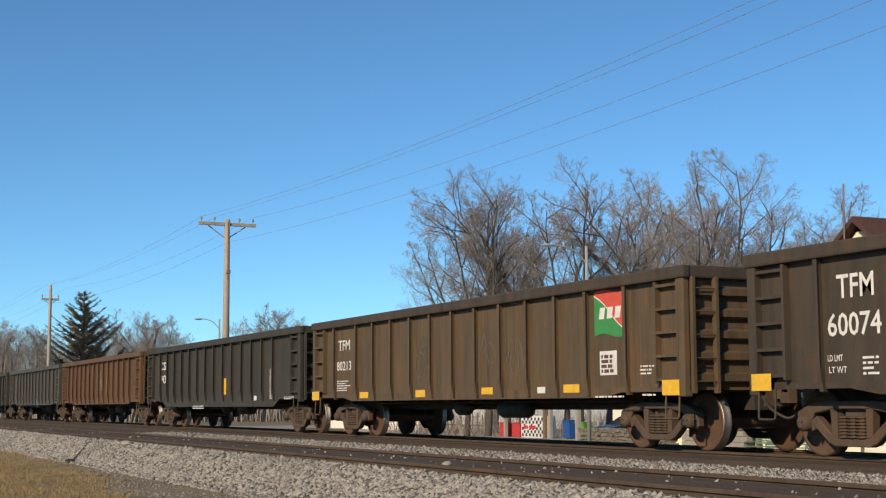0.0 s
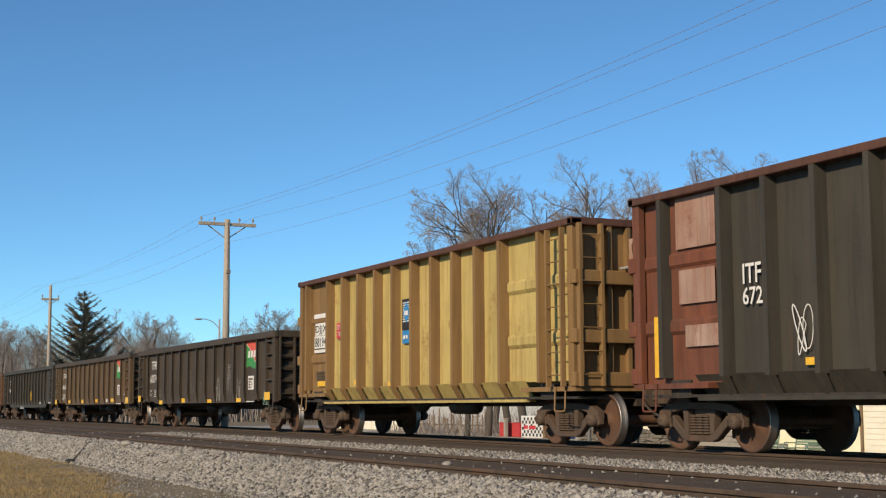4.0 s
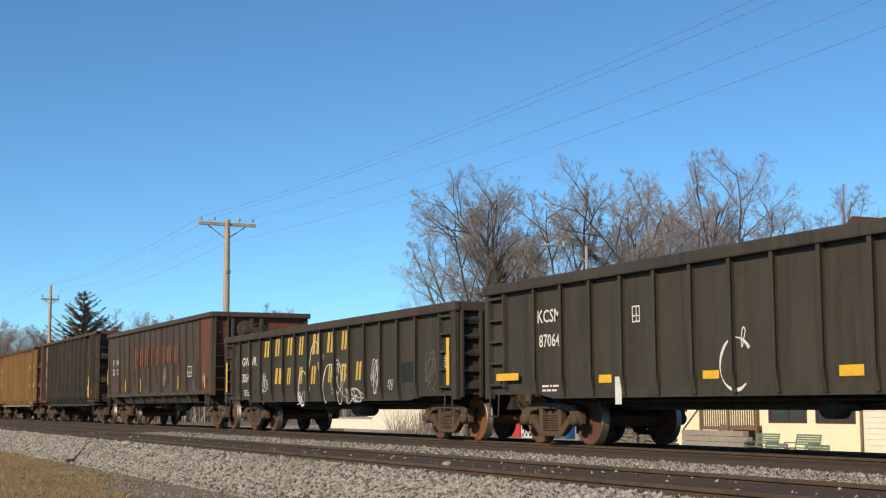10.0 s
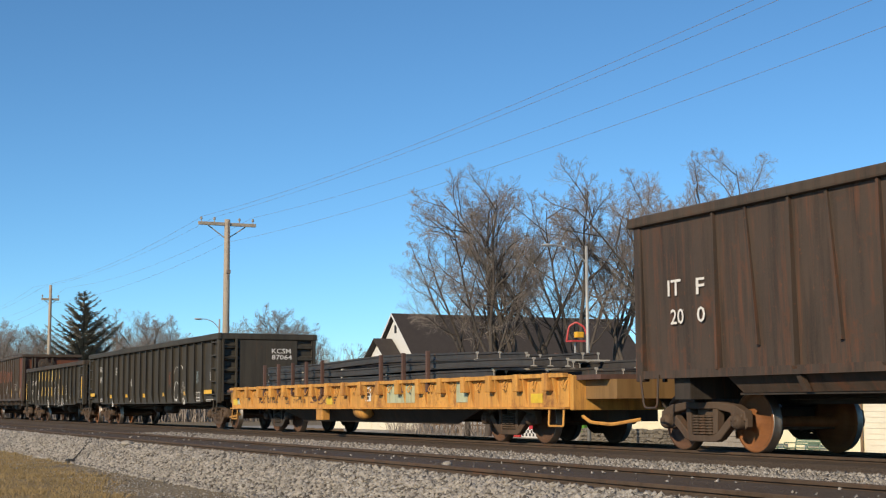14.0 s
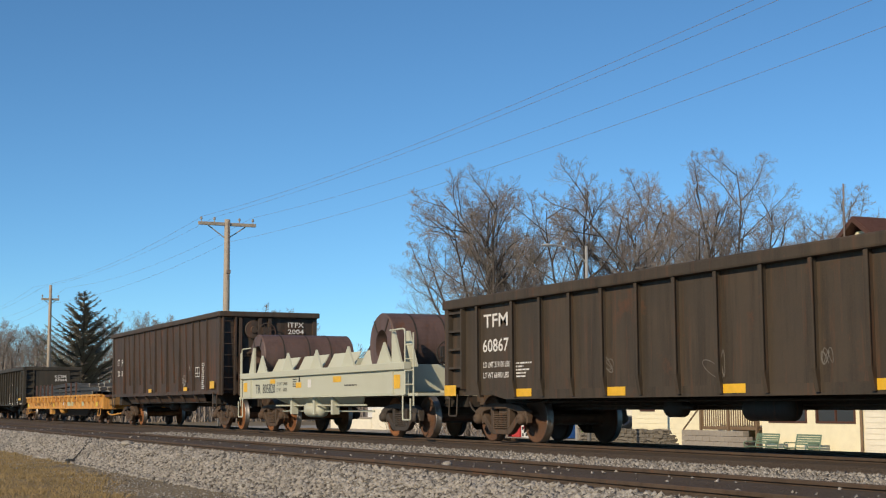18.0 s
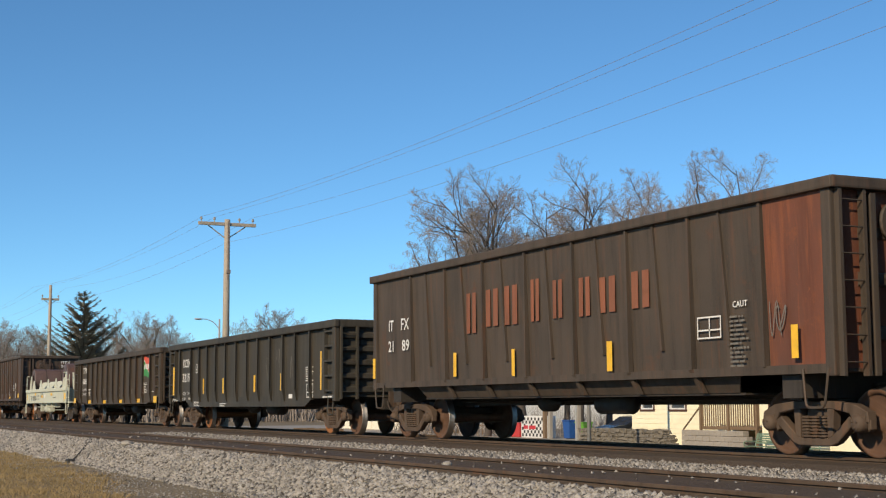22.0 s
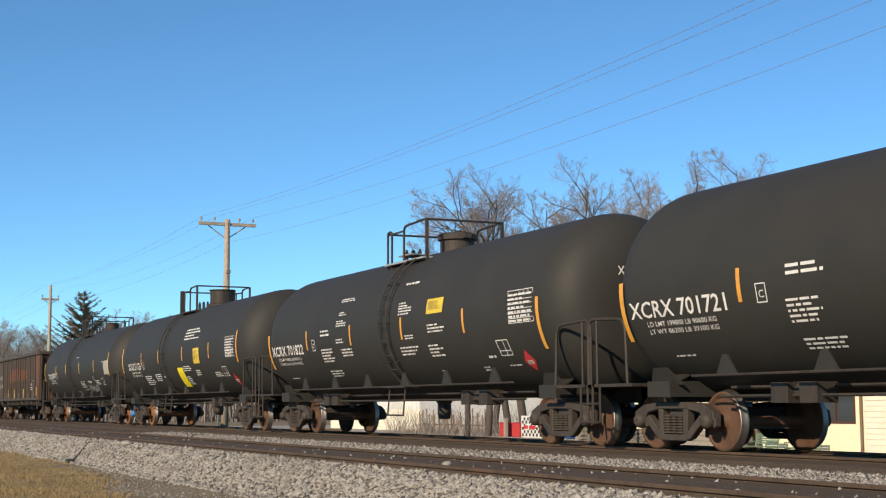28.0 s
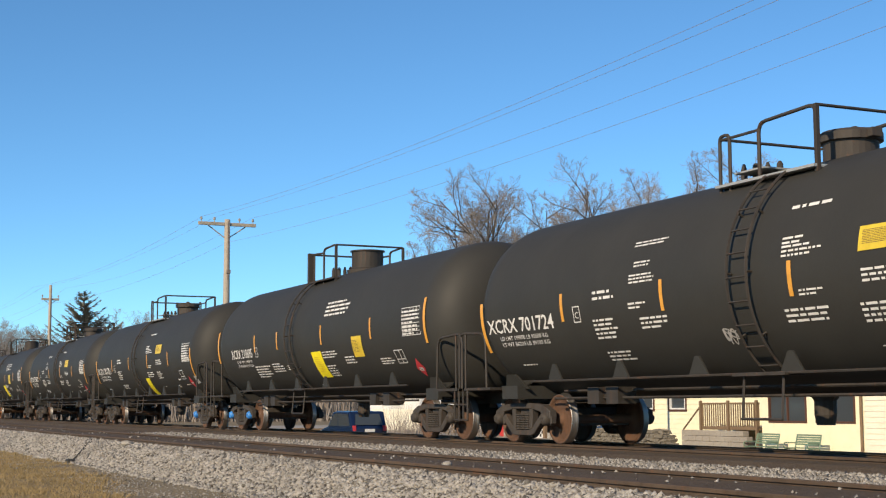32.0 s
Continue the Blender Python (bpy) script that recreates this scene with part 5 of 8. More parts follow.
def build_ground():
    ys = [-3000, -400, -60, -8, -4, -2, 0, 1, 2, 3, 4, 5, 5.4, 5.8, 6.1, 6.4, 6.72, 6.98, 7.1, 7.5, 7.86, 8.3, 8.65, 8.9, 9.5, 10.2, 11.0, 11.6, 11.9, 12.4, 13.0, 13.6, 14.1, 14.5, 14.8, 15.4, 16.1, 16.8, 17.6, 18.6, 20, 24, 30, 60, 200, 800, 4000]
    xs = [-4000, -1200, -400, -200, -140, -110] + [-90 + 2.0 * i for i in range(60)] + [60, 150, 500, 2500]
    bm = bmesh.new()
    g = [[bm.verts.new((x, y, ground_z(y) + (.035 * noise.noise((x * .5, y * .8, 0)) if -2 < y < 6.4 else .018 * noise.noise((x * .9, y * 1.6, 3)) if 7 < y < 14.6 else 0))) for y in ys] for x in xs]
    for i in range(len(xs) - 1):
        for j in range(len(ys) - 1):
            f = bm.faces.new((g[i][j], g[i + 1][j], g[i + 1][j + 1], g[i][j + 1]))
            if 6.1 < (ys[j] + ys[j + 1]) / 2 < 17.0:
                f.material_index = 1
    me = mesh_of(bm, "ground", [m_earth, m_ballast])
    tagged(new("ground", me), "dry grass, earth and crushed-stone track bed", "ground", kind="structure")


build_ground()


def rail_line(y, name):
    prof = ((-.07, -.172), (.07, -.172), (.07, -.160), (.012, -.14), (.010, -.045), (.036, -.036), (.037, -.008), (.028, 0.0), (-.028, 0.0), (-.037, -.008), (-.036, -.036), (-.010, -.045), (-.012, -.14), (-.07, -.160))
    bm = bmesh.new()
    xs = [-900, -300] + [-160 + 12 * i for i in range(18)] + [120, 400]
    rings = [[bm.verts.new((x, y + a, b)) for a, b in prof] for x in xs]
    n = len(prof)
    for a, b in zip(rings, rings[1:]):
        for i in range(n):
            bm.faces.new((a[i], b[i], b[(i + 1) % n], a[(i + 1) % n]))
    bmesh.ops.recalc_face_normals(bm, faces=bm.faces[:])
    return part(name, bm, m_rail, None)


for nm, yc in (("near", YN), ("far", YC)):
    track = thing("railway_track", "rusty steel rails on timber ties", "railway track", kind="structure")
    for s in (-1, 1):
        r = rail_line(yc + s * RAIL, "rail")
        r.parent = track



# ---- street side: buildings, poles, bins, vehicles ----
m_cream = plain("cream-yellow siding paint", (0.87, 0.81, 0.58), 0.7, vary=0.06, scale=2.0)
m_sidewhite = plain("off-white siding", (0.80, 0.76, 0.62), 0.7, vary=0.06, scale=2.0)
m_brownroof = rough_mat("brown shingle roof", (0.12, 0.055, 0.04), (0.085, 0.04, 0.03), 2.0, 20.0, strength=0.5)
m_darkroof = rough_mat("dark grey-brown shingle roof", (0.065, 0.055, 0.05), (0.05, 0.042, 0.038), 2.0, 20.0, strength=0.5)
m_trim = plain("dark brown trim paint", (0.09, 0.04, 0.025), 0.6)
m_whitepaint = plain("white window frame paint", (0.75, 0.75, 0.72), 0.5)
m_glass = glass_mat("window glass")
m_curtain = plain("pale curtain", (0.45, 0.47, 0.44), 0.8)
m_wood = rough_mat("grey-brown weathered timber", (0.26, 0.18, 0.11), (0.18, 0.125, 0.08), 4.0, 40.0)
m_pole = rough_mat("sun-bleached timber pole", (0.46, 0.40, 0.32), (0.36, 0.31, 0.25), 3.0, 30.0)
m_brick = rough_mat("red-brown brick", (0.28, 0.13, 0.09), (0.20, 0.10, 0.07), 12.0, 60.0)
m_stone = rough_mat("rough field stone wall", (0.27, 0.245, 0.20), (0.17, 0.15, 0.12), 5.0, 25.0, strength=0.9, dist=0.05)
m_greenbench = plain("verdigris bench paint", (0.16, 0.24, 0.17), 0.6)
m_bin_green = plain("green plastic", (0.14, 0.42, 0.05), 0.5)
m_bin_blue = plain("blue plastic", (0.02, 0.09, 0.32), 0.5)
m_redplastic = plain("red painted metal", (0.50, 0.05, 0.05), 0.5)
# navy, darkened further: the train's shade on this car is in the colour
m_carblue_shaded = plain("navy car paint darkened as in shade", (0.008, 0.018, 0.055), 0.25, vary=0.03)
m_carblack = plain("black car paint", (0.02, 0.022, 0.026), 0.25, vary=0.03)
m_rubber = plain("black rubber", (0.02, 0.02, 0.02), 0.8)
m_wire = plain("weathered cable", (0.20, 0.16, 0.14), 0.6)
m_ceramic = plain("brown insulator", (0.35, 0.33, 0.30), 0.3)
m_bark = rough_mat("grey-brown bark", (0.115, 0.099, 0.085), (0.072, 0.061, 0.052), 3.0, 30.0)
m_twig = plain("winter twigs", (0.27, 0.235, 0.205), 0.9, vary=0.15, scale=0.4)
m_needle = plain("dark green fir needles", (0.21, 0.20, 0.15), 0.8, vary=0.25, scale=1.5)


def settled(th, y, dx=0.0):
    """Sets a thing that was drawn at rough plan numbers to its true breadth, height and place along the street, for its depth y."""
    th.matrix_basis = Matrix.Translation((dx - .115 * y, 0, GZ * .032)) @ Matrix.Diagonal((1.06, 1, .968, 1))
    return th


def wall_cells(bm, axis, fixed, thick, a0, a1, z0, z1, holes, course=0.0):
    """A wall in the xz (axis x) or yz (axis y) plane with rectangular holes (a0, a1, z0, z1); course: lap siding."""
    zc = sorted({z0, z1, *[h[2] for h in holes], *[h[3] for h in holes]})
    zs = []
    for p, q in zip(zc, zc[1:]):
        n = max(1, round((q - p) / course)) if course else 1
        zs += [(p + (q - p) * i / n, p + (q - p) * (i + 1) / n) for i in range(n)]
    for p, q in zs:
        cuts = sorted({a0, a1, *[v for h in holes if h[2] < q - 1e-4 and h[3] > p + 1e-4 for v in h[:2]]})
        for u, v in zip(cuts, cuts[1:]):
            if any(h[0] < v - 1e-4 and h[1] > u + 1e-4 and h[2] < q - 1e-4 and h[3] > p + 1e-4 for h in holes):
                continue
            lip = .022 if course else 0
            if axis == "x":
                prism(bm, [(u, fixed - lip, p), (u, fixed + thick, p), (u, fixed + thick, q), (u, fixed, q)], (v - u, 0, 0))
            else:
                prism(bm, [(fixed + lip, u, p), (fixed - thick, u, p), (fixed - thick, u, q), (fixed, u, q)], (0, v - u, 0))


def window_x(house, x0, x1, z0, z1, y, frame_mat, sash=True, trim=None, curtain=True, t=.07):
    """A window in a wall that faces -y: frame, sash bar, glass and a curtain behind."""
    fr = boxes((x0, x1, y - .03, y + .08, z0, z0 + t), (x0, x1, y - .03, y + .08, z1 - t, z1), (x0, x0 + t, y - .03, y + .08, z0 + t, z1 - t), (x1 - t, x1, y - .03, y + .08, z0 + t, z1 - t))
    if sash:
        zm = (z0 + z1) / 2
        box(fr, x0 + t, x1 - t, y - .01, y + .06, zm - .035, zm + .035)
    w = part("window", fr, frame_mat, house)
    part("pane", boxes((x0 + t, x1 - t, y + .05, y + .06, z0 + t, z1 - t)), m_glass, w)
    if trim is not None:
        part("trim", boxes((x0 - .1, x0 - .005, y - .045, y + .01, z0 - .1, z1 + .1), (x1 + .005, x1 + .1, y - .045, y + .01, z0 - .1, z1 + .1), (x0 - .005, x1 + .005, y - .045, y + .01, z1 + .005, z1 + .1), (x0 - .005, x1 + .005, y - .045, y + .01, z0 - .1, z0 - .005)), trim, w)
    return w


def yellow_house():
    hs = thing("house", "cream clapboard house with brown gable roof and shopfront below", "house")
    Y = 34.5
    xl, xr, xa, ze, za = -34.77, -30.15, -32.46, 5.30, 7.35
    w1, w2 = (-33.52, -32.66, 3.36, 5.02), (-32.05, -30.65, 3.36, 5.02)
    bm = bmesh.new()
    wall_cells(bm, "x", Y, .2, xl, xr, 2.3, 5.30, [w1, w2], .24)
    n = 9
    for i in range(n):
        p, q = ze + (za - .25 - ze) * i / n, ze + (za - .25 - ze) * (i + 1) / n
        (a, b), (c, d) = ((xl + (xa - xl) * k, xr + (xa - xr) * k) for k in ((p - ze) / (za - ze), (q - ze) / (za - ze)))
        prism(bm, [(a, Y - .012 + .004 * (i % 2), p), (b, Y - .012 + .004 * (i % 2), p), (d, Y - .012 + .004 * (i % 2), q), (c, Y - .012 + .004 * (i % 2), q)], (0, .2, 0))
    loose_parts("siding_board", bm, m_cream, hs)
    bm = bmesh.new()
    wall_cells(bm, "y", xr, .2, Y + .2, Y + 9, 2.3, 5.3, [], .24)
    wall_cells(bm, "y", xl + .2, .2, Y + .2, Y + 9, 2.3, 5.3, [], .24)
    part("side_wall", bm, m_cream, hs)
    for s, xe in ((-1, -35.45), (1, -29.47)):
        bm = bmesh.new()
        prism(bm, [(xe, Y - .45, 4.98), (xa, Y - .45, 7.46), (xa, Y - .45, 7.62), (xe, Y - .45, 5.12)], (0, 10.0, 0))
        part("roof", bm, m_brownroof, hs)
        bm = bmesh.new()
        prism(bm, [(xe, Y - .50, 4.92), (xa, Y - .50, 7.40), (xa, Y - .50, 7.60), (xe, Y - .50, 5.12)], (0, .05, 0))
        part("bargeboard", bm, m_trim, hs)
    bm = bmesh.new()
    prism(bm, [(-34.2, Y - .45, 5.42), (-34.2, Y - .03, 5.78), (-34.2, Y - .03, 5.38), (-34.2, Y - .45, 5.36)], (3.9, 0, 0))
    part("pent_roof", bm, m_trim, hs)
    window_x(hs, *w1, Y, m_whitepaint, trim=m_trim)
    window_x(hs, *w2, Y, m_whitepaint, trim=m_trim)
    vt = part("gable_vent", boxes((-32.46, -32.40, Y - .08, Y - .0, 5.6, 6.66), (-31.85, -31.79, Y - .08, Y - .0, 5.6, 6.66), (-32.40, -31.85, Y - .08, Y - .0, 6.60, 6.66), (-32.40, -31.85, Y - .08, Y - .0, 5.6, 5.66)), m_trim, hs)
    for i in range(9):
        z = 5.70 + i * .1
        bm = bmesh.new()
        prism(bm, [(-32.40, Y - .07, z), (-32.40, Y - .02, z + .07), (-32.40, Y - .005, z + .07), (-32.40, Y - .055, z)], (.55, 0, 0))
        part("slat", bm, m_redbrown, vt)
    # interior back so that the panes look dark
    part("ceiling", boxes((xl + .2, xr - .2, Y + .2, Y + 8.9, 5.2, 5.28)), m_curtain, hs)
    part("curtain", boxes((-33.45, -33.2, Y + .25, Y + .27, 3.4, 5.0), (-32.0, -31.6, Y + .25, Y + .27, 3.4, 5.0), (-31.1, -30.7, Y + .25, Y + .27, 3.4, 5.0)), m_curtain, hs)
    # shopfront under it
    s1, s2 = (-37.71, -35.61, .05, 1.75), (-35.14, -33.14, .05, 1.75)
    bm = bmesh.new()
    wall_cells(bm, "x", Y, .2, -38.12, -32.72, GZ, 2.3, [s1, s2])
    part("shop_wall", bm, m_cream, hs)
    bm = bmesh.new()
    wall_cells(bm, "x", Y - .02, .2, -32.70, -24.0, GZ, 2.3, [], .2)
    loose_parts("siding_board", bm, m_sidewhite, hs)
    bm = bmesh.new()
    wall_cells(bm, "y", -24.0, .2, Y + .18, Y + 9, GZ, 2.3, [])
    wall_cells(bm, "y", -37.92, .2, Y + .2, Y + 9, GZ, 2.3, [])
    part("shop_side_wall", bm, m_sidewhite, hs)
    for s in (s1, s2):
        window_x(hs, *s, Y, m_trim, sash=False, t=.08)
        part("mullion", boxes(((s[0] + s[1]) / 2 - .03, (s[0] + s[1]) / 2 + .03, Y - .02, Y + .05, s[2] + .08, s[3] - .08)), m_trim, hs)
    bm = bmesh.new()
    tube(bm, rounded([(-32.78, Y - .10, 2.2), (-32.78, Y - .10, -1.0), (-32.68, Y - .3, -1.2)], .1), .05, 8)
    part("downspout", bm, m_wood, hs)
    bm = bmesh.new()
    prism(bm, [(-38.5, Y - .5, 2.3), (-38.5, Y + 9.4, 3.1), (-38.5, Y + 9.4, 3.2), (-38.5, Y - .5, 2.42)], (3.7, 0, 0))
    part("low_roof", bm, m_galv, hs)
    bm = bmesh.new()
    prism(bm, [(-29.9, Y - .5, 2.3), (-29.9, Y + 9.4, 3.1), (-29.9, Y + 9.4, 3.2), (-29.9, Y - .5, 2.42)], (6.4, 0, 0))
    part("low_roof", bm, m_galv, hs)
    # interior goods behind the panes
    bm = bmesh.new()
    r = random.Random(4)
    for k in range(16):
        x = r.uniform(-37.6, -33.4)
        box(bm, x - r.uniform(.05, .2), x + r.uniform(.05, .2), Y + 1.0 + .1 * k, Y + 1.06 + .1 * k, .0, r.uniform(.4, 1.5))
    part("goods_inside", bm, m_curtain, hs)
    # mast on the gable
    mast = thing("antenna_mast", "thin steel antenna mast with tripod feet", "antenna")
    bm = bmesh.new()
    tube(bm, [(-32.75, Y - .6, 6.2), (-32.70, Y - .6, 8.85)], .028, 6)
    part("mast", bm, m_wire, mast)
    for dx, dy in ((-.32, -.05), (.28, -.05), (0, .3)):
        bm = bmesh.new()
        tube(bm, [(-32.74, Y - .6, 6.6), (-32.74 + dx, Y - .6 + dy, 5.8)], .022, 5)
        part("leg", bm, m_wire, mast)
    pole = thing("service_pole", "slim pale service mast beside the house", "mast")
    bm = bmesh.new()
    tube(bm, [(-30.4, Y - 1.0, GZ), (-30.4, Y - 1.0, 6.2)], .035, 8)
    part("mast", bm, m_galv, pole)
    for th in (hs, mast, pole):
        settled(th, Y, .33)


yellow_house()


def cottage():
    """Low cream building with porch stair, behind the stone and block walls."""
    hs = thing("cottage", "low cream-painted building with dark roof and brick chimney", "house")
    Y = 38.0
    holes = [(-50.4, -49.4, .55, 1.75), (-48.1, -46.9, .55, 1.75)]
    bm = bmesh.new()
    wall_cells(bm, "x", Y, .2, -51.2, -40.2, GZ, 2.5, holes, .24)
    loose_parts("siding_board", bm, m_cream, hs)
    bm = bmesh.new()
    wall_cells(bm, "y", -40.2, .2, Y + .2, Y + 8, GZ, 2.5, [])
    wall_cells(bm, "y", -51.0, .2, Y + .2, Y + 8, GZ, 2.5, [])
    part("side_wall", bm, m_cream, hs)
    for h in holes:
        window_x(hs, *h, Y, m_whitepaint, trim=m_trim)
    bm = bmesh.new()
    prism(bm, [(-51.8, Y - .5, 2.4), (-51.8, Y + 4.1, 4.0), (-51.8, Y + 8.6, 2.4), (-51.8, Y + 8.6, 2.55), (-51.8, Y + 4.1, 4.18), (-51.8, Y - .5, 2.55)], (12.2, 0, 0))
    part("roof", bm, m_darkroof, hs)
    ch = part("chimney", bevelled(-46.0, -45.4, Y + 3.3, Y + 3.9, 3.2, 4.72, .02), m_brick, hs)
    part("chimney_cap", bevelled(-46.08, -45.32, Y + 3.22, Y + 3.98, 4.72, 4.90, .04), m_concrete, ch)
    bm = bmesh.new()
    tube(bm, [(-45.7, Y + 3.6, 4.9), (-45.7, Y + 3.6, 5.35)], .09, 10)
    lathe(bm, [(5.35, 0), (5.35, .17), (5.44, .15), (5.48, 0)], "z", 12, (-45.7, Y + 3.6, 0))
    part("flue", bm, m_galv, ch)
    dish = thing("satellite_dish", "small grey satellite dish on a bracket", "satellite dish")
    bm = bmesh.new()
    lathe(bm, [(0, 0), (.03, .15), (.10, .34), (.11, .34), (.04, .15), (.02, 0)], "y", 20, (-41.3, Y + 1.0, 3.9))
    part("reflector_dish", bm, m_galv, dish, smooth=True)
    bm = bmesh.new()
    tube(bm, [(-41.3, Y + 1.15, 3.0), (-41.3, Y + 1.1, 3.9)], .025, 6)
    tube(bm, [(-41.3, Y + 1.0, 3.7), (-41.3, Y + .6, 3.9)], .012, 5)
    part("bracket", bm, m_galv, dish)
    # porch stair and railing
    st = thing("porch", "weathered timber porch with picket railing and stair", "porch")
    part("deck", boxes((-43.6, -39.9, 36.2, Y - .05, -.32, -.20)), m_wood, st)
    for k in range(26):
        x = -43.55 + k * .145
        part("picket", boxes((x, x + .045, 36.22, 36.26, -.18, .78)), m_wood, st)
    part("handrail", boxes((-43.62, -39.9, 36.18, 36.30, .78, .86)), m_wood, st)
    part("bottom_rail", boxes((-43.62, -39.9, 36.205, 36.275, -.205, -.18)), m_wood, st)
    for x in (-43.65, -41.8, -40.0):
        part("post", boxes((x, x + .10, 36.12, 36.22, GZ, .95)), m_wood, st)
    for k in range(5):
        part("step", boxes((-44.9 + k * .26, -44.6 + k * .26, 36.3, 37.4, GZ + .17 * k + .1, GZ + .17 * k + .17)), m_wood, st)
    bm = bmesh.new()
    tube(bm, [(-44.95, 36.25, -.35), (-43.6, 36.25, .80)], .04, 6)
    part("stair_rail", bm, m_wood, st)
    wl = thing("block_wall", "grey concrete block retaining wall", "wall", kind="structure")
    for i in range(9):
        for j in range(4):
            x = -44.2 + i * .48 - (.24 if j % 2 else 0)
            part("block", bevelled(max(x, -44.2), min(x + .47, -39.9), 35.55, 35.85, GZ + j * .24, GZ + j * .24 + .23, .015), m_concrete, wl)
    sw = thing("stone_wall", "rough field-stone garden wall with a leaning end", "wall", kind="structure")
    r = random.Random(9)
    for j in range(5):
        x = -52.0 + r.uniform(0, .2)
        while x < -44.6 - .12 * j:
            w, hh = r.uniform(.22, .62), .185 + r.uniform(-.03, .03)
            bm = bevelled(x, x + w - .015, 35.2, 35.6, GZ + j * .185, GZ + j * .185 + hh, .05)
            for v in bm.verts:
                v.co += Vector((r.gauss(0, .018), r.gauss(0, .03), r.gauss(0, .016) if j else 0))
            part("stone", bm, m_stone, sw)
            x += w
    for th, y in ((hs, Y), (dish, Y), (st, 36.2), (wl, 35.7), (sw, 35.4)):
        settled(th, y)


cottage()


def bench(x, y):
    b = thing("garden_bench", "weathered green cast-iron and slat garden bench", "bench", "benches by the shop wall")
    for s in (-.62, .62):
        bm = bmesh.new()
        tube(bm, rounded([(x + s, y - .25, GZ), (x + s, y - .22, GZ + .22), (x + s, y - .28, GZ + .42)], .08), .025, 6)
        tube(bm, rounded([(x + s, y + .28, GZ), (x + s, y + .20, GZ + .42), (x + s, y + .32, GZ + .92)], .1), .025, 6)
        tube(bm, [(x + s, y - .28, GZ + .42), (x + s, y + .20, GZ + .42)], .025, 6)
        tube(bm, rounded([(x + s, y + .24, GZ + .62), (x + s, y - .30, GZ + .64), (x + s, y - .36, GZ + .52), (x + s, y - .26, GZ + .44)], .08), .022, 6)
        part("end_frame", bm, m_greenbench, b)
    for k in range(5):
        yy = y - .24 + k * .10
        part("seat_slat", boxes((x - .64, x + .64, yy, yy + .07, GZ + .43, GZ + .455)), m_greenbench, b)
    for k in range(5):
        z = GZ + .54 + k * .085
        yy = y + .215 + .022 * k
        part("back_slat", boxes((x - .64, x + .64, yy, yy + .02, z, z + .065)), m_greenbench, b)
    settled(b, y)


bench(-36.75, 33.5)
bench(-34.55, 33.5)

# forecourt: island, posts, bins, panel, fence
isl = settled(tagged(part("kerb_island", bevelled(-67.5, -57.2, 38.6, 41.5, GZ - .05, GZ + .14, .03), m_concrete, None), "low pale concrete kerb island", "kerb", kind="structure"), 39.5)
tagged(part("street", boxes((-2000, 1500, 24.5, 33.2, GZ, GZ + .012)), m_asphalt, None), "worn asphalt street beside the line", "street", kind="structure")
tagged(part("pavement", boxes((-120, -20, 33.25, 34.4, GZ, GZ + .10)), m_concrete, None), "pale concrete pavement", "pavement", kind="structure")
tagged(part("forecourt", boxes((-140, -53, 36.2, 60, GZ, GZ + .02)), m_concrete, None), "pale concrete forecourt", "forecourt", kind="structure")
for x, hgt, mt in ((-58.0, 1.95, m_concrete), (-60.9, 1.9, m_concrete), (-61.5, 1.8, m_wood), (-66.0, 1.1, m_concrete)):
    p = thing("post", "pale square post on the kerb island", "post", "posts on the island")
    part("shaft", bevelled(x - .1, x + .1, 39.2, 39.4, GZ + .14, GZ + .14 + hgt, .015), mt, p)
    part("cap", bevelled(x - .13, x + .13, 39.17, 39.43, GZ + .14 + hgt, GZ + .18 + hgt, .01), mt, p)
    settled(p, 39.3)
for x, mt, lab, hh in ((-58.8, m_bin_green, "bright green wheeled rubbish bin", .95), (-60.1, m_bin_blue, "blue wheeled rubbish bin", 1.05)):
    bnn = thing("rubbish_bin", lab, "bin")
    bm = bmesh.new()
    prism(bm, [(x - .28, 39.9, GZ + .17), (x + .28, 39.9, GZ + .17), (x + .36, 39.85, GZ + .1 + hh), (x - .36, 39.85, GZ + .1 + hh)], (0, .65, 0))
    part("body", bm, mt, bnn)
    part("lid", bevelled(x - .39, x + .39, 39.8, 40.55, GZ + .1 + hh, GZ + .17 + hh, .02), mt, bnn)
    part("foot", boxes((x - .25, x + .25, 40.0, 40.4, GZ + .14, GZ + .17)), m_rubber, bnn)
    settled(bnn, 39.9)
pn = thing("chequered_cabinet", "white cabinet with a black chequer and red band", "cabinet")
part("cabinet", bevelled(-64.5, -61.95, 39.5, 40.3, GZ + .14, GZ + 1.45, .02), m_whitepaint, pn)
r = random.Random(2)
for i in range(12):
    for j in range(6):
        if (i + j) % 2 == 0 and not (2 <= j <= 3 and r.random() < .5):
            x, z = -64.4 + i * .2, GZ + .22 + j * .19
            part("chequer", boxes((x, x + .19, 39.494, 39.499, z, z + .18)), m_blackink, pn)
decal("red_band", on_side(bars(r, 2.0, .3, 1, .7), -64.2, 39.492, GZ + .66), m_red, pn)
settled(pn, 39.5)
for x0, x1 in ((-67.3, -66.2), (-65.8, -64.9)):
    rc = thing("ice_box", "red painted metal ice box", "box")
    part("body", bevelled(x0, x1, 39.6, 40.3, GZ + .14, GZ + .95, .03), m_redplastic, rc)
    part("lid", bevelled(x0 - .02, x1 + .02, 39.58, 40.32, GZ + .95, GZ + 1.02, .02), m_redplastic, rc)
    settled(rc, 39.6)
sh = thing("kiosk", "cream kiosk with open dark front behind the posts", "kiosk")
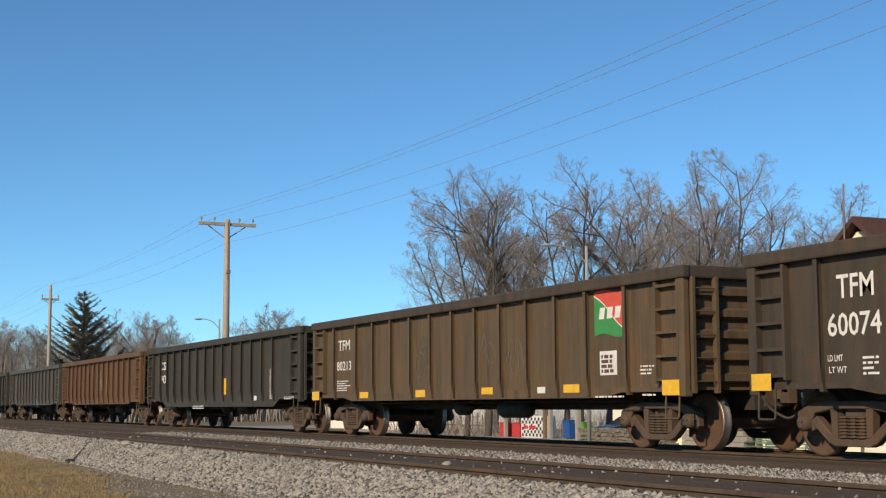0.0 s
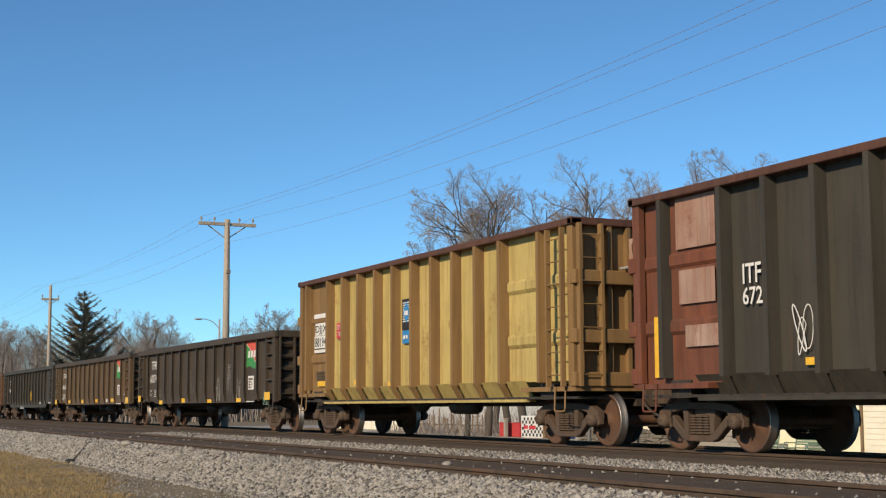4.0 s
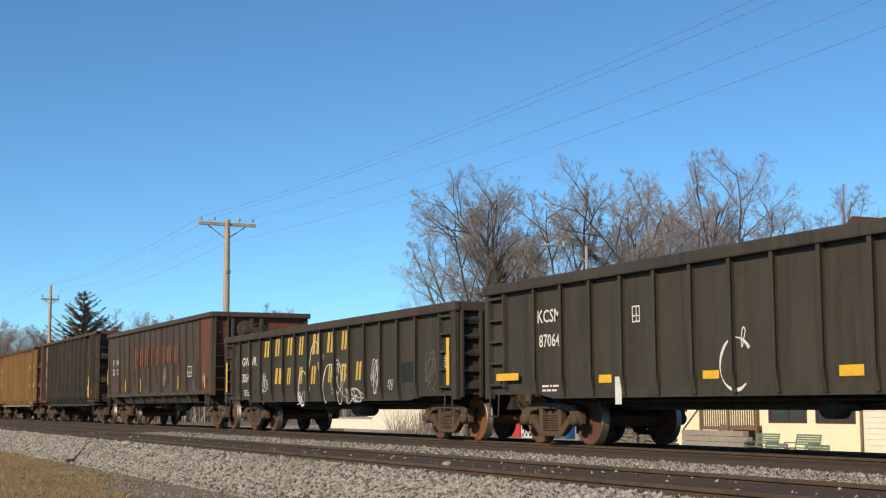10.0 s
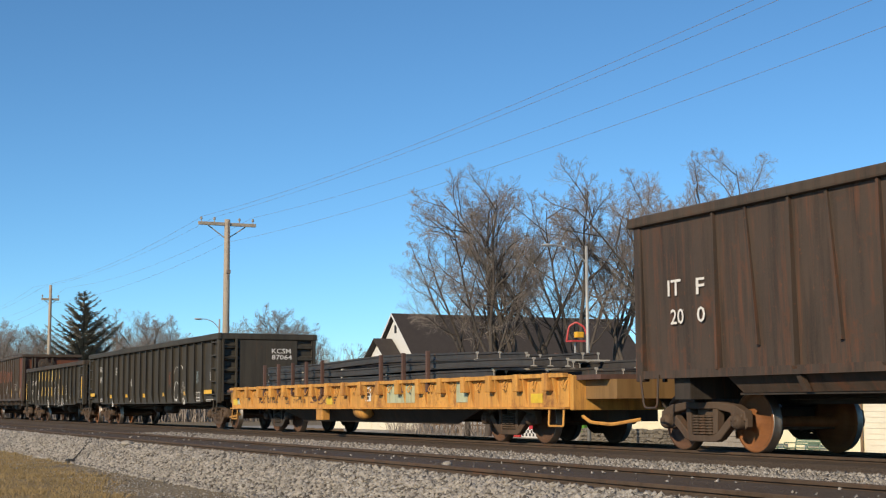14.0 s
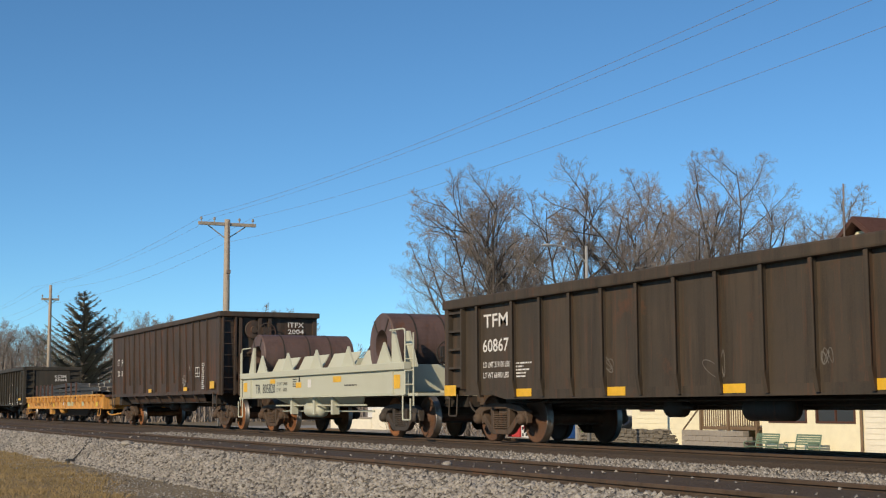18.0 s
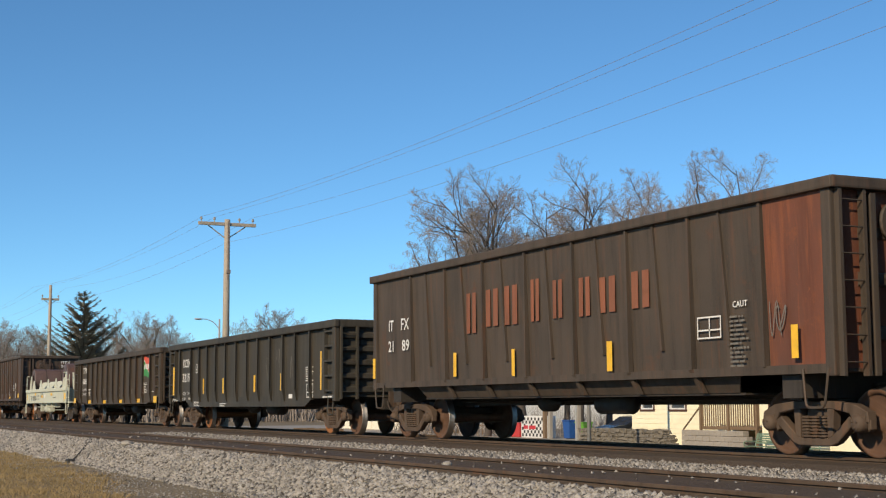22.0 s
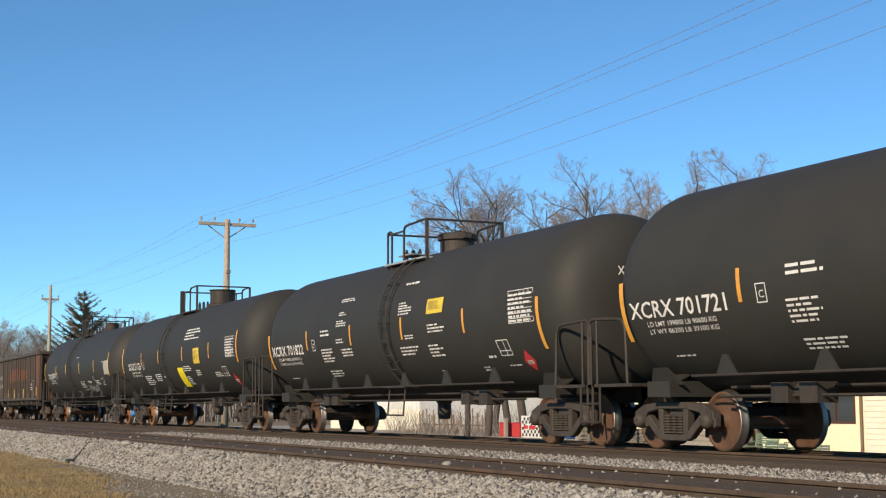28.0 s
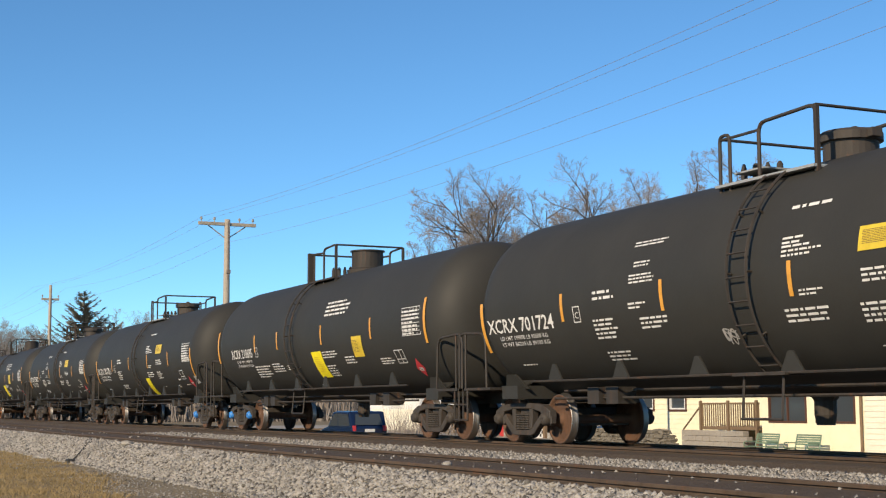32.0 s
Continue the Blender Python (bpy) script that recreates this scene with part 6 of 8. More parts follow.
part("wall", boxes((-57.9, -54.6, 41.6, 41.8, GZ + .02, 1.9)), m_sidewhite, sh)
part("side", boxes((-57.9, -57.7, 41.8, 44.0, GZ + .02, 1.9)), m_sidewhite, sh)
part("roof", boxes((-58.3, -54.2, 41.2, 44.3, 1.9, 2.05)), m_darkroof, sh)
settled(sh, 41.6)
fn = thing("timber_fence", "grey leaning timber fence with gaps", "fence")
r = random.Random(12)
for k in range(46):
    x = -87.2 + k * .23
    if r.random() < .8:
        bm = bmesh.new()
        box(bm, -.06, .06, -.02, .02, 0, r.uniform(1.1, 1.9))
        part("board", bm, m_wood, fn, at=pose(x, 44.0 + r.uniform(-.2, .2), GZ, 0, r.uniform(-6, 6), 0))
part("rail", boxes((-87.3, -76.6, 44.05, 44.1, GZ + .6, GZ + .7)), m_wood, fn)
settled(fn, 44.0)
wb = thing("low_white_wall", "long low pale painted wall of panels", "building")
part("wall", boxes((-110, -100.6, 46.0, 46.3, GZ, -.32)), m_sidewhite, wb)
for x0, x1 in ((-100.5, -97.6), (-97.5, -94.6), (-94.5, -91.0)):
    part("panel", boxes((x0, x1, 46.0, 46.3, GZ, .5)), m_sidewhite, wb)
part("coping", boxes((-110.1, -100.6, 45.9, 46.4, -.32, -.22)), m_concrete, wb)
settled(wb, 46.0)
for k in range(2):
    jk = thing("pallet_stack", "dark stack of old timber pallets", "pallets", "stacks by the line")
    x0 = -70.5 + 2.6 * k
    for j in range(5):
        for q in range(4):
            part("plank", boxes((x0, x0 + 2.2, 27.0 + q * .35, 27.25 + q * .35, GZ + .02 + j * .15, GZ + .05 + j * .15)), m_wood, jk)
        part("bearer", boxes((x0 + .1, x0 + .2, 27.0, 28.3, GZ + .05 + j * .15, GZ + .17 + j * .15), (x0 + 1.9, x0 + 2.0, 27.0, 28.3, GZ + .05 + j * .15, GZ + .17 + j * .15)), m_wood, jk)
    settled(jk, 27.0)


def gable_house(label, x, y0, y1, half, ze, za, wallmat, roofmat, vent=True):
    """House whose ridge runs away from the line, with its gable towards the line."""
    hs = thing("house", label, "house", "houses beyond the street")
    bm = bmesh.new()
    prism(bm, [(x - half, y0, GZ), (x - half, y0, ze), (x, y0, za - .1), (x + half, y0, ze), (x + half, y0, GZ)], (0, y1 - y0, 0))
    part("wall", bm, wallmat, hs)
    k = (za - ze) / half
    for s in (-1, 1):
        bm = bmesh.new()
        a, b = (x + s * (half + .4), ze - .4 * k), (x, za)
        prism(bm, [(a[0], y0 - .4, a[1]), (b[0], y0 - .4, b[1]), (b[0], y0 - .4, b[1] + .16), (a[0], y0 - .4, a[1] + .16)], (0, y1 - y0 + .8, 0))
        part("roof", bm, roofmat, hs)
        bm = bmesh.new()
        prism(bm, [(a[0], y0 - .44, a[1] - .06), (b[0], y0 - .44, b[1] - .06), (b[0], y0 - .44, b[1] + .16), (a[0], y0 - .44, a[1] + .16)], (0, .035, 0))
        part("bargeboard", bm, m_whitepaint, hs)
    if vent:
        part("gable_vent", boxes((x - .2, x + .2, y0 - .04, y0 - .005, za - 1.6, za - .9)), m_darkpatch, hs)
    return settled(hs, y0)


white = gable_house("white gabled house with a long dark shingle roof", -99.2, 47.7, 70.0, 4.7, 4.4, 8.85, m_whitepaint, m_darkroof)
bm = bmesh.new()
prism(bm, [(-102.2, 46.4, GZ), (-102.2, 46.4, 4.6), (-99.8, 46.4, 6.5), (-97.4, 46.4, 4.6), (-97.4, 46.4, GZ)], (0, 1.28, 0))
part("porch_front", bm, m_whitepaint, white)
for s in (-1, 1):
    bm = bmesh.new()
    prism(bm, [(-99.8 + s * 3.0, 45.9, 4.25), (-99.8, 45.9, 6.6), (-99.8, 45.9, 6.78), (-99.8 + s * 3.0, 45.9, 4.42)], (0, 1.7, 0))
    part("porch_roof", bm, m_darkroof, white)
gable_house("small grey house with a dark roof, far off", -190.0, 49.5, 56.5, 4.0, 3.3, 6.6, m_gray, m_darkroof, False)


# ---- trees ----


def bare_tree(seed, height, lean=0.0, spread=1.0, stems=3):
    """Winter tree: a bare lower trunk parts into rising leaders; limbs leave these higher up and end in rounded clouds of fine twigs."""
    r = random.Random(seed)
    tree = thing("tree", "tall bare winter tree with fine upswept twigs", "tree", "bare trees behind the street")
    wood, twig = bmesh.new(), bmesh.new()
    H = height
    # per level: shoots, first place along the parent, length and its scatter, opening, bend, rise, steps, sides
    LEVELS = ((stems, .55, .56, .10, .48, .11, .05, 9, 7), (8, .20, .44, .10, .88, .15, .05, 7, 5), (7, .24, .46, .12, .90, .19, .035, 5, 4), (8, .16, .48, .14, .90, .20, .03, 3, 3), (6, .12, .55, .15, .90, .22, .01, 2, 3))

    def way(p, d, length, n, bend, rise):
        pts, dirs = [p], [d]
        for i in range(n):
            d = (d + Vector((r.gauss(0, bend), r.gauss(0, bend), r.gauss(0, bend) * .5 + rise))).normalized()
            pts.append(pts[-1] + d * (length / n))
            dirs.append(d)
        return pts, dirs

    def grow(pts, dirs, length, rad, level):
        shoots, first, share, scatter, opening, bend, rise, steps, sides = LEVELS[level]
        n = len(pts) - 1
        turn = r.uniform(0, 6.283)
        for k in range(shoots):
            f = min(.999, first + (1 - first) * (k + r.uniform(.2, .9)) / shoots)
            if level == 0 and k == 0:
                f = .999
            i = min(n - 1, int(f * n))
            q, d = pts[i].lerp(pts[i + 1], f * n - i), dirs[i + 1]
            turn += 2.4 + r.uniform(-.5, .5)
            side = d.orthogonal().normalized()
            side.rotate(Matrix.Rotation(turn, 3, d))
            op = opening * r.uniform(.7, 1.25) * (spread if level < 2 else 1) * (.45 if level == 0 and k == 0 else 1)
            ln = (H if level == 0 else length) * (share + r.uniform(-scatter, scatter)) * (1.0 if level == 0 else 1.25 - .75 * f)
            rr = rad * ((.72 if k == 0 else .55) if level == 0 else .41 * (1.15 - .45 * f))
            rr = max(rr, H * .00036)
            p2, d2 = way(q, (d + side * op).normalized(), ln, steps, bend, rise)
            tube(wood if level < 2 else twig, p2, rr, sides, max(H * .00022, rr * (.22 if level < 2 else .4)), cap=False)
            if level + 1 < len(LEVELS):
                grow(p2, d2, ln, rr, level + 1)

    base, bd = way(Vector((0, 0, -.1)), Vector((lean, 0, 1)).normalized(), H * .30, 5, .045, .05)
    tube(wood, base, H * .0155, 8, H * .012, cap=False)
    grow(base, bd, H * .30, H * .013, 0)
    top = sorted(v.co.z for v in twig.verts)[int(len(twig.verts) * .998)]
    for bm in (wood, twig):
        bmesh.ops.scale(bm, vec=(height / top, height / top, height / top), verts=bm.verts[:])
    part("trunk", wood, m_bark, tree, smooth=True)
    part("crown", twig, m_twig, tree)
    return tree


HEIGHTS = (17.0, 18.0, 16.0, 17.5, 15.0)
kinds = [bare_tree(21, 17.0, .04), bare_tree(22, 18.0, -.05, 1.0, 3), bare_tree(23, 16.0, .1, 1.1), bare_tree(24, 17.5, .0, 1.0, 3), bare_tree(25, 15.0, -.06, 1.1, 4)]
placed = set()


def plant(k, x, y, scale=1.0, turn=0.0, base=GZ):
    m = pose(x, y, base, 0, 0, turn) @ Matrix.Scale(scale, 4)
    if k not in placed:
        placed.add(k)
        kinds[k].matrix_basis = m
    else:
        copy_thing(kinds[k], m)


def by_bearing(px_, d):
    a = math.atan((px_ - 784) / 2462.4)
    q = 1.1 * d / math.cos(a)
    return -math.sin(radians(64.742) - a) * q, math.cos(radians(64.742) - a) * q


r = random.Random(31)
# kind, bearing, depth, top above the eye as a slope
for k, px_, d, up in ((2, 826, 84, 300), (0, 862, 78, 420), (4, 900, 84, 380), (3, 925, 79, 398), (1, 968, 81, 402), (0, 1022, 77, 448), (3, 1076, 80, 440), (2, 1128, 79, 436), (1, 1186, 78, 432), (4, 1236, 82, 424),
                       (3, 1296, 84, 398), (0, 1346, 80, 404), (2, 1398, 83, 396), (1, 1452, 90, 360), (4, 1504, 95, 350), (3, 1556, 98, 345), (0, 1606, 96, 340), (2, 1000, 90, 392), (4, 1150, 92, 392), (1, 1268, 94, 372), (3, 876, 92, 350), (0, 1425, 96, 350)):
    plant(k, *by_bearing(px_, d), (1.0 * up / 2462.4 * 1.1 * d + .696 - GZ) / HEIGHTS[k], r.uniform(0, 360))
# a small tree on the verge whose shade falls across the shoulder
plant(1, -25.0, -8.6, .5, 40, -.76)
for k, px_, d, s in ((0, -10, 190, .92), (3, 12, 175, .84), (4, 30, 180, .88), (1, 48, 185, .84), (2, 66, 170, 0.81), (3, 84, 190, 0.91), (4, 200, 180, .88), (2, 222, 170, .82), (0, 246, 175, .90), (1, 268, 180, .94), (3, 290, 170, .90), (4, 312, 185, 0.81), (2, 340, 230, 0.72),
                    (0, 372, 235, 0.81), (1, 440, 200, 0.94), (4, 462, 190, 1.01), (2, 486, 195, 1.12), (3, 510, 190, 1.07), (0, 536, 200, 0.96), (4, 560, 205, 0.86), (1, 590, 230, 0.81), (2, 660, 240, 0.94), (0, 700, 250, 0.86), (4, 740, 240, 0.91), (3, 120, 200, 0.81), (1, 160, 210, 0.86),
                    (2, 4, 225, 0.95), (0, 22, 230, 0.98), (1, 40, 220, 0.92), (4, 58, 235, 1.05), (0, 76, 225, 0.95), (2, 98, 215, 0.95), (4, 140, 225, 0.95), (0, 182, 220, 1.05), (2, 206, 215, .95), (3, 232, 220, .95), (1, 254, 225, .98), (4, 280, 215, 1.05), (0, 302, 225, .92), (2, 326, 240, 0.85), (1, 352, 245, 0.7), (4, 473, 235, 1.05), (3, 497, 230, 1.12), (1, 524, 240, 1.05)):
    plant(k, *by_bearing(px_, d), s, r.uniform(0, 360))


def brush():
    """Low tangled undergrowth under the trees and along the far fields."""
    r = random.Random(77)
    bm = bmesh.new()
    for i in range(14000):
        px_ = r.uniform(690, 1600) if i < 3600 else r.uniform(-60, 700)
        d = r.uniform(88, 110) if i < 3600 else r.uniform(187, 275)
        a = radians(64.742) - math.atan((px_ - 784) / 2462.4)
        x, y = -math.sin(a) * d, math.cos(a) * d
        h = r.uniform(.5, 2.4) if i < 3600 else r.uniform(3.0, 11.0)
        p = Vector((x, y, GZ))
        q = p + Vector((r.gauss(0, .7), r.gauss(0, .9), h))
        w = .018 if i < 3600 else .07
        s = Vector((r.uniform(-1, 1), r.uniform(-1, 1), 0)).normalized() * w
        m = p.lerp(q, .55) + Vector((r.gauss(0, .2), r.gauss(0, .2), 0))
        a_, b_, c_, e_ = (bm.verts.new(v) for v in (p - s, p + s, m + s * .6, m - s * .6))
        bm.faces.new((a_, b_, c_, e_))
        bm.faces.new((e_, c_, bm.verts.new(q)))
    ob = part("undergrowth", bm, m_twig, None)
    tagged(ob, "brown tangled winter undergrowth below the trees", "undergrowth", kind="stuff")


brush()


def fir(x, y, h, w):
    """Open conifer: whorls of rising branches with upturned tips, each set with needle tufts."""
    tree = thing("fir_tree", "dark grey-green fir with open rising branches", "tree")
    r = random.Random(6)
    bm = bmesh.new()
    tube(bm, [(0, 0, -.1), (.05, 0, h * .5), (0, .05, h)], .20, 8, .03)
    crown = bmesh.new()
    z = h * .10
    while z < h * .985:
        f = z / h
        reach = w * (1 - f) ** .85 * (1.0 if f > .3 else .85) + .22
        n = 7 if f < .8 else 5
        a0 = r.uniform(0, 6.283)
        for k in range(n):
            ln = reach * r.uniform(.62, 1.12)
            a = a0 + k * 6.283 / n + r.uniform(-.3, .3)
            out = Vector((math.cos(a), math.sin(a), 0))
            across = Vector((-out.y, out.x, 0))
            lift = r.uniform(.25, .55) + .5 * f
            spine = [Vector((0, 0, z)) + out * ln * t + Vector((0, 0, ln * (lift * t - .30 * t * t + .22 * t ** 4))) for t in (0, .2, .4, .6, .8, 1.0)]
            tube(bm, spine, .03 + .012 * ln, 4, .008, cap=False)
            m = max(6, int(ln * 13))
            for q in range(m):
                t = .18 + .82 * (q + r.random()) / m
                i = min(4, int(t * 5))
                c = spine[i].lerp(spine[i + 1], t * 5 - i)
                for sgn in (-1, 1):
                    tip = c + across * sgn * (.16 + .20 * ln * (1.1 - t)) * r.uniform(.6, 1.2) + out * r.uniform(.10, .32) + Vector((0, 0, r.uniform(-.02, .20)))
                    wv = Vector((0, 0, .045)) + out * .06
                    crown.faces.new([crown.verts.new(v) for v in (c - wv, c + wv, tip)])
        z += h * .042 * r.uniform(.8, 1.2)
    part("trunk", bm, m_bark, tree)
    part("crown", crown, m_needle, tree)
    tree.matrix_basis = pose(x, y, GZ)


fir(-110.4, 21.0, 10.9, 5.4)


# ---- poles, wires and street lamps ----
def utility_pole(x, y, top, half=1.22, drop=0.0, girth=.17, pins=(-.9, -.45, .42, .9)):
    p = thing("utility_pole", "tall bleached timber utility pole with a crossarm", "utility pole", "poles along the line")
    bm = bmesh.new()
    tube(bm, [(x, y, GZ - .2), (x, y, top * .5), (x, y, top)], girth, 12, girth * .7)
    part("pole", bm, m_pole, p, smooth=True)
    arm = top - drop
    part("crossarm", bevelled(x - .06, x + .06, y - half, y + half, arm - .28, arm - .14, .01), m_pole, p)
    for s in (-1, 1):
        bm = bmesh.new()
        tube(bm, [(x - .08, y, arm - .28 - half * .45), (x - .08, y + s * half * .65, arm - .28)], .025, 5)
        part("brace", bm, m_pole, p)
    for yy in pins:
        bm = bmesh.new()
        lathe(bm, [(arm - .14, .02), (arm - .05, .02), (arm - .04, .055), (arm + .01, .06), (arm + .03, .04), (arm + .06, .05), (arm + .09, 0)], "z", 10, (x, y + yy * half, 0))
        part("insulator", bm, m_ceramic, p)
    bm = bmesh.new()
    tube(bm, [(x + .14, y, arm - .1), (x + .16, y, arm - 2.6)], .03, 6)
    box(bm, x + .12, x + .26, y - .05, y + .1, arm - 2.35, arm - 2.2)
    part("conduit", bm, m_wire, p)
    return p


utility_pole(-57.75, 17.0, 8.72, half=1.27)
utility_pole(-95.2, 15.9, 8.85, .58, .75, .14, (-.9, .9))
utility_pole(-13.7, 18.1, 8.77)
utility_pole(-135.3, 15.0, 8.57)
utility_pole(15.8, 18.9, 8.77)


def wire(a, b, sag, rr=.0045):
    w = thing("overhead_wire", "thin dark overhead wire between the poles", "wire", "wires along the line")
    bm = bmesh.new()
    a, b = Vector(a), Vector(b)
    pts = []
    for i in range(15):
        t = i / 14
        q = a.lerp(b, t)
        q.z -= sag * 4 * t * (1 - t)
        pts.append(q)
    tube(bm, pts, rr, 4)
    part("strand", bm, m_wire, w)


line = ((-135.3, 15.0, 8.57), (-95.2, 15.9, 8.6), (-57.75, 17.0, 8.72), (-13.7, 18.1, 8.77), (15.8, 18.9, 8.77))
for (x0, y0, t0), (x1, y1, t1) in zip(line, line[1:]):
    for dy, dz, sag in ((-1.12, .08, .52), (-.55, .08, .42), (1.1, .12, .55), (0, -1.0, .45)):
        wire((x0, y0 + dy, t0 + dz), (x1, y1 + dy, t1 + dz), sag)


def street_lamp(x, y, top, reach, turn=0.0):
    s = thing("street_lamp", "slim steel street lamp with a curved arm", "street lamp", "street lamps")
    bm = bmesh.new()
    tube(bm, [(0, 0, 0), (0, 0, top - GZ)], .09, 10, .065)
    part("pole", bm, m_galv, s, smooth=True)
    bm = bmesh.new()
    z = top - GZ
    tube(bm, rounded([(0, 0, z - .75), (0, -reach * .35, z - .2), (0, -reach * .8, z - .02), (0, -reach, z - .02)], .6, 5), .035, 6)
    part("arm", bm, m_galv, s)
    bm = bmesh.new()
    lathe(bm, [(-reach - .62, 0), (-reach - .6, .05), (-reach - .35, .13), (-reach - .1, .10), (-reach + .05, .04), (-reach + .05, 0)], "y", 12, (0, 0, z - .03))
    bmesh.ops.scale(bm, vec=(1, 1, .6), verts=bm.verts[:], space=Matrix.Translation((0, 0, -(z - .03))))
    part("lamp_head", bm, m_galv, s, smooth=True)
    s.matrix_basis = pose(x, y, GZ, 0, 0, turn)


street_lamp(-51.6, 31.25, 7.56, 1.55, -2)
street_lamp(-100.9, 29.2, 7.2, 1.3, -2)
street_lamp(-162.4, 30.0, 7.12, 1.4, -2)


# ---- cars on the street ----
def road_car(label, paintm, L=4.7, W=1.85, Hh=1.75, name="car"):
    c = thing(name, label, "car")
    bm = bmesh.new()
    h = L / 2
    side = [(-h, .38), (-h + .05, .72), (-h + .9, .92), (-h + 1.35, .98), (-h + 2.1, Hh - .06), (-h + 2.5, Hh), (h - .45, Hh - .02), (h - .12, 1.05), (h - .02, .95), (h, .42), (h - .1, .30), (-h + .1, .28)]
    prism(bm, [(x, -W / 2, z) for x, z in side], (0, W, 0))
    bmesh.ops.bevel(bm, geom=[e for e in bm.edges], offset=.07, segments=2, affect="EDGES", profile=.6)
    part("body", bm, paintm, c, smooth=False)
    for s in (-1, 1):
        y = s * (W / 2 + .004)
        for pts in (((-h + 1.55, 1.02), (-h + 2.2, Hh - .16), (-h + 2.75, Hh - .12), (-h + 2.75, 1.02)), ((-h + 2.85, 1.02), (-h + 2.85, Hh - .12), (h - .6, Hh - .16), (h - .35, 1.02))):
            bm = bmesh.new()
            prism(bm, [(x, y, z) for x, z in pts], (0, -s * .012, 0))
            part("side_window", bm, m_glass, c)
    bm = bmesh.new()
    prism(bm, [(h - .09, -W / 2 + .2, 1.08), (h - .09, W / 2 - .2, 1.08), (h - .35, W / 2 - .3, Hh - .14), (h - .35, -W / 2 + .3, Hh - .14)], (.02, 0, 0))
    part("rear_window", bm, m_glass, c)
    part("bumper", bevelled(h - .08, h + .08, -W / 2 + .05, W / 2 - .05, .36, .56, .03), m_rubber, c)
    part("number_plate", boxes((h + .005, h + .012, -.26, .26, .74, .88)), m_whitepaint, c)
    for s in (-1, 1):
        part("tail_light", bevelled(h - .10, h - .005, *sorted((s * (W / 2 - .22), s * (W / 2 - .04))), .78, 1.05, .02), m_red, c)
        part("head_light", bevelled(-h + .0, -h + .10, *sorted((s * (W / 2 - .42), s * (W / 2 - .08))), .62, .78, .02), m_whitepaint, c)
    for x in (-h + .85, h - .9):
        for s in (-1, 1):
            bm = bmesh.new()
            lathe(bm, [(-.11, 0), (-.11, .22), (-.10, .30), (-.06, .345), (.06, .345), (.10, .30), (.10, .0)], "y", 20)
            wh = part("wheel", bm, m_rubber, c, at=pose(x, s * (W / 2 - .10), .345))
            bm = bmesh.new()
            lathe(bm, [(s * .112, 0), (s * .114, .06), (s * .108, .20), (s * .10, .215)], "y", 14)
            part("rim", bm, m_galv, wh)
    return c


suv = road_car("dark blue car driving along the street", m_carblue_shaded)
parked = road_car("black car parked beside the cottage", m_carblack, 4.6, 1.8, 1.45)
parked.matrix_basis = pose(-60.7, 39.3, GZ + .02, 0, 0, 90)

# red and yellow ornament on a post by the lamp
orn = thing("red_ornament", "red metal frame ornament with yellow piece on a post", "ornament")
bm = bmesh.new()
tube(bm, [(-52.3, 35.3, GZ), (-52.3, 35.3, 4.0)], .05, 8)
part("post", bm, m_galv, orn)
bm = bmesh.new()
tube(bm, rounded([(-52.6, 35.0, 4.05), (-52.5, 35.1, 4.8), (-52.3, 35.4, 5.0), (-52.1, 35.7, 4.75), (-52.0, 35.9, 4.05)], .12), .05, 6)
box(bm, -52.6, -52.0, 34.95, 35.9, 3.98, 4.06)
part("frame", bm, m_redplastic, orn)
part("badge", bevelled(-52.4, -52.1, 35.3, 35.7, 4.2, 4.5, .04), m_yellow, orn)
settled(orn, 35.3)

# ---- painted marks on the cars' near sides ----
m_chalkdim = plain("faint grey chalk", (0.17, 0.155, 0.135), 0.9, vary=0.25, scale=20)
m_chalkgreen = plain("pale green spray paint", (0.22, 0.34, 0.26), 0.8, vary=0.25, scale=20)
m_chalkblue = plain("pale blue spray paint", (0.26, 0.34, 0.38), 0.8, vary=0.25, scale=20)
SIDE = {}
for c, d in ((djjx, .142), (itf, .142)):
    SIDE[c.name] = -HW + d - .004


def side_of(car):
    return SIDE.get(car.name, -HW + (.092 if car.name.startswith("gondola") else .034))


def word(car, text, x, z, w, h, mt=None):
    decal("lettering", on_side(letters(text, h, .012, width=w), x, side_of(car), z), mt or m_white, car)


def inkword(car, text, x, z, w, h):
    decal("lettering", on_side(letters(text, h, .01, width=w), x, side_of(car) - .004, z), m_blackink, car)


def note(car, x, z, w, h, mt=None):
    n = max(1, min(14, round(h / .06)))
    decal("stencil_block", on_side(bars(rnd, w, h, n), x, side_of(car), z), mt or m_white, car)


def inknote(car, x, z, w, h):
    note(car, x, z, w, h, m_blackink)


def rednote(car, x, z, w, h):
    note(car, x, z, w, h, m_letterorange)


def proud(car, x):
    """Face for reflectors: those at the ladder bays stand in front of the rungs."""
    if car.name.startswith("gondola") and not -6.95 < x < 6.85 or car is itf and x > 5:
        return -HW - .008
    return side_of(car) - (.05 if car in (sul1, sul2, sul3) and abs(x) > 6.6 else .002)


def plate(car, x, z, w, h):
    decal("reflector", on_side(sheet(w, h), x, proud(car, x), z), m_yellow, car, "yellow reflective plate")


def strip(car, x, z, w, h):
    decal("reflector", on_side(sheet(max(w * (.6 if car in (sul1, sul2, sul3) else 1), .09), h), x, proud(car, x), z), m_yellow, car, "yellow upright reflective strip")


def label(car, x, z, w, h):
    decal("white_patch", on_side(sheet(w, h), x, side_of(car) - .001, z), m_oldwhite if car is itf else m_white, car, "white painted patch")


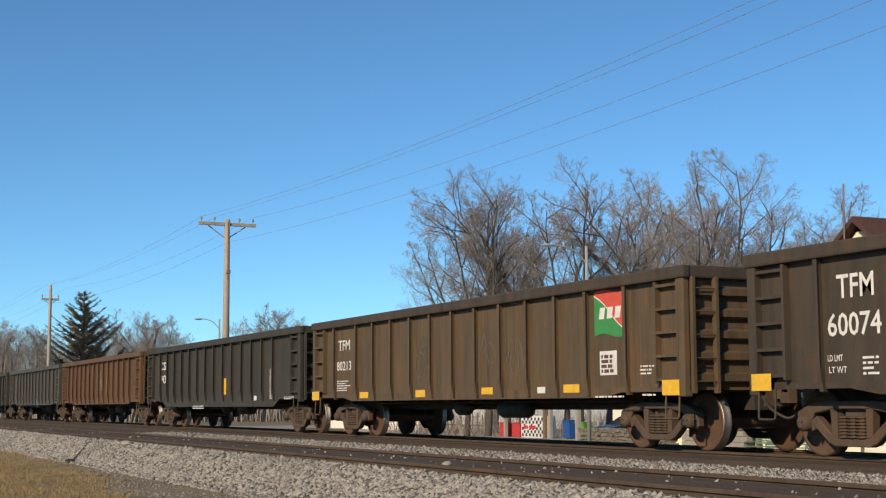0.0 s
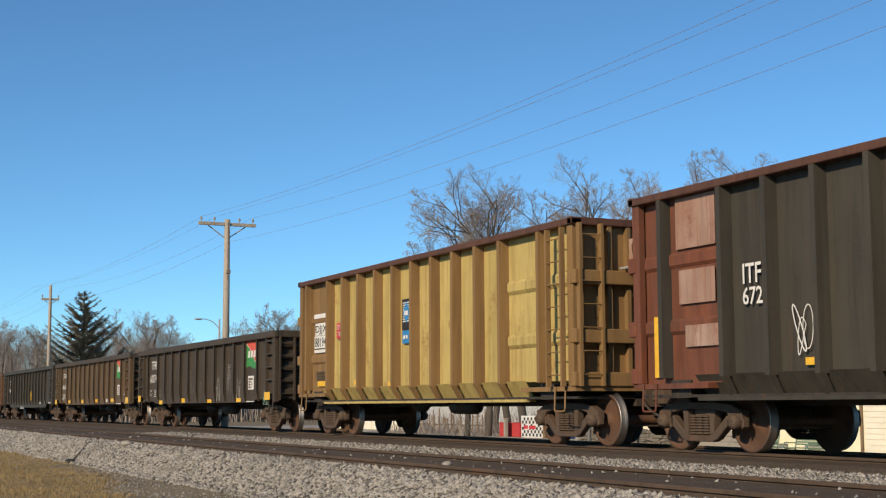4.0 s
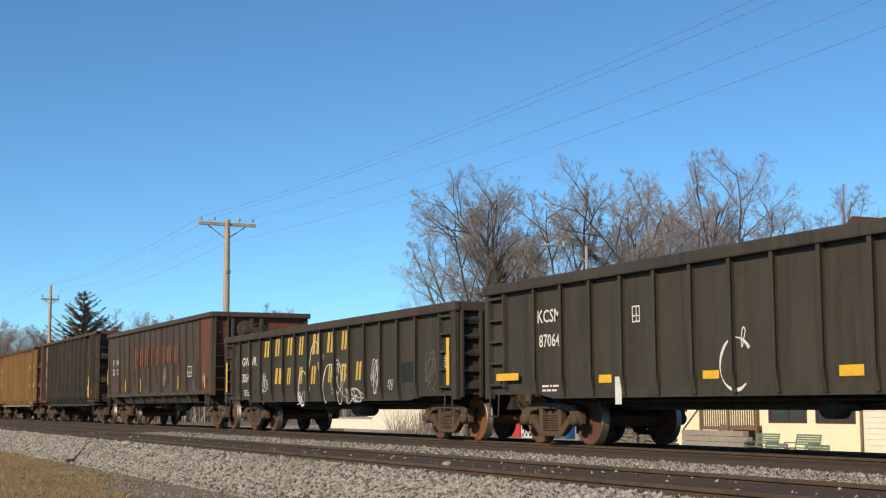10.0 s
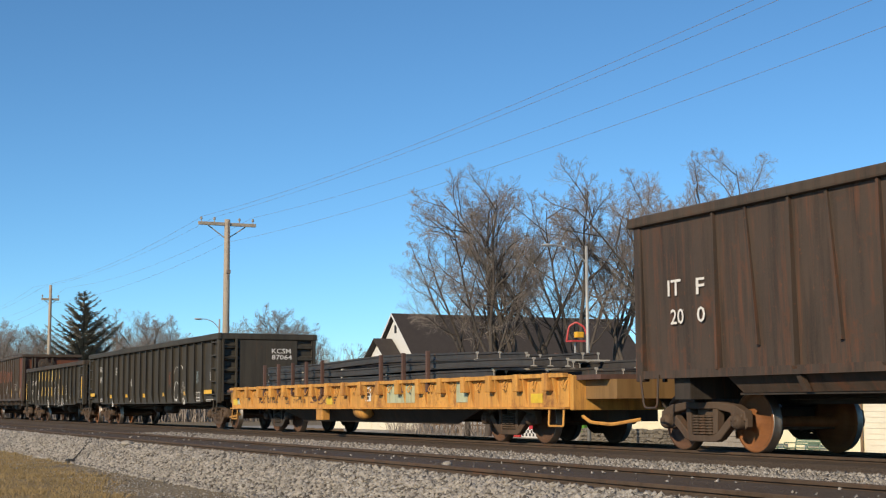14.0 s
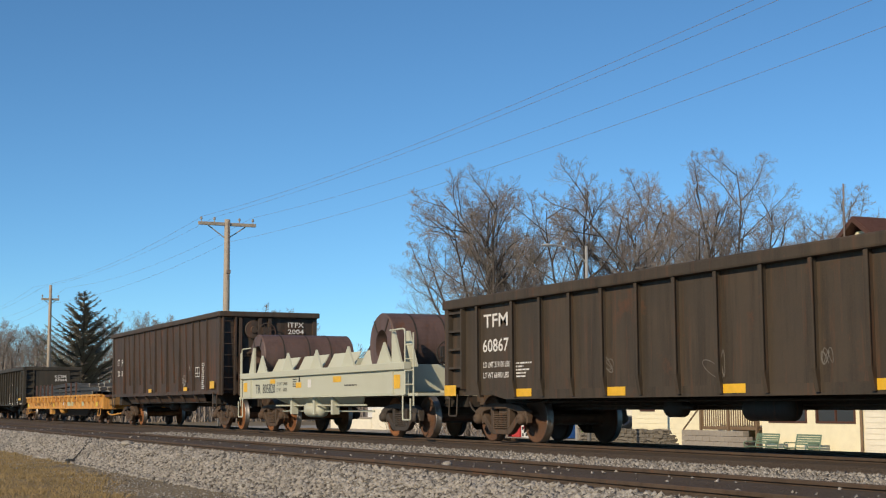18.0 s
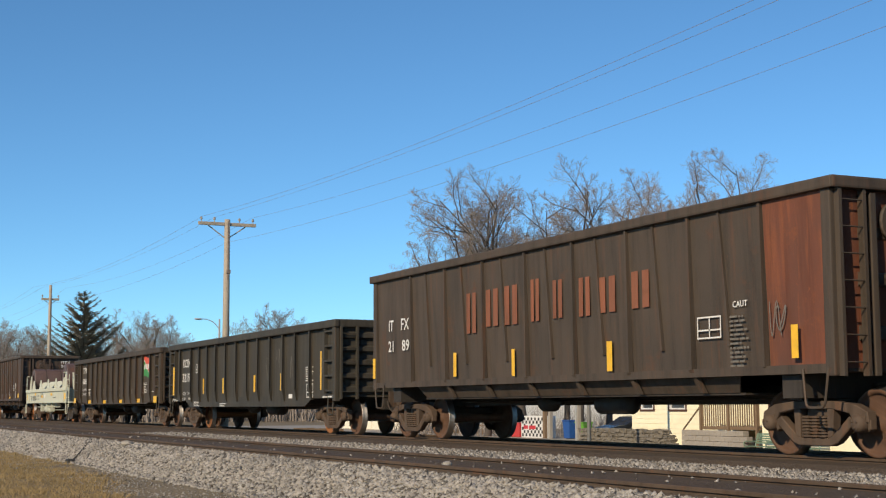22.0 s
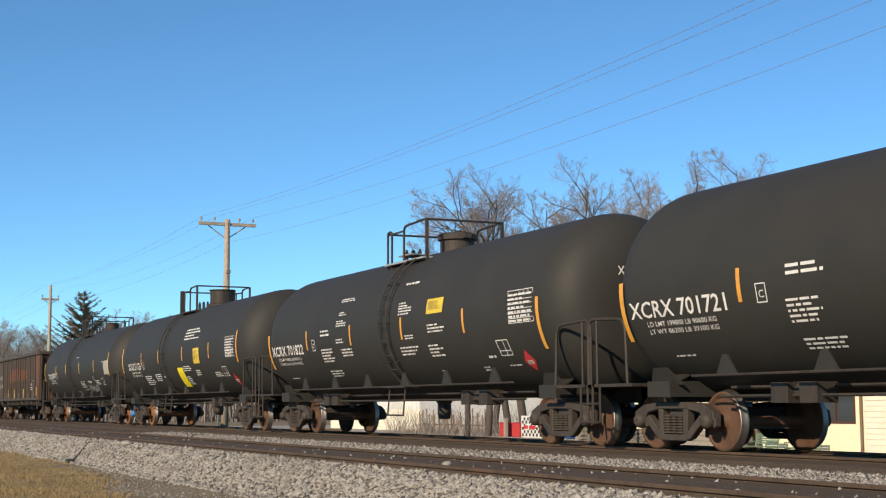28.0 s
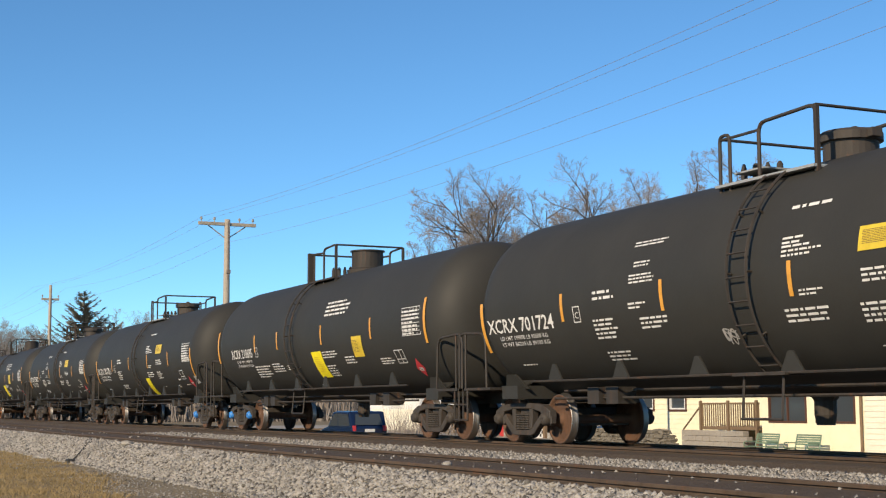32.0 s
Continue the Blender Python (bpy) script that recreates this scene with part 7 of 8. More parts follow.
def patch(car, x, z, w, h):
    decal("dark_patch", on_side(sheet(w, h), x, side_of(car) - .001, z), m_darkpatch, car, "dark painted patch")


def poster(car, x, z, w, h):
    p = decal("poster", on_side(sheet(w, h), x, side_of(car) - .001, z), m_white, car, "white paper notice with dark marks")
    decal("poster_print", on_side(bars(rnd, w * .8, h * .8, 4, .7), x + .1 * w, side_of(car) - .004, z + .1 * h), m_stake, p)


def outbox(car, x, z, w, h):
    decal("stencil_box", on_side(outline(w, h, .022, [("h", .35), ("v", .5)]), x, side_of(car), z), m_white, car)


def scrawl(car, x, z, w, h, strokes, mt):
    decal("graffiti", on_side(scribble(rnd, w, h, .020, strokes), x, side_of(car) - .001, z), mt, car, "loose sprayed scrawl")


def ring(car, x, z, w, h, mt, open_=.8):
    """A sprayed loop that does not quite close, of uneven width."""
    bm = bmesh.new()
    n = 26
    prev = None
    for k in range(int(n * open_) + 1):
        a = .6 + 6.283 * k / n
        c, q = math.cos(a), math.sin(a)
        t = .018 + .010 * math.sin(3 * a)
        cur = [bm.verts.new((w * .5 + (w * .5 + e) * c * (1 + .05 * math.sin(2 * a)), h * .5 + (h * .5 + e) * q, .00008 * k)) for e in (-t, t)]
        if prev:
            bm.faces.new((prev[0], cur[0], cur[1], prev[1]))
        prev = cur
    decal("graffiti", on_side(mesh_of(bm, "ring", mt), x, side_of(car) - .001, z), mt, car, "open sprayed loop")


def tag(car, x, z, w, h):
    """A rounded pale tag filled with overlapping sprayed strokes."""
    bm = bmesh.new()
    for cx, cy, a, b in ((.5, .8, .26, .17), (.26, .55, .22, .17), (.74, .55, .24, .18), (.36, .24, .24, .18), (.68, .22, .22, .17), (.5, .5, .16, .20)):
        n = 18
        pts = [(w * (cx + (a + .03 * math.sin(5 * k + cx * 9)) * math.cos(6.283 * k / n)), h * (cy + (b + .02 * math.sin(7 * k)) * math.sin(6.283 * k / n)), .004 * cx) for k in range(n)]
        inner = [(w * cx + (p[0] - w * cx) * .12, h * cy + (p[1] - h * cy) * .12, p[2]) for p in pts]
        o, q = [bm.verts.new(p) for p in pts], [bm.verts.new(p) for p in inner]
        for k in range(n):
            if k % 7 != 5:
                bm.faces.new((o[k], o[(k + 1) % n], q[(k + 1) % n], q[k]))
    me = bpy.data.meshes.new("tag")
    bm.to_mesh(me)
    bm.free()
    decal("graffiti", on_side(me, x, side_of(car), z), m_chalk, car, "large pale sprayed tag")


def flag(car, x, z, w, h):
    """Waving flag, green and red halves split by a white diagonal, with plain white blocks."""
    def wave(u):
        return .05 * h * math.sin(u * 6.0) + .04 * h
    y = side_of(car)
    top, low = bmesh.new(), bmesh.new()
    diag = bmesh.new()
    n = 12
    for i in range(n):
        a, b = i / n, (i + 1) / n
        da, db = .92 - .80 * a, .92 - .80 * b
        for bm, (p0, p1), (q0, q1) in ((top, (da, 1), (db, 1)), (low, (0, da), (0, db))):
            flatpoly(bm, ((a * w, p0 * h + wave(a), 0), (b * w, q0 * h + wave(b), 0), (b * w, q1 * h + wave(b), 0), (a * w, p1 * h + wave(a), 0)))
        flatpoly(diag, ((a * w, da * h - .012 + wave(a), 0), (b * w, db * h - .012 + wave(b), 0), (b * w, db * h + .012 + wave(b), 0), (a * w, da * h + .012 + wave(a), 0)))
    for i in range(3):                          # the emblem's letters, as plain slanted blocks
        x0 = w * (.16 + .25 * i)
        flatpoly(diag, ((x0, h * .42, .003), (x0 + w * .17, h * .42, .003), (x0 + w * .21, h * .68, .003), (x0 + w * .04, h * .68, .003)))
    meshes = []
    for bm in (top, low, diag):
        me = bpy.data.meshes.new("flag")
        bm.to_mesh(me)
        bm.free()
        meshes.append(me)
    fl = decal("flag_emblem", on_side(meshes[0], x, y, z), m_flagred, car, "painted red and green flag emblem")
    decal("flag_half", on_side(meshes[1], x, y, z), m_flaggreen, fl)
    decal("flag_stripe", on_side(meshes[2], x, y - .004, z), m_white, fl)


def redsign(car, x, z, w, h):
    p = decal("sign", on_side(sheet(w, h), x, side_of(car) - .001, z), m_red, car, "red notice with white words")
    decal("sign_words", on_side(letters("DO NOT", h * .3, width=w * .85), x + w * .07, side_of(car) - .005, z + h * .58), m_white, p)
    decal("sign_words", on_side(letters("TAMP", h * .3, width=w * .6), x + w * .2, side_of(car) - .005, z + h * .15), m_white, p)


def logosign(car, x, z, w, h):
    p = decal("sign", on_side(sheet(w, h), x, side_of(car) - .001, z), m_darkpatch, car, "black and white striped emblem with blue diamond")
    y = side_of(car)
    for k in range(9):
        decal("stripe", on_side(sheet(w * .8, h * .035), x + w * .1, y - .004, z + h * (.26 + k * .075)), m_white, p)
    bm = bmesh.new()
    flatpoly(bm, ((w * .5, h * .22, 0), (w * .88, h * .56, 0), (w * .5, h * .92, 0), (w * .12, h * .56, 0)))
    me = bpy.data.meshes.new("diamond")
    bm.to_mesh(me)
    bm.free()
    dm = decal("diamond", on_side(me, x, y - .007, z), m_blue, p)
    decal("emblem_blocks", on_side(bars(rnd, w * .5, h * .16, 1, .9), x + w * .27, y - .010, z + h * .47), m_white, p)


def bluesign(car, x, z, w, h):
    p = decal("sign", on_side(sheet(w, h), x, side_of(car) - .001, z), m_blue, car, "blue sign with white blocks")
    decal("sign_blocks", on_side(bars(rnd, w * .8, h * .3, 1, .9), x + w * .1, side_of(car) - .005, z + h * .35), m_white, p)


def block_letter(car, x, z, w, h, mt, lab, lean):
    """A painted company mark as two plain slanted bars."""
    for x0 in (0.0, w * .58):
        decal("painted_block", on_side(sheet(w * .36, h, 1, 1, -lean), x + x0, side_of(car), z), mt, car, lab)


def oletter(car, x, z, w, h):
    block_letter(car, x, z, w, h, m_letterorange, "faded orange painted block", 0.0)


def yletter(car, x, z, w, h):
    block_letter(car, x, z, w, h, m_letteryellow, "worn yellow slanted block", .18)


word(tfm1, "TFM", -6.42, 2.02, 0.75, 0.24)
word(tfm1, "80213", -6.52, 1.54, 0.94, 0.22)
note(tfm1, -6.51, 1.06, 1.01, 0.27)
note(tfm1, 6.67, 1.17, 0.44, 0.17)
note(tfm1, 5.32, 0.82, 0.91, 0.06)
note(tfm1, 6.71, 0.84, 0.39, 0.06)
plate(tfm1, -7.97, 0.85, 0.50, 0.21)
plate(tfm1, -5.04, 0.88, 0.52, 0.14)
plate(tfm1, -1.89, 0.88, 0.49, 0.15)
plate(tfm1, 1.19, 0.91, 0.47, 0.13)
plate(tfm1, 4.29, 0.91, 0.53, 0.14)
plate(tfm1, 7.40, 0.84, 0.45, 0.23)
flag(tfm1, 5.33, 1.79, 0.95, 0.72)
poster(tfm1, 5.48, 1.18, 0.52, 0.39)
label(tfm1, 3.37, 0.91, 0.29, 0.11)
scrawl(tfm1, -2.06, 1.16, 0.87, 1.06, 3, m_chalkdim)
scrawl(tfm1, 1.16, 1.43, 0.71, 0.64, 3, m_chalkdim)
scrawl(tfm1, 2.09, 1.21, 0.88, 0.71, 3, m_chalkdim)
flag(tfm2, 5.16, 1.78, 1.02, 0.74)
poster(tfm2, 5.35, 1.18, 0.53, 0.39)
plate(tfm2, 1.09, 0.82, 0.48, 0.11)
plate(tfm2, 4.19, 0.83, 0.47, 0.12)
plate(tfm2, 7.15, 0.88, 0.48, 0.21)
plate(tfm2, -5.10, 0.79, 0.47, 0.14)
plate(tfm2, -2.05, 0.84, 0.46, 0.14)
plate(tfm2, -7.92, 0.88, 0.42, 0.23)
scrawl(tfm2, 2.00, 0.87, 0.66, 0.82, 2, m_chalk)
scrawl(tfm2, 3.13, 0.95, 0.57, 1.04, 2, m_chalk)
scrawl(tfm2, 3.98, 0.86, 0.61, 0.70, 2, m_chalk)
scrawl(tfm2, 6.62, 0.73, 0.73, 0.42, 4, m_chalkgreen)
scrawl(tfm2, -5.22, 0.95, 0.55, 0.46, 2, m_chalkdim)
scrawl(tfm2, -1.06, 1.04, 0.57, 0.88, 2, m_chalkdim)
scrawl(tfm2, -0.05, 1.03, 0.54, 0.51, 2, m_chalkdim)
scrawl(tfm2, 2.09, 1.01, 0.47, 0.69, 2, m_chalkdim)
scrawl(tfm2, 3.07, 1.00, 0.44, 1.02, 2, m_chalkdim)
word(tfm2, "TFM", -6.27, 2.03, 0.67, 0.30)
word(tfm2, "60074", -6.46, 1.55, 0.97, 0.30)
word(tfm2, "LD LMT", -6.48, 1.24, 0.28, 0.08)
word(tfm2, "LT WT", -6.46, 1.09, 0.33, 0.08)
note(tfm2, -5.84, 1.06, 0.34, 0.26)
note(tfm2, 5.18, 0.83, 1.00, 0.06)
label(djjx, -6.08, 2.89, 0.90, 0.11)
label(djjx, -5.98, 2.46, 0.92, 0.31)
label(djjx, -6.04, 2.14, 1.01, 0.31)
label(djjx, -6.06, 2.03, 0.91, 0.08)
inkword(djjx, "DJJX", -5.95, 2.48, 0.79, 0.23)
inkword(djjx, "881942", -5.99, 2.17, 0.93, 0.24)
inknote(djjx, -5.93, 1.36, 0.84, 0.23)
plate(djjx, -5.80, 1.19, 0.70, 0.13)
plate(djjx, -3.33, 1.19, 0.29, 0.11)
plate(djjx, -1.29, 1.13, 0.31, 0.10)
redsign(djjx, -4.49, 2.32, 0.46, 0.38)
logosign(djjx, -0.52, 2.33, 0.50, 0.67)
bluesign(djjx, -0.50, 2.04, 0.47, 0.28)
word(itf, "ITF", -4.49, 2.38, 0.41, 0.28)
word(itf, "672", -4.50, 2.08, 0.44, 0.25)
label(itf, -6.09, 3.02, 0.99, 0.77)
label(itf, -6.03, 2.19, 0.90, 0.51)
label(itf, -5.89, 1.55, 0.83, 0.32)
strip(itf, -6.71, 1.11, 0.18, 0.93)
strip(itf, 5.69, 1.11, 0.12, 0.93)
strip(itf, -0.08, 1.15, 0.11, 0.45)
plate(itf, -3.21, 1.21, 0.19, 0.10)
plate(itf, -1.21, 1.19, 0.21, 0.10)
plate(itf, 1.72, 1.19, 0.29, 0.11)
plate(itf, 3.76, 1.20, 0.27, 0.11)
plate(itf, 6.19, 1.25, 0.47, 0.24)
scrawl(itf, -3.45, 1.33, 0.48, 0.75, 4, m_white)
scrawl(itf, -1.41, 1.14, 0.46, 0.85, 4, m_white)
scrawl(itf, -0.46, 1.27, 0.39, 0.53, 4, m_white)
scrawl(itf, 0.58, 1.25, 0.36, 0.49, 4, m_white)
scrawl(itf, 1.67, 1.32, 0.36, 0.53, 4, m_white)
scrawl(itf, 2.54, 1.33, 0.47, 0.64, 4, m_white)
scrawl(itf, 6.03, 1.12, 0.44, 0.11, 4, m_white)
tag(itf, 4.62, 1.10, 1.04, 0.81)
outbox(itf, 3.76, 1.37, 0.29, 0.32)
note(itf, 3.80, 2.33, 0.14, 0.43)
word(sul1, "IT", -6.76, 2.32, 0.22, 0.24)
word(sul1, "FX", -6.13, 2.31, 0.42, 0.26)
word(sul1, "22", -6.79, 1.96, 0.34, 0.24)
word(sul1, "03", -6.06, 1.97, 0.37, 0.24)
strip(sul1, -7.59, 1.59, 0.19, 0.62)
strip(sul1, -4.53, 1.29, 0.18, 0.48)
strip(sul1, -1.99, 1.28, 0.14, 0.47)
strip(sul1, 3.45, 1.29, 0.16, 0.45)
strip(sul1, 6.89, 1.30, 0.08, 0.37)
outbox(sul1, 4.69, 1.68, 0.52, 0.34)
note(sul1, 5.40, 1.22, 0.46, 0.95, m_chalkdim)
scrawl(sul1, 1.31, 1.44, 0.59, 0.66, 3, m_chalk)
scrawl(sul1, 6.36, 1.45, 0.48, 0.42, 3, m_chalk)
rednote(sul1, -6.71, 1.31, 0.40, 0.24)
rednote(sul1, -6.06, 1.32, 0.37, 0.23)
rednote(sul1, -5.20, 1.30, 0.53, 0.25)
oletter(sul1, -2.93, 2.09, 0.43, 0.78)
oletter(sul3, -2.93, 2.09, 0.43, 0.78)
oletter(sul1, -2.10, 2.18, 0.52, 0.70)
oletter(sul3, -2.10, 2.18, 0.52, 0.70)
oletter(sul1, -1.34, 2.17, 0.52, 0.72)
oletter(sul3, -1.34, 2.17, 0.52, 0.72)
oletter(sul1, -0.34, 2.18, 0.32, 0.75)
oletter(sul3, -0.34, 2.18, 0.32, 0.75)
oletter(sul1, 0.45, 2.19, 0.34, 0.66)
oletter(sul3, 0.45, 2.19, 0.34, 0.66)
oletter(sul1, 1.33, 2.17, 0.37, 0.65)
oletter(sul3, 1.33, 2.17, 0.37, 0.65)
oletter(sul1, 1.98, 2.19, 0.51, 0.58)
oletter(sul3, 1.98, 2.19, 0.51, 0.58)
oletter(sul1, 2.94, 2.20, 0.52, 0.58)
oletter(sul3, 2.94, 2.20, 0.52, 0.58)
word(sul3, "IT", -6.79, 2.32, 0.25, 0.24)
word(sul3, "21", -6.82, 1.87, 0.28, 0.24)
word(sul3, "FX", -6.13, 2.32, 0.42, 0.25)
word(sul3, "89", -6.08, 1.87, 0.38, 0.24)
strip(sul3, -3.53, 1.27, 0.23, 0.47)
strip(sul3, -1.08, 1.23, 0.20, 0.49)
strip(sul3, 2.18, 1.24, 0.27, 0.48)
strip(sul3, 6.81, 1.30, 0.23, 0.44)
strip(sul3, -7.59, 1.30, 0.24, 0.45)
outbox(sul3, 4.66, 1.64, 0.57, 0.32)
note(sul3, 5.43, 1.22, 0.44, 0.75, m_chalkdim)
word(sul3, "CAUT", 5.51, 2.05, 0.33, 0.09)
scrawl(sul3, 6.29, 1.56, 0.41, 0.52, 3, m_chalkdim)
plate(sul2, -1.52, 1.20, 0.45, 0.14)
plate(sul2, 3.37, 1.22, 0.47, 0.12)
plate(sul2, 6.53, 1.26, 0.49, 0.22)
outbox(sul2, 4.82, 1.65, 0.51, 0.31)
note(sul2, 5.59, 1.27, 0.34, 0.84)
word(sul2, "IT", -6.76, 2.32, 0.34, 0.24)
word(sul2, "F", -6.04, 2.30, 0.21, 0.24)
word(sul2, "20", -6.70, 1.89, 0.34, 0.23)
word(sul2, "0", -6.03, 1.89, 0.20, 0.23)
scrawl(sul2, 3.21, 1.36, 0.49, 0.40, 3, m_chalk)
scrawl(sul2, 3.97, 1.79, 0.26, 0.34, 3, m_chalk)
yletter(gww, -4.43, 2.05, 0.40, 0.44)
yletter(gww, -3.49, 2.05, 0.35, 0.46)
yletter(gww, -2.49, 2.04, 0.38, 0.46)
yletter(gww, -1.56, 2.02, 0.31, 0.47)
yletter(gww, -0.55, 2.00, 0.53, 0.51)
yletter(gww, 0.51, 2.01, 0.42, 0.49)
yletter(gww, 1.49, 2.04, 0.35, 0.45)
yletter(gww, -3.49, 1.30, 0.52, 0.43)
yletter(gww, -2.50, 1.28, 0.27, 0.43)
yletter(gww, -1.56, 1.28, 0.26, 0.43)
yletter(gww, -0.63, 1.26, 0.31, 0.45)
yletter(gww, 0.60, 1.28, 0.22, 0.44)
yletter(gww, 1.47, 1.29, 0.31, 0.42)
yletter(gww, 2.42, 1.30, 0.33, 0.43)
word(gww, "GWWR", -6.47, 1.85, 1.35, 0.25)
word(gww, "3054", -6.46, 1.39, 0.65, 0.25)
note(gww, -6.28, 1.01, 0.61, 0.19)
note(gww, 7.28, 1.47, 0.22, 0.29)
strip(gww, -7.78, 1.12, 0.14, 0.88)
strip(gww, -5.81, 1.29, 0.23, 0.41)
strip(gww, 3.87, 1.24, 0.17, 0.49)
strip(gww, 7.56, 1.11, 0.14, 0.94)
ring(gww, -1.55, 0.72, 0.62, 0.88, m_white, .75)
ring(gww, -0.75, 0.72, 0.85, 1.60, m_white, .5)
ring(gww, 0.25, 0.72, 0.95, 1.00, m_white, .6)
scrawl(gww, -0.20, 1.50, 0.60, 0.70, 2, m_white)
scrawl(gww, 0.75, 0.69, 1.16, 1.21, 4, m_white)
scrawl(gww, -1.65, 0.72, 0.64, 0.42, 4, m_white)
scrawl(gww, 1.60, 0.72, 1.38, 0.42, 4, m_white)
scrawl(gww, 3.27, 0.88, 0.63, 0.92, 4, m_white)
scrawl(gww, -4.64, 1.05, 0.68, 0.61, 4, m_white)
scrawl(gww, 4.32, 1.01, 0.33, 0.27, 4, m_white)
scrawl(gww, -7.66, 1.74, 0.84, 0.46, 4, m_chalkdim)
scrawl(gww, 6.27, 0.94, 0.69, 0.90, 4, m_chalkdim)
patch(gww, 5.10, 1.21, 0.71, 0.42)
word(kcs, "KCSM", -8.03, 2.14, 0.81, 0.23)
word(kcs, "87064", -7.98, 1.71, 0.73, 0.23)
plate(kcs, -9.44, 1.15, 0.86, 0.13)
plate(kcs, -6.00, 1.06, 0.39, 0.13)
plate(kcs, -3.14, 1.07, 0.39, 0.12)
plate(kcs, -0.24, 1.05, 0.45, 0.14)
plate(kcs, 2.74, 1.07, 0.42, 0.12)
plate(kcs, 5.58, 1.09, 0.45, 0.11)
plate(kcs, 8.42, 1.10, 0.90, 0.12)
ring(kcs, -2.72, 0.90, 0.72, 0.74, m_white)
scrawl(kcs, -2.35, 1.45, 0.35, 0.35, 1, m_white)
ring(kcs, 4.15, 0.90, 0.95, 1.15, m_chalk, .7)
ring(kcs, 4.35, 0.92, 0.55, 0.62, m_white, .85)
ring(kcs, 5.0, 1.55, 0.45, 0.52, m_white, .6)
scrawl(kcs, 5.25, 0.92, 0.65, 0.62, 3, m_chalk)
scrawl(kcs, 5.38, 0.78, 0.51, 0.29, 3, m_white)
scrawl(kcs, 3.55, 1.32, 0.55, 0.61, 3, m_letterorange)
scrawl(kcs, 7.08, 1.42, 0.34, 0.43, 3, m_chalkblue)
scrawl(kcs, 9.59, 2.40, 0.20, 0.32, 1, m_white)
scrawl(kcs, 9.56, 1.88, 0.20, 0.35, 1, m_white)
scrawl(kcs, 9.53, 1.46, 0.17, 0.28, 1, m_white)
outbox(kcs, 7.13, 0.88, 0.45, 0.29)
outbox(kcs, -4.98, 1.99, 0.22, 0.26)
note(kcs, 8.72, 1.53, 0.27, 0.27)
note(kcs, 8.31, 0.87, 0.92, 0.09)
note(kcs, -7.89, 0.94, 0.72, 0.15)
label(kcs, -5.51, 0.71, 0.19, 0.44)
word(tfm3, "TFM", -6.42, 2.17, 0.98, 0.25)
word(tfm3, "60867", -6.46, 1.70, 1.05, 0.25)
word(tfm3, "LD LMT 219100 LBS", -6.44, 1.41, 1.06, 0.11)
word(tfm3, "LT WT 66900 LBS", -6.44, 1.21, 1.02, 0.11)
note(tfm3, -5.32, 1.21, 0.78, 0.30)
note(tfm3, 5.03, 1.21, 0.78, 0.41)
note(tfm3, 6.45, 1.24, 0.60, 0.06)
plate(tfm3, -7.97, 0.89, 0.52, 0.21)
plate(tfm3, -5.15, 0.86, 0.59, 0.14)
plate(tfm3, -2.02, 0.85, 0.53, 0.14)
plate(tfm3, 1.05, 0.86, 0.52, 0.13)
plate(tfm3, 4.08, 0.87, 0.51, 0.14)
plate(tfm3, 7.09, 0.85, 0.48, 0.23)
flag(tfm3, 5.07, 1.78, 1.02, 0.71)
scrawl(tfm3, -2.26, 1.19, 0.53, 0.32, 2, m_chalkdim)
scrawl(tfm3, 0.40, 1.03, 0.84, 0.46, 2, m_chalkdim)
scrawl(tfm3, 3.05, 1.21, 0.36, 0.24, 2, m_chalkdim)
word(kcs2, "KCSM", -6.45, 1.99, 0.89, 0.27)
word(kcs2, "32193", -6.51, 1.51, 1.11, 0.29)
word(kcs2, "LD LMT", -6.47, 1.09, 0.43, 0.09)
word(kcs2, "219300", -5.85, 1.10, 0.45, 0.09)
word(kcs2, "LT WT", -6.48, 0.91, 0.35, 0.09)
word(kcs2, "66700", -5.78, 0.92, 0.37, 0.08)
outbox(kcs2, -4.86, 1.78, 0.32, 0.28)
strip(kcs2, -7.39, 1.09, 0.19, 0.94)
strip(kcs2, -4.01, 1.11, 0.12, 0.47)
strip(kcs2, -1.82, 1.10, 0.14, 0.46)
strip(kcs2, 1.28, 1.11, 0.16, 0.47)
strip(kcs2, 3.62, 1.13, 0.10, 0.45)
strip(kcs2, 6.98, 1.10, 0.07, 0.95)
label(kcs2, 4.33, 0.91, 0.29, 0.11)
outbox(kcs2, 5.71, 0.92, 0.49, 0.35)
note(kcs2, 5.65, 1.34, 0.57, 0.39)
note(kcs2, 6.89, 0.91, 0.93, 0.08)
note(kcs2, -2.11, 0.71, 0.70, 0.12)
scrawl(kcs2, 2.38, 1.40, 0.32, 0.81, 3, m_chalkdim)
scrawl(kcs2, 3.22, 1.67, 0.40, 0.59, 3, m_chalkdim)
scrawl(kcs2, 4.28, 1.25, 0.37, 1.03, 3, m_chalkdim)
scrawl(kcs2, 6.64, 1.30, 0.30, 0.60, 3, m_chalkdim)
note(kcs2, -5.07, 0.72, 0.67, 0.17)
note(kcs2, -8.04, 0.89, 0.95, 0.10)
strip(black, 1.19, 1.06, 0.24, 0.49)
word(black, "CS", -6.84, 1.98, 0.90, 0.28)
word(black, "90", -6.79, 1.51, 0.90, 0.30)
note(black, -2.35, 0.64, 1.69, 0.13)
note(black, 5.57, 0.91, 0.39, 0.84)
note(black, 6.80, 0.89, 0.92, 0.09)
label(black, 4.16, 0.87, 0.26, 0.13)
scrawl(lead1, 0.09, 1.37, 0.70, 0.95, 2, m_chalk)
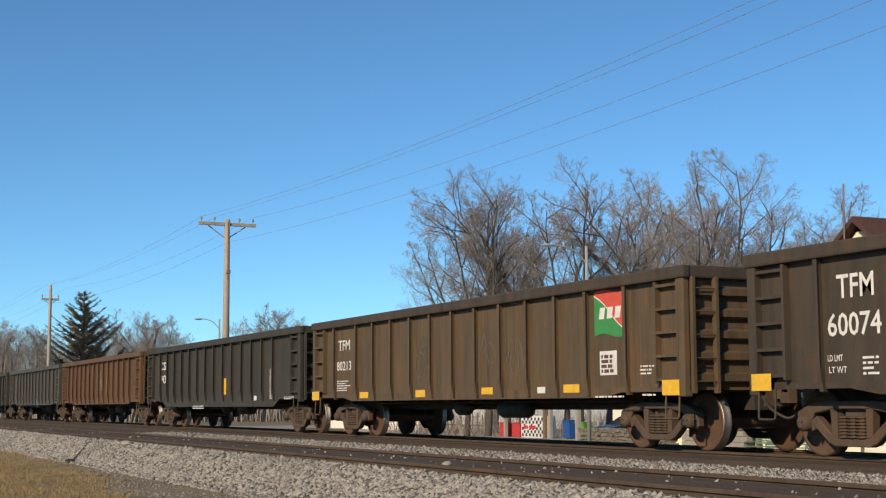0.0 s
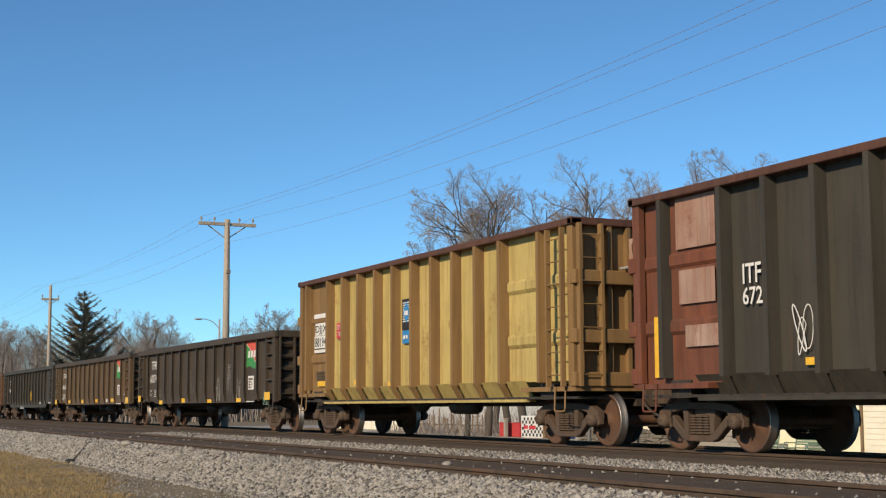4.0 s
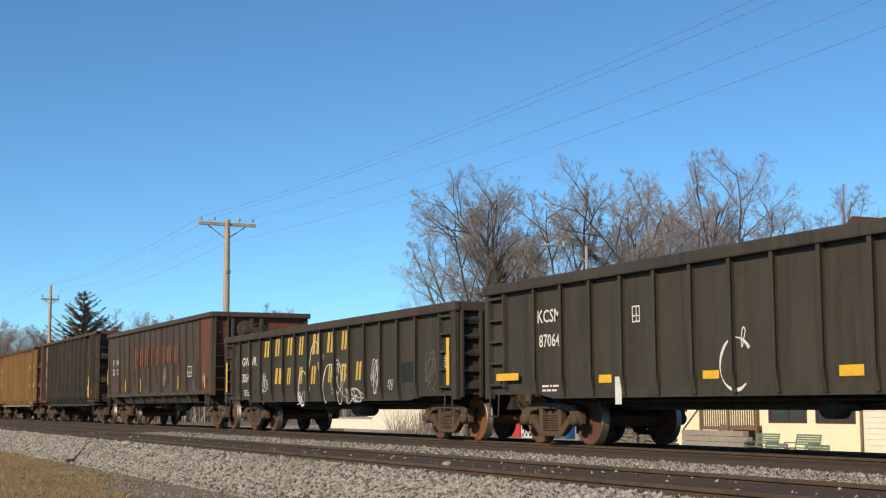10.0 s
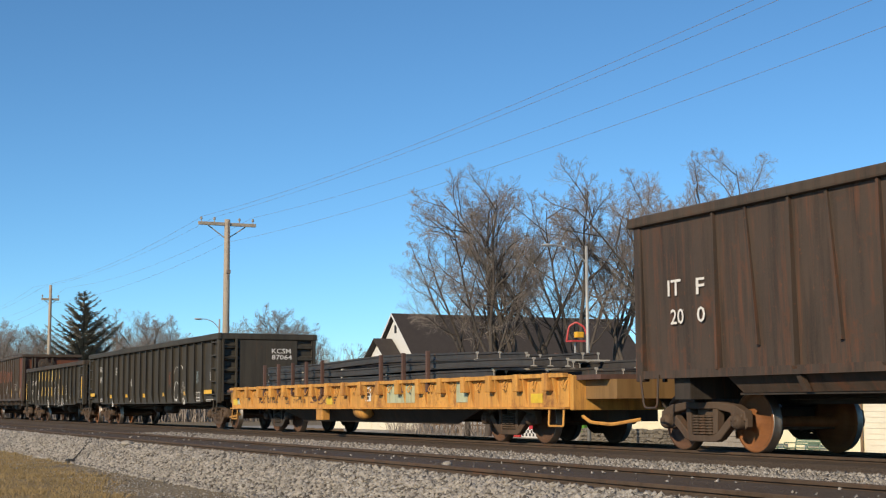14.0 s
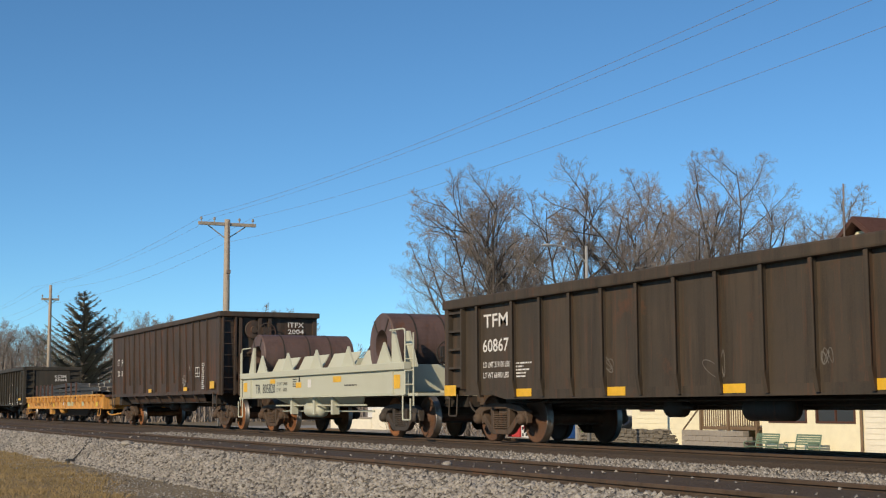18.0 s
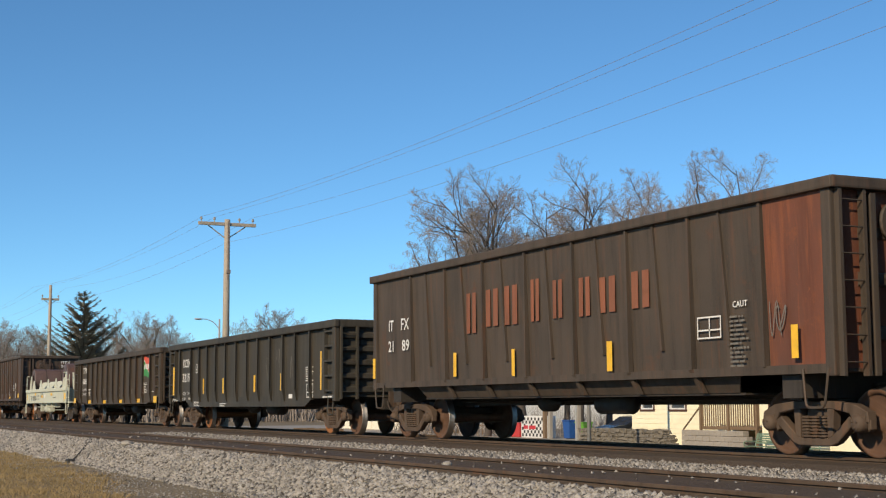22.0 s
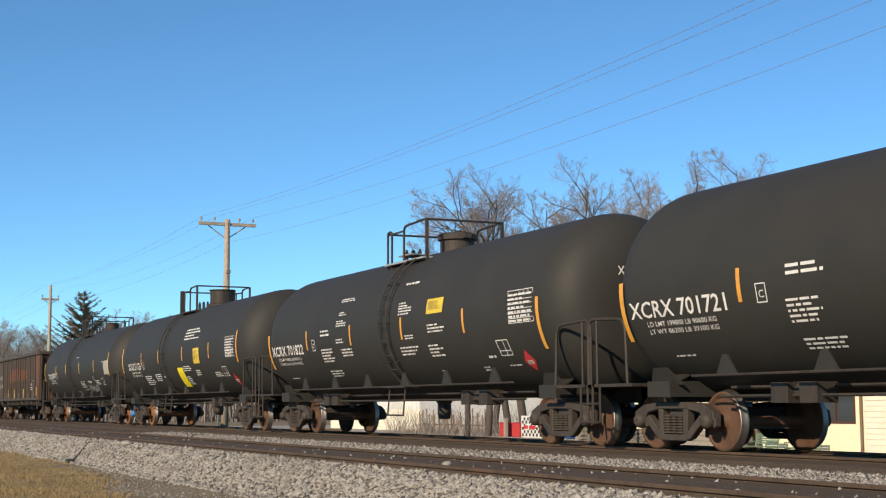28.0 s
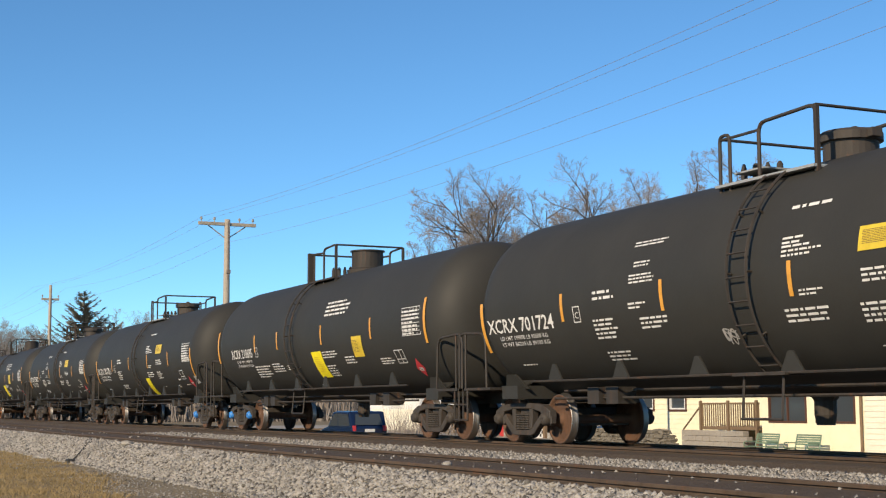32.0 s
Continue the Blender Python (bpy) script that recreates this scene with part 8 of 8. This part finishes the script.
scrawl(lead1, 1.62, 1.13, 0.56, 1.04, 2, m_chalk)
scrawl(lead2, 0.63, 0.70, 1.46, 1.12, 3, m_chalkblue)

# ---- ties, stones and grass ----
m_stones = stones_mat("mixed crushed stone", (0.24, 0.222, 0.195), (0.06, 0.054, 0.047), (0.36, 0.335, 0.30))
m_grass = stones_mat("dry winter grass blades", (0.27, 0.195, 0.088), (0.19, 0.145, 0.07), (0.33, 0.235, 0.105))
tie_mesh = mesh_of(bevelled(-.115, .115, -1.28, 1.28, -.34, -.176, .02), "tie", m_tie)
tracks = [o for o in scene.collection.objects if o.name.startswith("railway_track")]
for tr_, yc in zip(tracks, (YN, YC)):
    for k in range(150):
        x = -81.0 + k * .54 + .05 * math.sin(k * 7.3)
        piece("tie", tie_mesh, tr_, at=pose(x, yc + .05 * math.sin(k * 3.1), (-.11 if tr_ is tracks[0] else .04) + .006 * math.sin(k * 1.7), 0, 0, .8 * math.sin(k * 5.0)))


def scatter(name, n, region, size, mat, label, seed, zlift=0.0):
    """Many small angular stones on the ground in a region (x0, x1, y0, y1), denser towards the camera."""
    rg = np.random.default_rng(seed)
    x0, x1, y0, y1 = region
    u = rg.random(n)
    x = x1 - (x1 - x0) * u ** 1.9
    y = y0 + (y1 - y0) * rg.random(n)
    z = np.interp(y, *np.array(PROFILE).T) + zlift
    s = size * (.55 + .8 * rg.random(n)) * (1 + .6 * (u ** 1.9))
    base = np.array([(1, 0, 0), (-1, 0, 0), (0, 1, 0), (0, -1, 0), (0, 0, 1), (0, 0, -1)], float)
    v = base[None] * (.55 + .6 * rg.random((n, 6, 1))) + .30 * rg.standard_normal((n, 6, 3))
    v[:, :, 2] *= .75
    v = v * s[:, None, None] + np.stack([x, y, z + s * .3], 1)[:, None, :]
    tri = np.array([(0, 2, 4), (2, 1, 4), (1, 3, 4), (3, 0, 4), (2, 0, 5), (1, 2, 5), (3, 1, 5), (0, 3, 5)])
    f = (tri[None] + (np.arange(n) * 6)[:, None, None]).reshape(-1, 3)
    me = bpy.data.meshes.new(name)
    me.vertices.add(n * 6)
    me.vertices.foreach_set("co", v.reshape(-1))
    me.loops.add(len(f) * 3)
    me.loops.foreach_set("vertex_index", f.reshape(-1))
    me.polygons.add(len(f))
    me.polygons.foreach_set("loop_start", np.arange(len(f)) * 3)
    me.update(calc_edges=True)
    me.materials.append(mat)
    return tagged(new(name, me), label, "stones", kind="stuff")


scatter("ballast_stones", 62000, (-75, -4.5, 6.0, 7.02), .034, m_stones, "pale grey crushed-stone ballast shoulder", 3)
scatter("ballast_stones", 34000, (-44, -6.0, 8.95, 11.6), .030, m_stones, "pale grey crushed stone between the tracks", 4, -.005)
scatter("ballast_stones", 260, (-60, -5.0, 7.15, 8.6), .022, m_stones, "stray crushed stone between the near rails", 5, .0)
scatter("gravel", 5000, (-40, -8, 4.6, 6.2), .014, m_stones, "scattered small gravel on bare earth", 6)
scatter("ballast_stones", 9000, (-70, -8.0, 14.7, 16.1), .030, m_stones, "crushed stone in the far track", 7, -.02)


def grass():
    """Dry tufts on the verge."""
    rg = np.random.default_rng(12)
    n = 190000
    x = -9 - 45 * rg.random(n) ** 1.15
    y = -.5 + 7.0 * rg.random(n)
    edge = np.interp(x, [-43, -29.3, -24, -20.3, -18.1], [6.3, 5.9, 5.35, 4.75, 3.2]) + .12 * np.sin(x * .9) + .12 * np.sin(x * 2.3 + 1)
    keep = (y < edge) & (rg.random(n) < np.clip((edge - y) * 2.2, .12, 1))
    x, y = x[keep], y[keep]
    n = len(x)
    z = np.interp(y, *np.array(PROFILE).T)
    hgt = (.02 + .05 * rg.random(n)) * (.7 + .6 * np.sin(x * 1.3) ** 2)
    a = rg.random(n) * 6.283
    wv = np.stack([np.cos(a), np.sin(a), np.zeros(n)], 1) * (.004 + .007 * rg.random(n))[:, None]
    p = np.stack([x, y, z - .02], 1)
    tip = p + np.stack([rg.normal(0, .05, n), rg.normal(0, .05, n), hgt + .02], 1)
    v = np.stack([p - wv, p + wv, tip], 1).reshape(-1, 3)
    me = bpy.data.meshes.new("verge_grass")
    me.from_pydata(v.tolist(), [], np.arange(n * 3).reshape(-1, 3).tolist())
    me.materials.append(m_grass)
    tagged(new("verge_grass", me), "short dry straw-coloured verge grass", "grass", kind="stuff")


grass()
cab = thing("cable", "black cable lying across the ballast shoulder", "cable")
bm = bmesh.new()
tube(bm, rounded([(-32.8, 6.05, -.54), (-33.4, 6.3, -.42), (-34.3, 6.7, -.17), (-35.2, 6.98, -.09)], .4), .022, 6)
part("strand", bm, m_rubber, cab)
part("end_lump", bevelled(-33.05, -32.7, 5.95, 6.12, -.60, -.48, .03), m_rubber, cab)
for x, y, s in ((-30.7, 6.85, .13), (-46.4, 6.8, .12), (-15.35, 7.3, .06)):
    st = thing("loose_rock", "pale lump of rock on the ballast", "rock")
    bm = bmesh.new()
    bmesh.ops.create_icosphere(bm, subdivisions=2, radius=s)
    for v in bm.verts:
        v.co *= 1 + .25 * noise.noise(v.co * 9 + Vector((x, y, 0)))
        v.co.z *= .6
    part("stone", bm, m_concrete, st, at=pose(x, y, ground_z(y) + .06))

# way of the train along the track, metres, second by second
TRAVEL = ((0, -147.65), (1, -138.62), (2, -129.53), (3, -120.39), (4, -111.21), (5, -102.01), (6, -92.78), (7, -83.52), (8, -74.21), (9, -64.85), (10, -55.46), (11, -46.04), (12, -36.61), (13, -27.15), (14, -17.69), (15, -8.21), (16, 1.31), (17, 10.89), (18, 20.55), (19, 30.29), (20, 40.11), (21, 49.98), (22, 59.90), (23, 69.87), (24, 79.87), (25, 89.93), (26, 100.05), (27, 110.22), (28, 120.42), (29, 130.63), (30, 140.83), (31, 151.02), (32, 161.19))


def travel(t):
    i = max(0, min(len(TRAVEL) - 2, int(t)))
    g = lambda k: TRAVEL[max(0, min(len(TRAVEL) - 1, k))][1]
    p0, p1, p2, p3 = (g(i - 1) if i else 2 * g(0) - g(1)), g(i), g(i + 1), (g(i + 2) if i + 2 < len(TRAVEL) else 2 * g(i + 1) - g(i))
    f = t - i
    return p1 + .5 * f * (p2 - p0 + f * (2 * p0 - 5 * p1 + 4 * p2 - p3 + f * (3 * (p1 - p2) + p3 - p0)))


def motions():
    rows = []
    for i in range(65):
        t = i * .5
        rows.append((t, travel(t)))
    for car, u in train:
        walk(car, [(t, pose(u - s, YC, 0)) for t, s in rows])
    walk(suv, [(0.0, pose(-65.6 + 12.1 * 32.0, 25.9, GZ + .012)), (32.0, pose(-65.6, 25.9, GZ + .012))])
    # wheels: one turn per 2 pi r of way, the same for the two axle places in every truck
    done = {}
    n = 32 * FPS
    for ws, a in wheelsets:
        if a not in done:
            walk(ws, [(k / FPS, pose(a * WB, 0, WHEEL_R) @ Matrix.Rotation(-travel(k / FPS) / WHEEL_R, 4, "Y")) for k in range(0, n + 1, 2)])
            done[a] = ws
        else:
            ws.rotation_mode = "QUATERNION"
            ad = ws.animation_data_create()
            ad.action = done[a].animation_data.action
            ad.action_slot = done[a].animation_data.action_slot


motions()
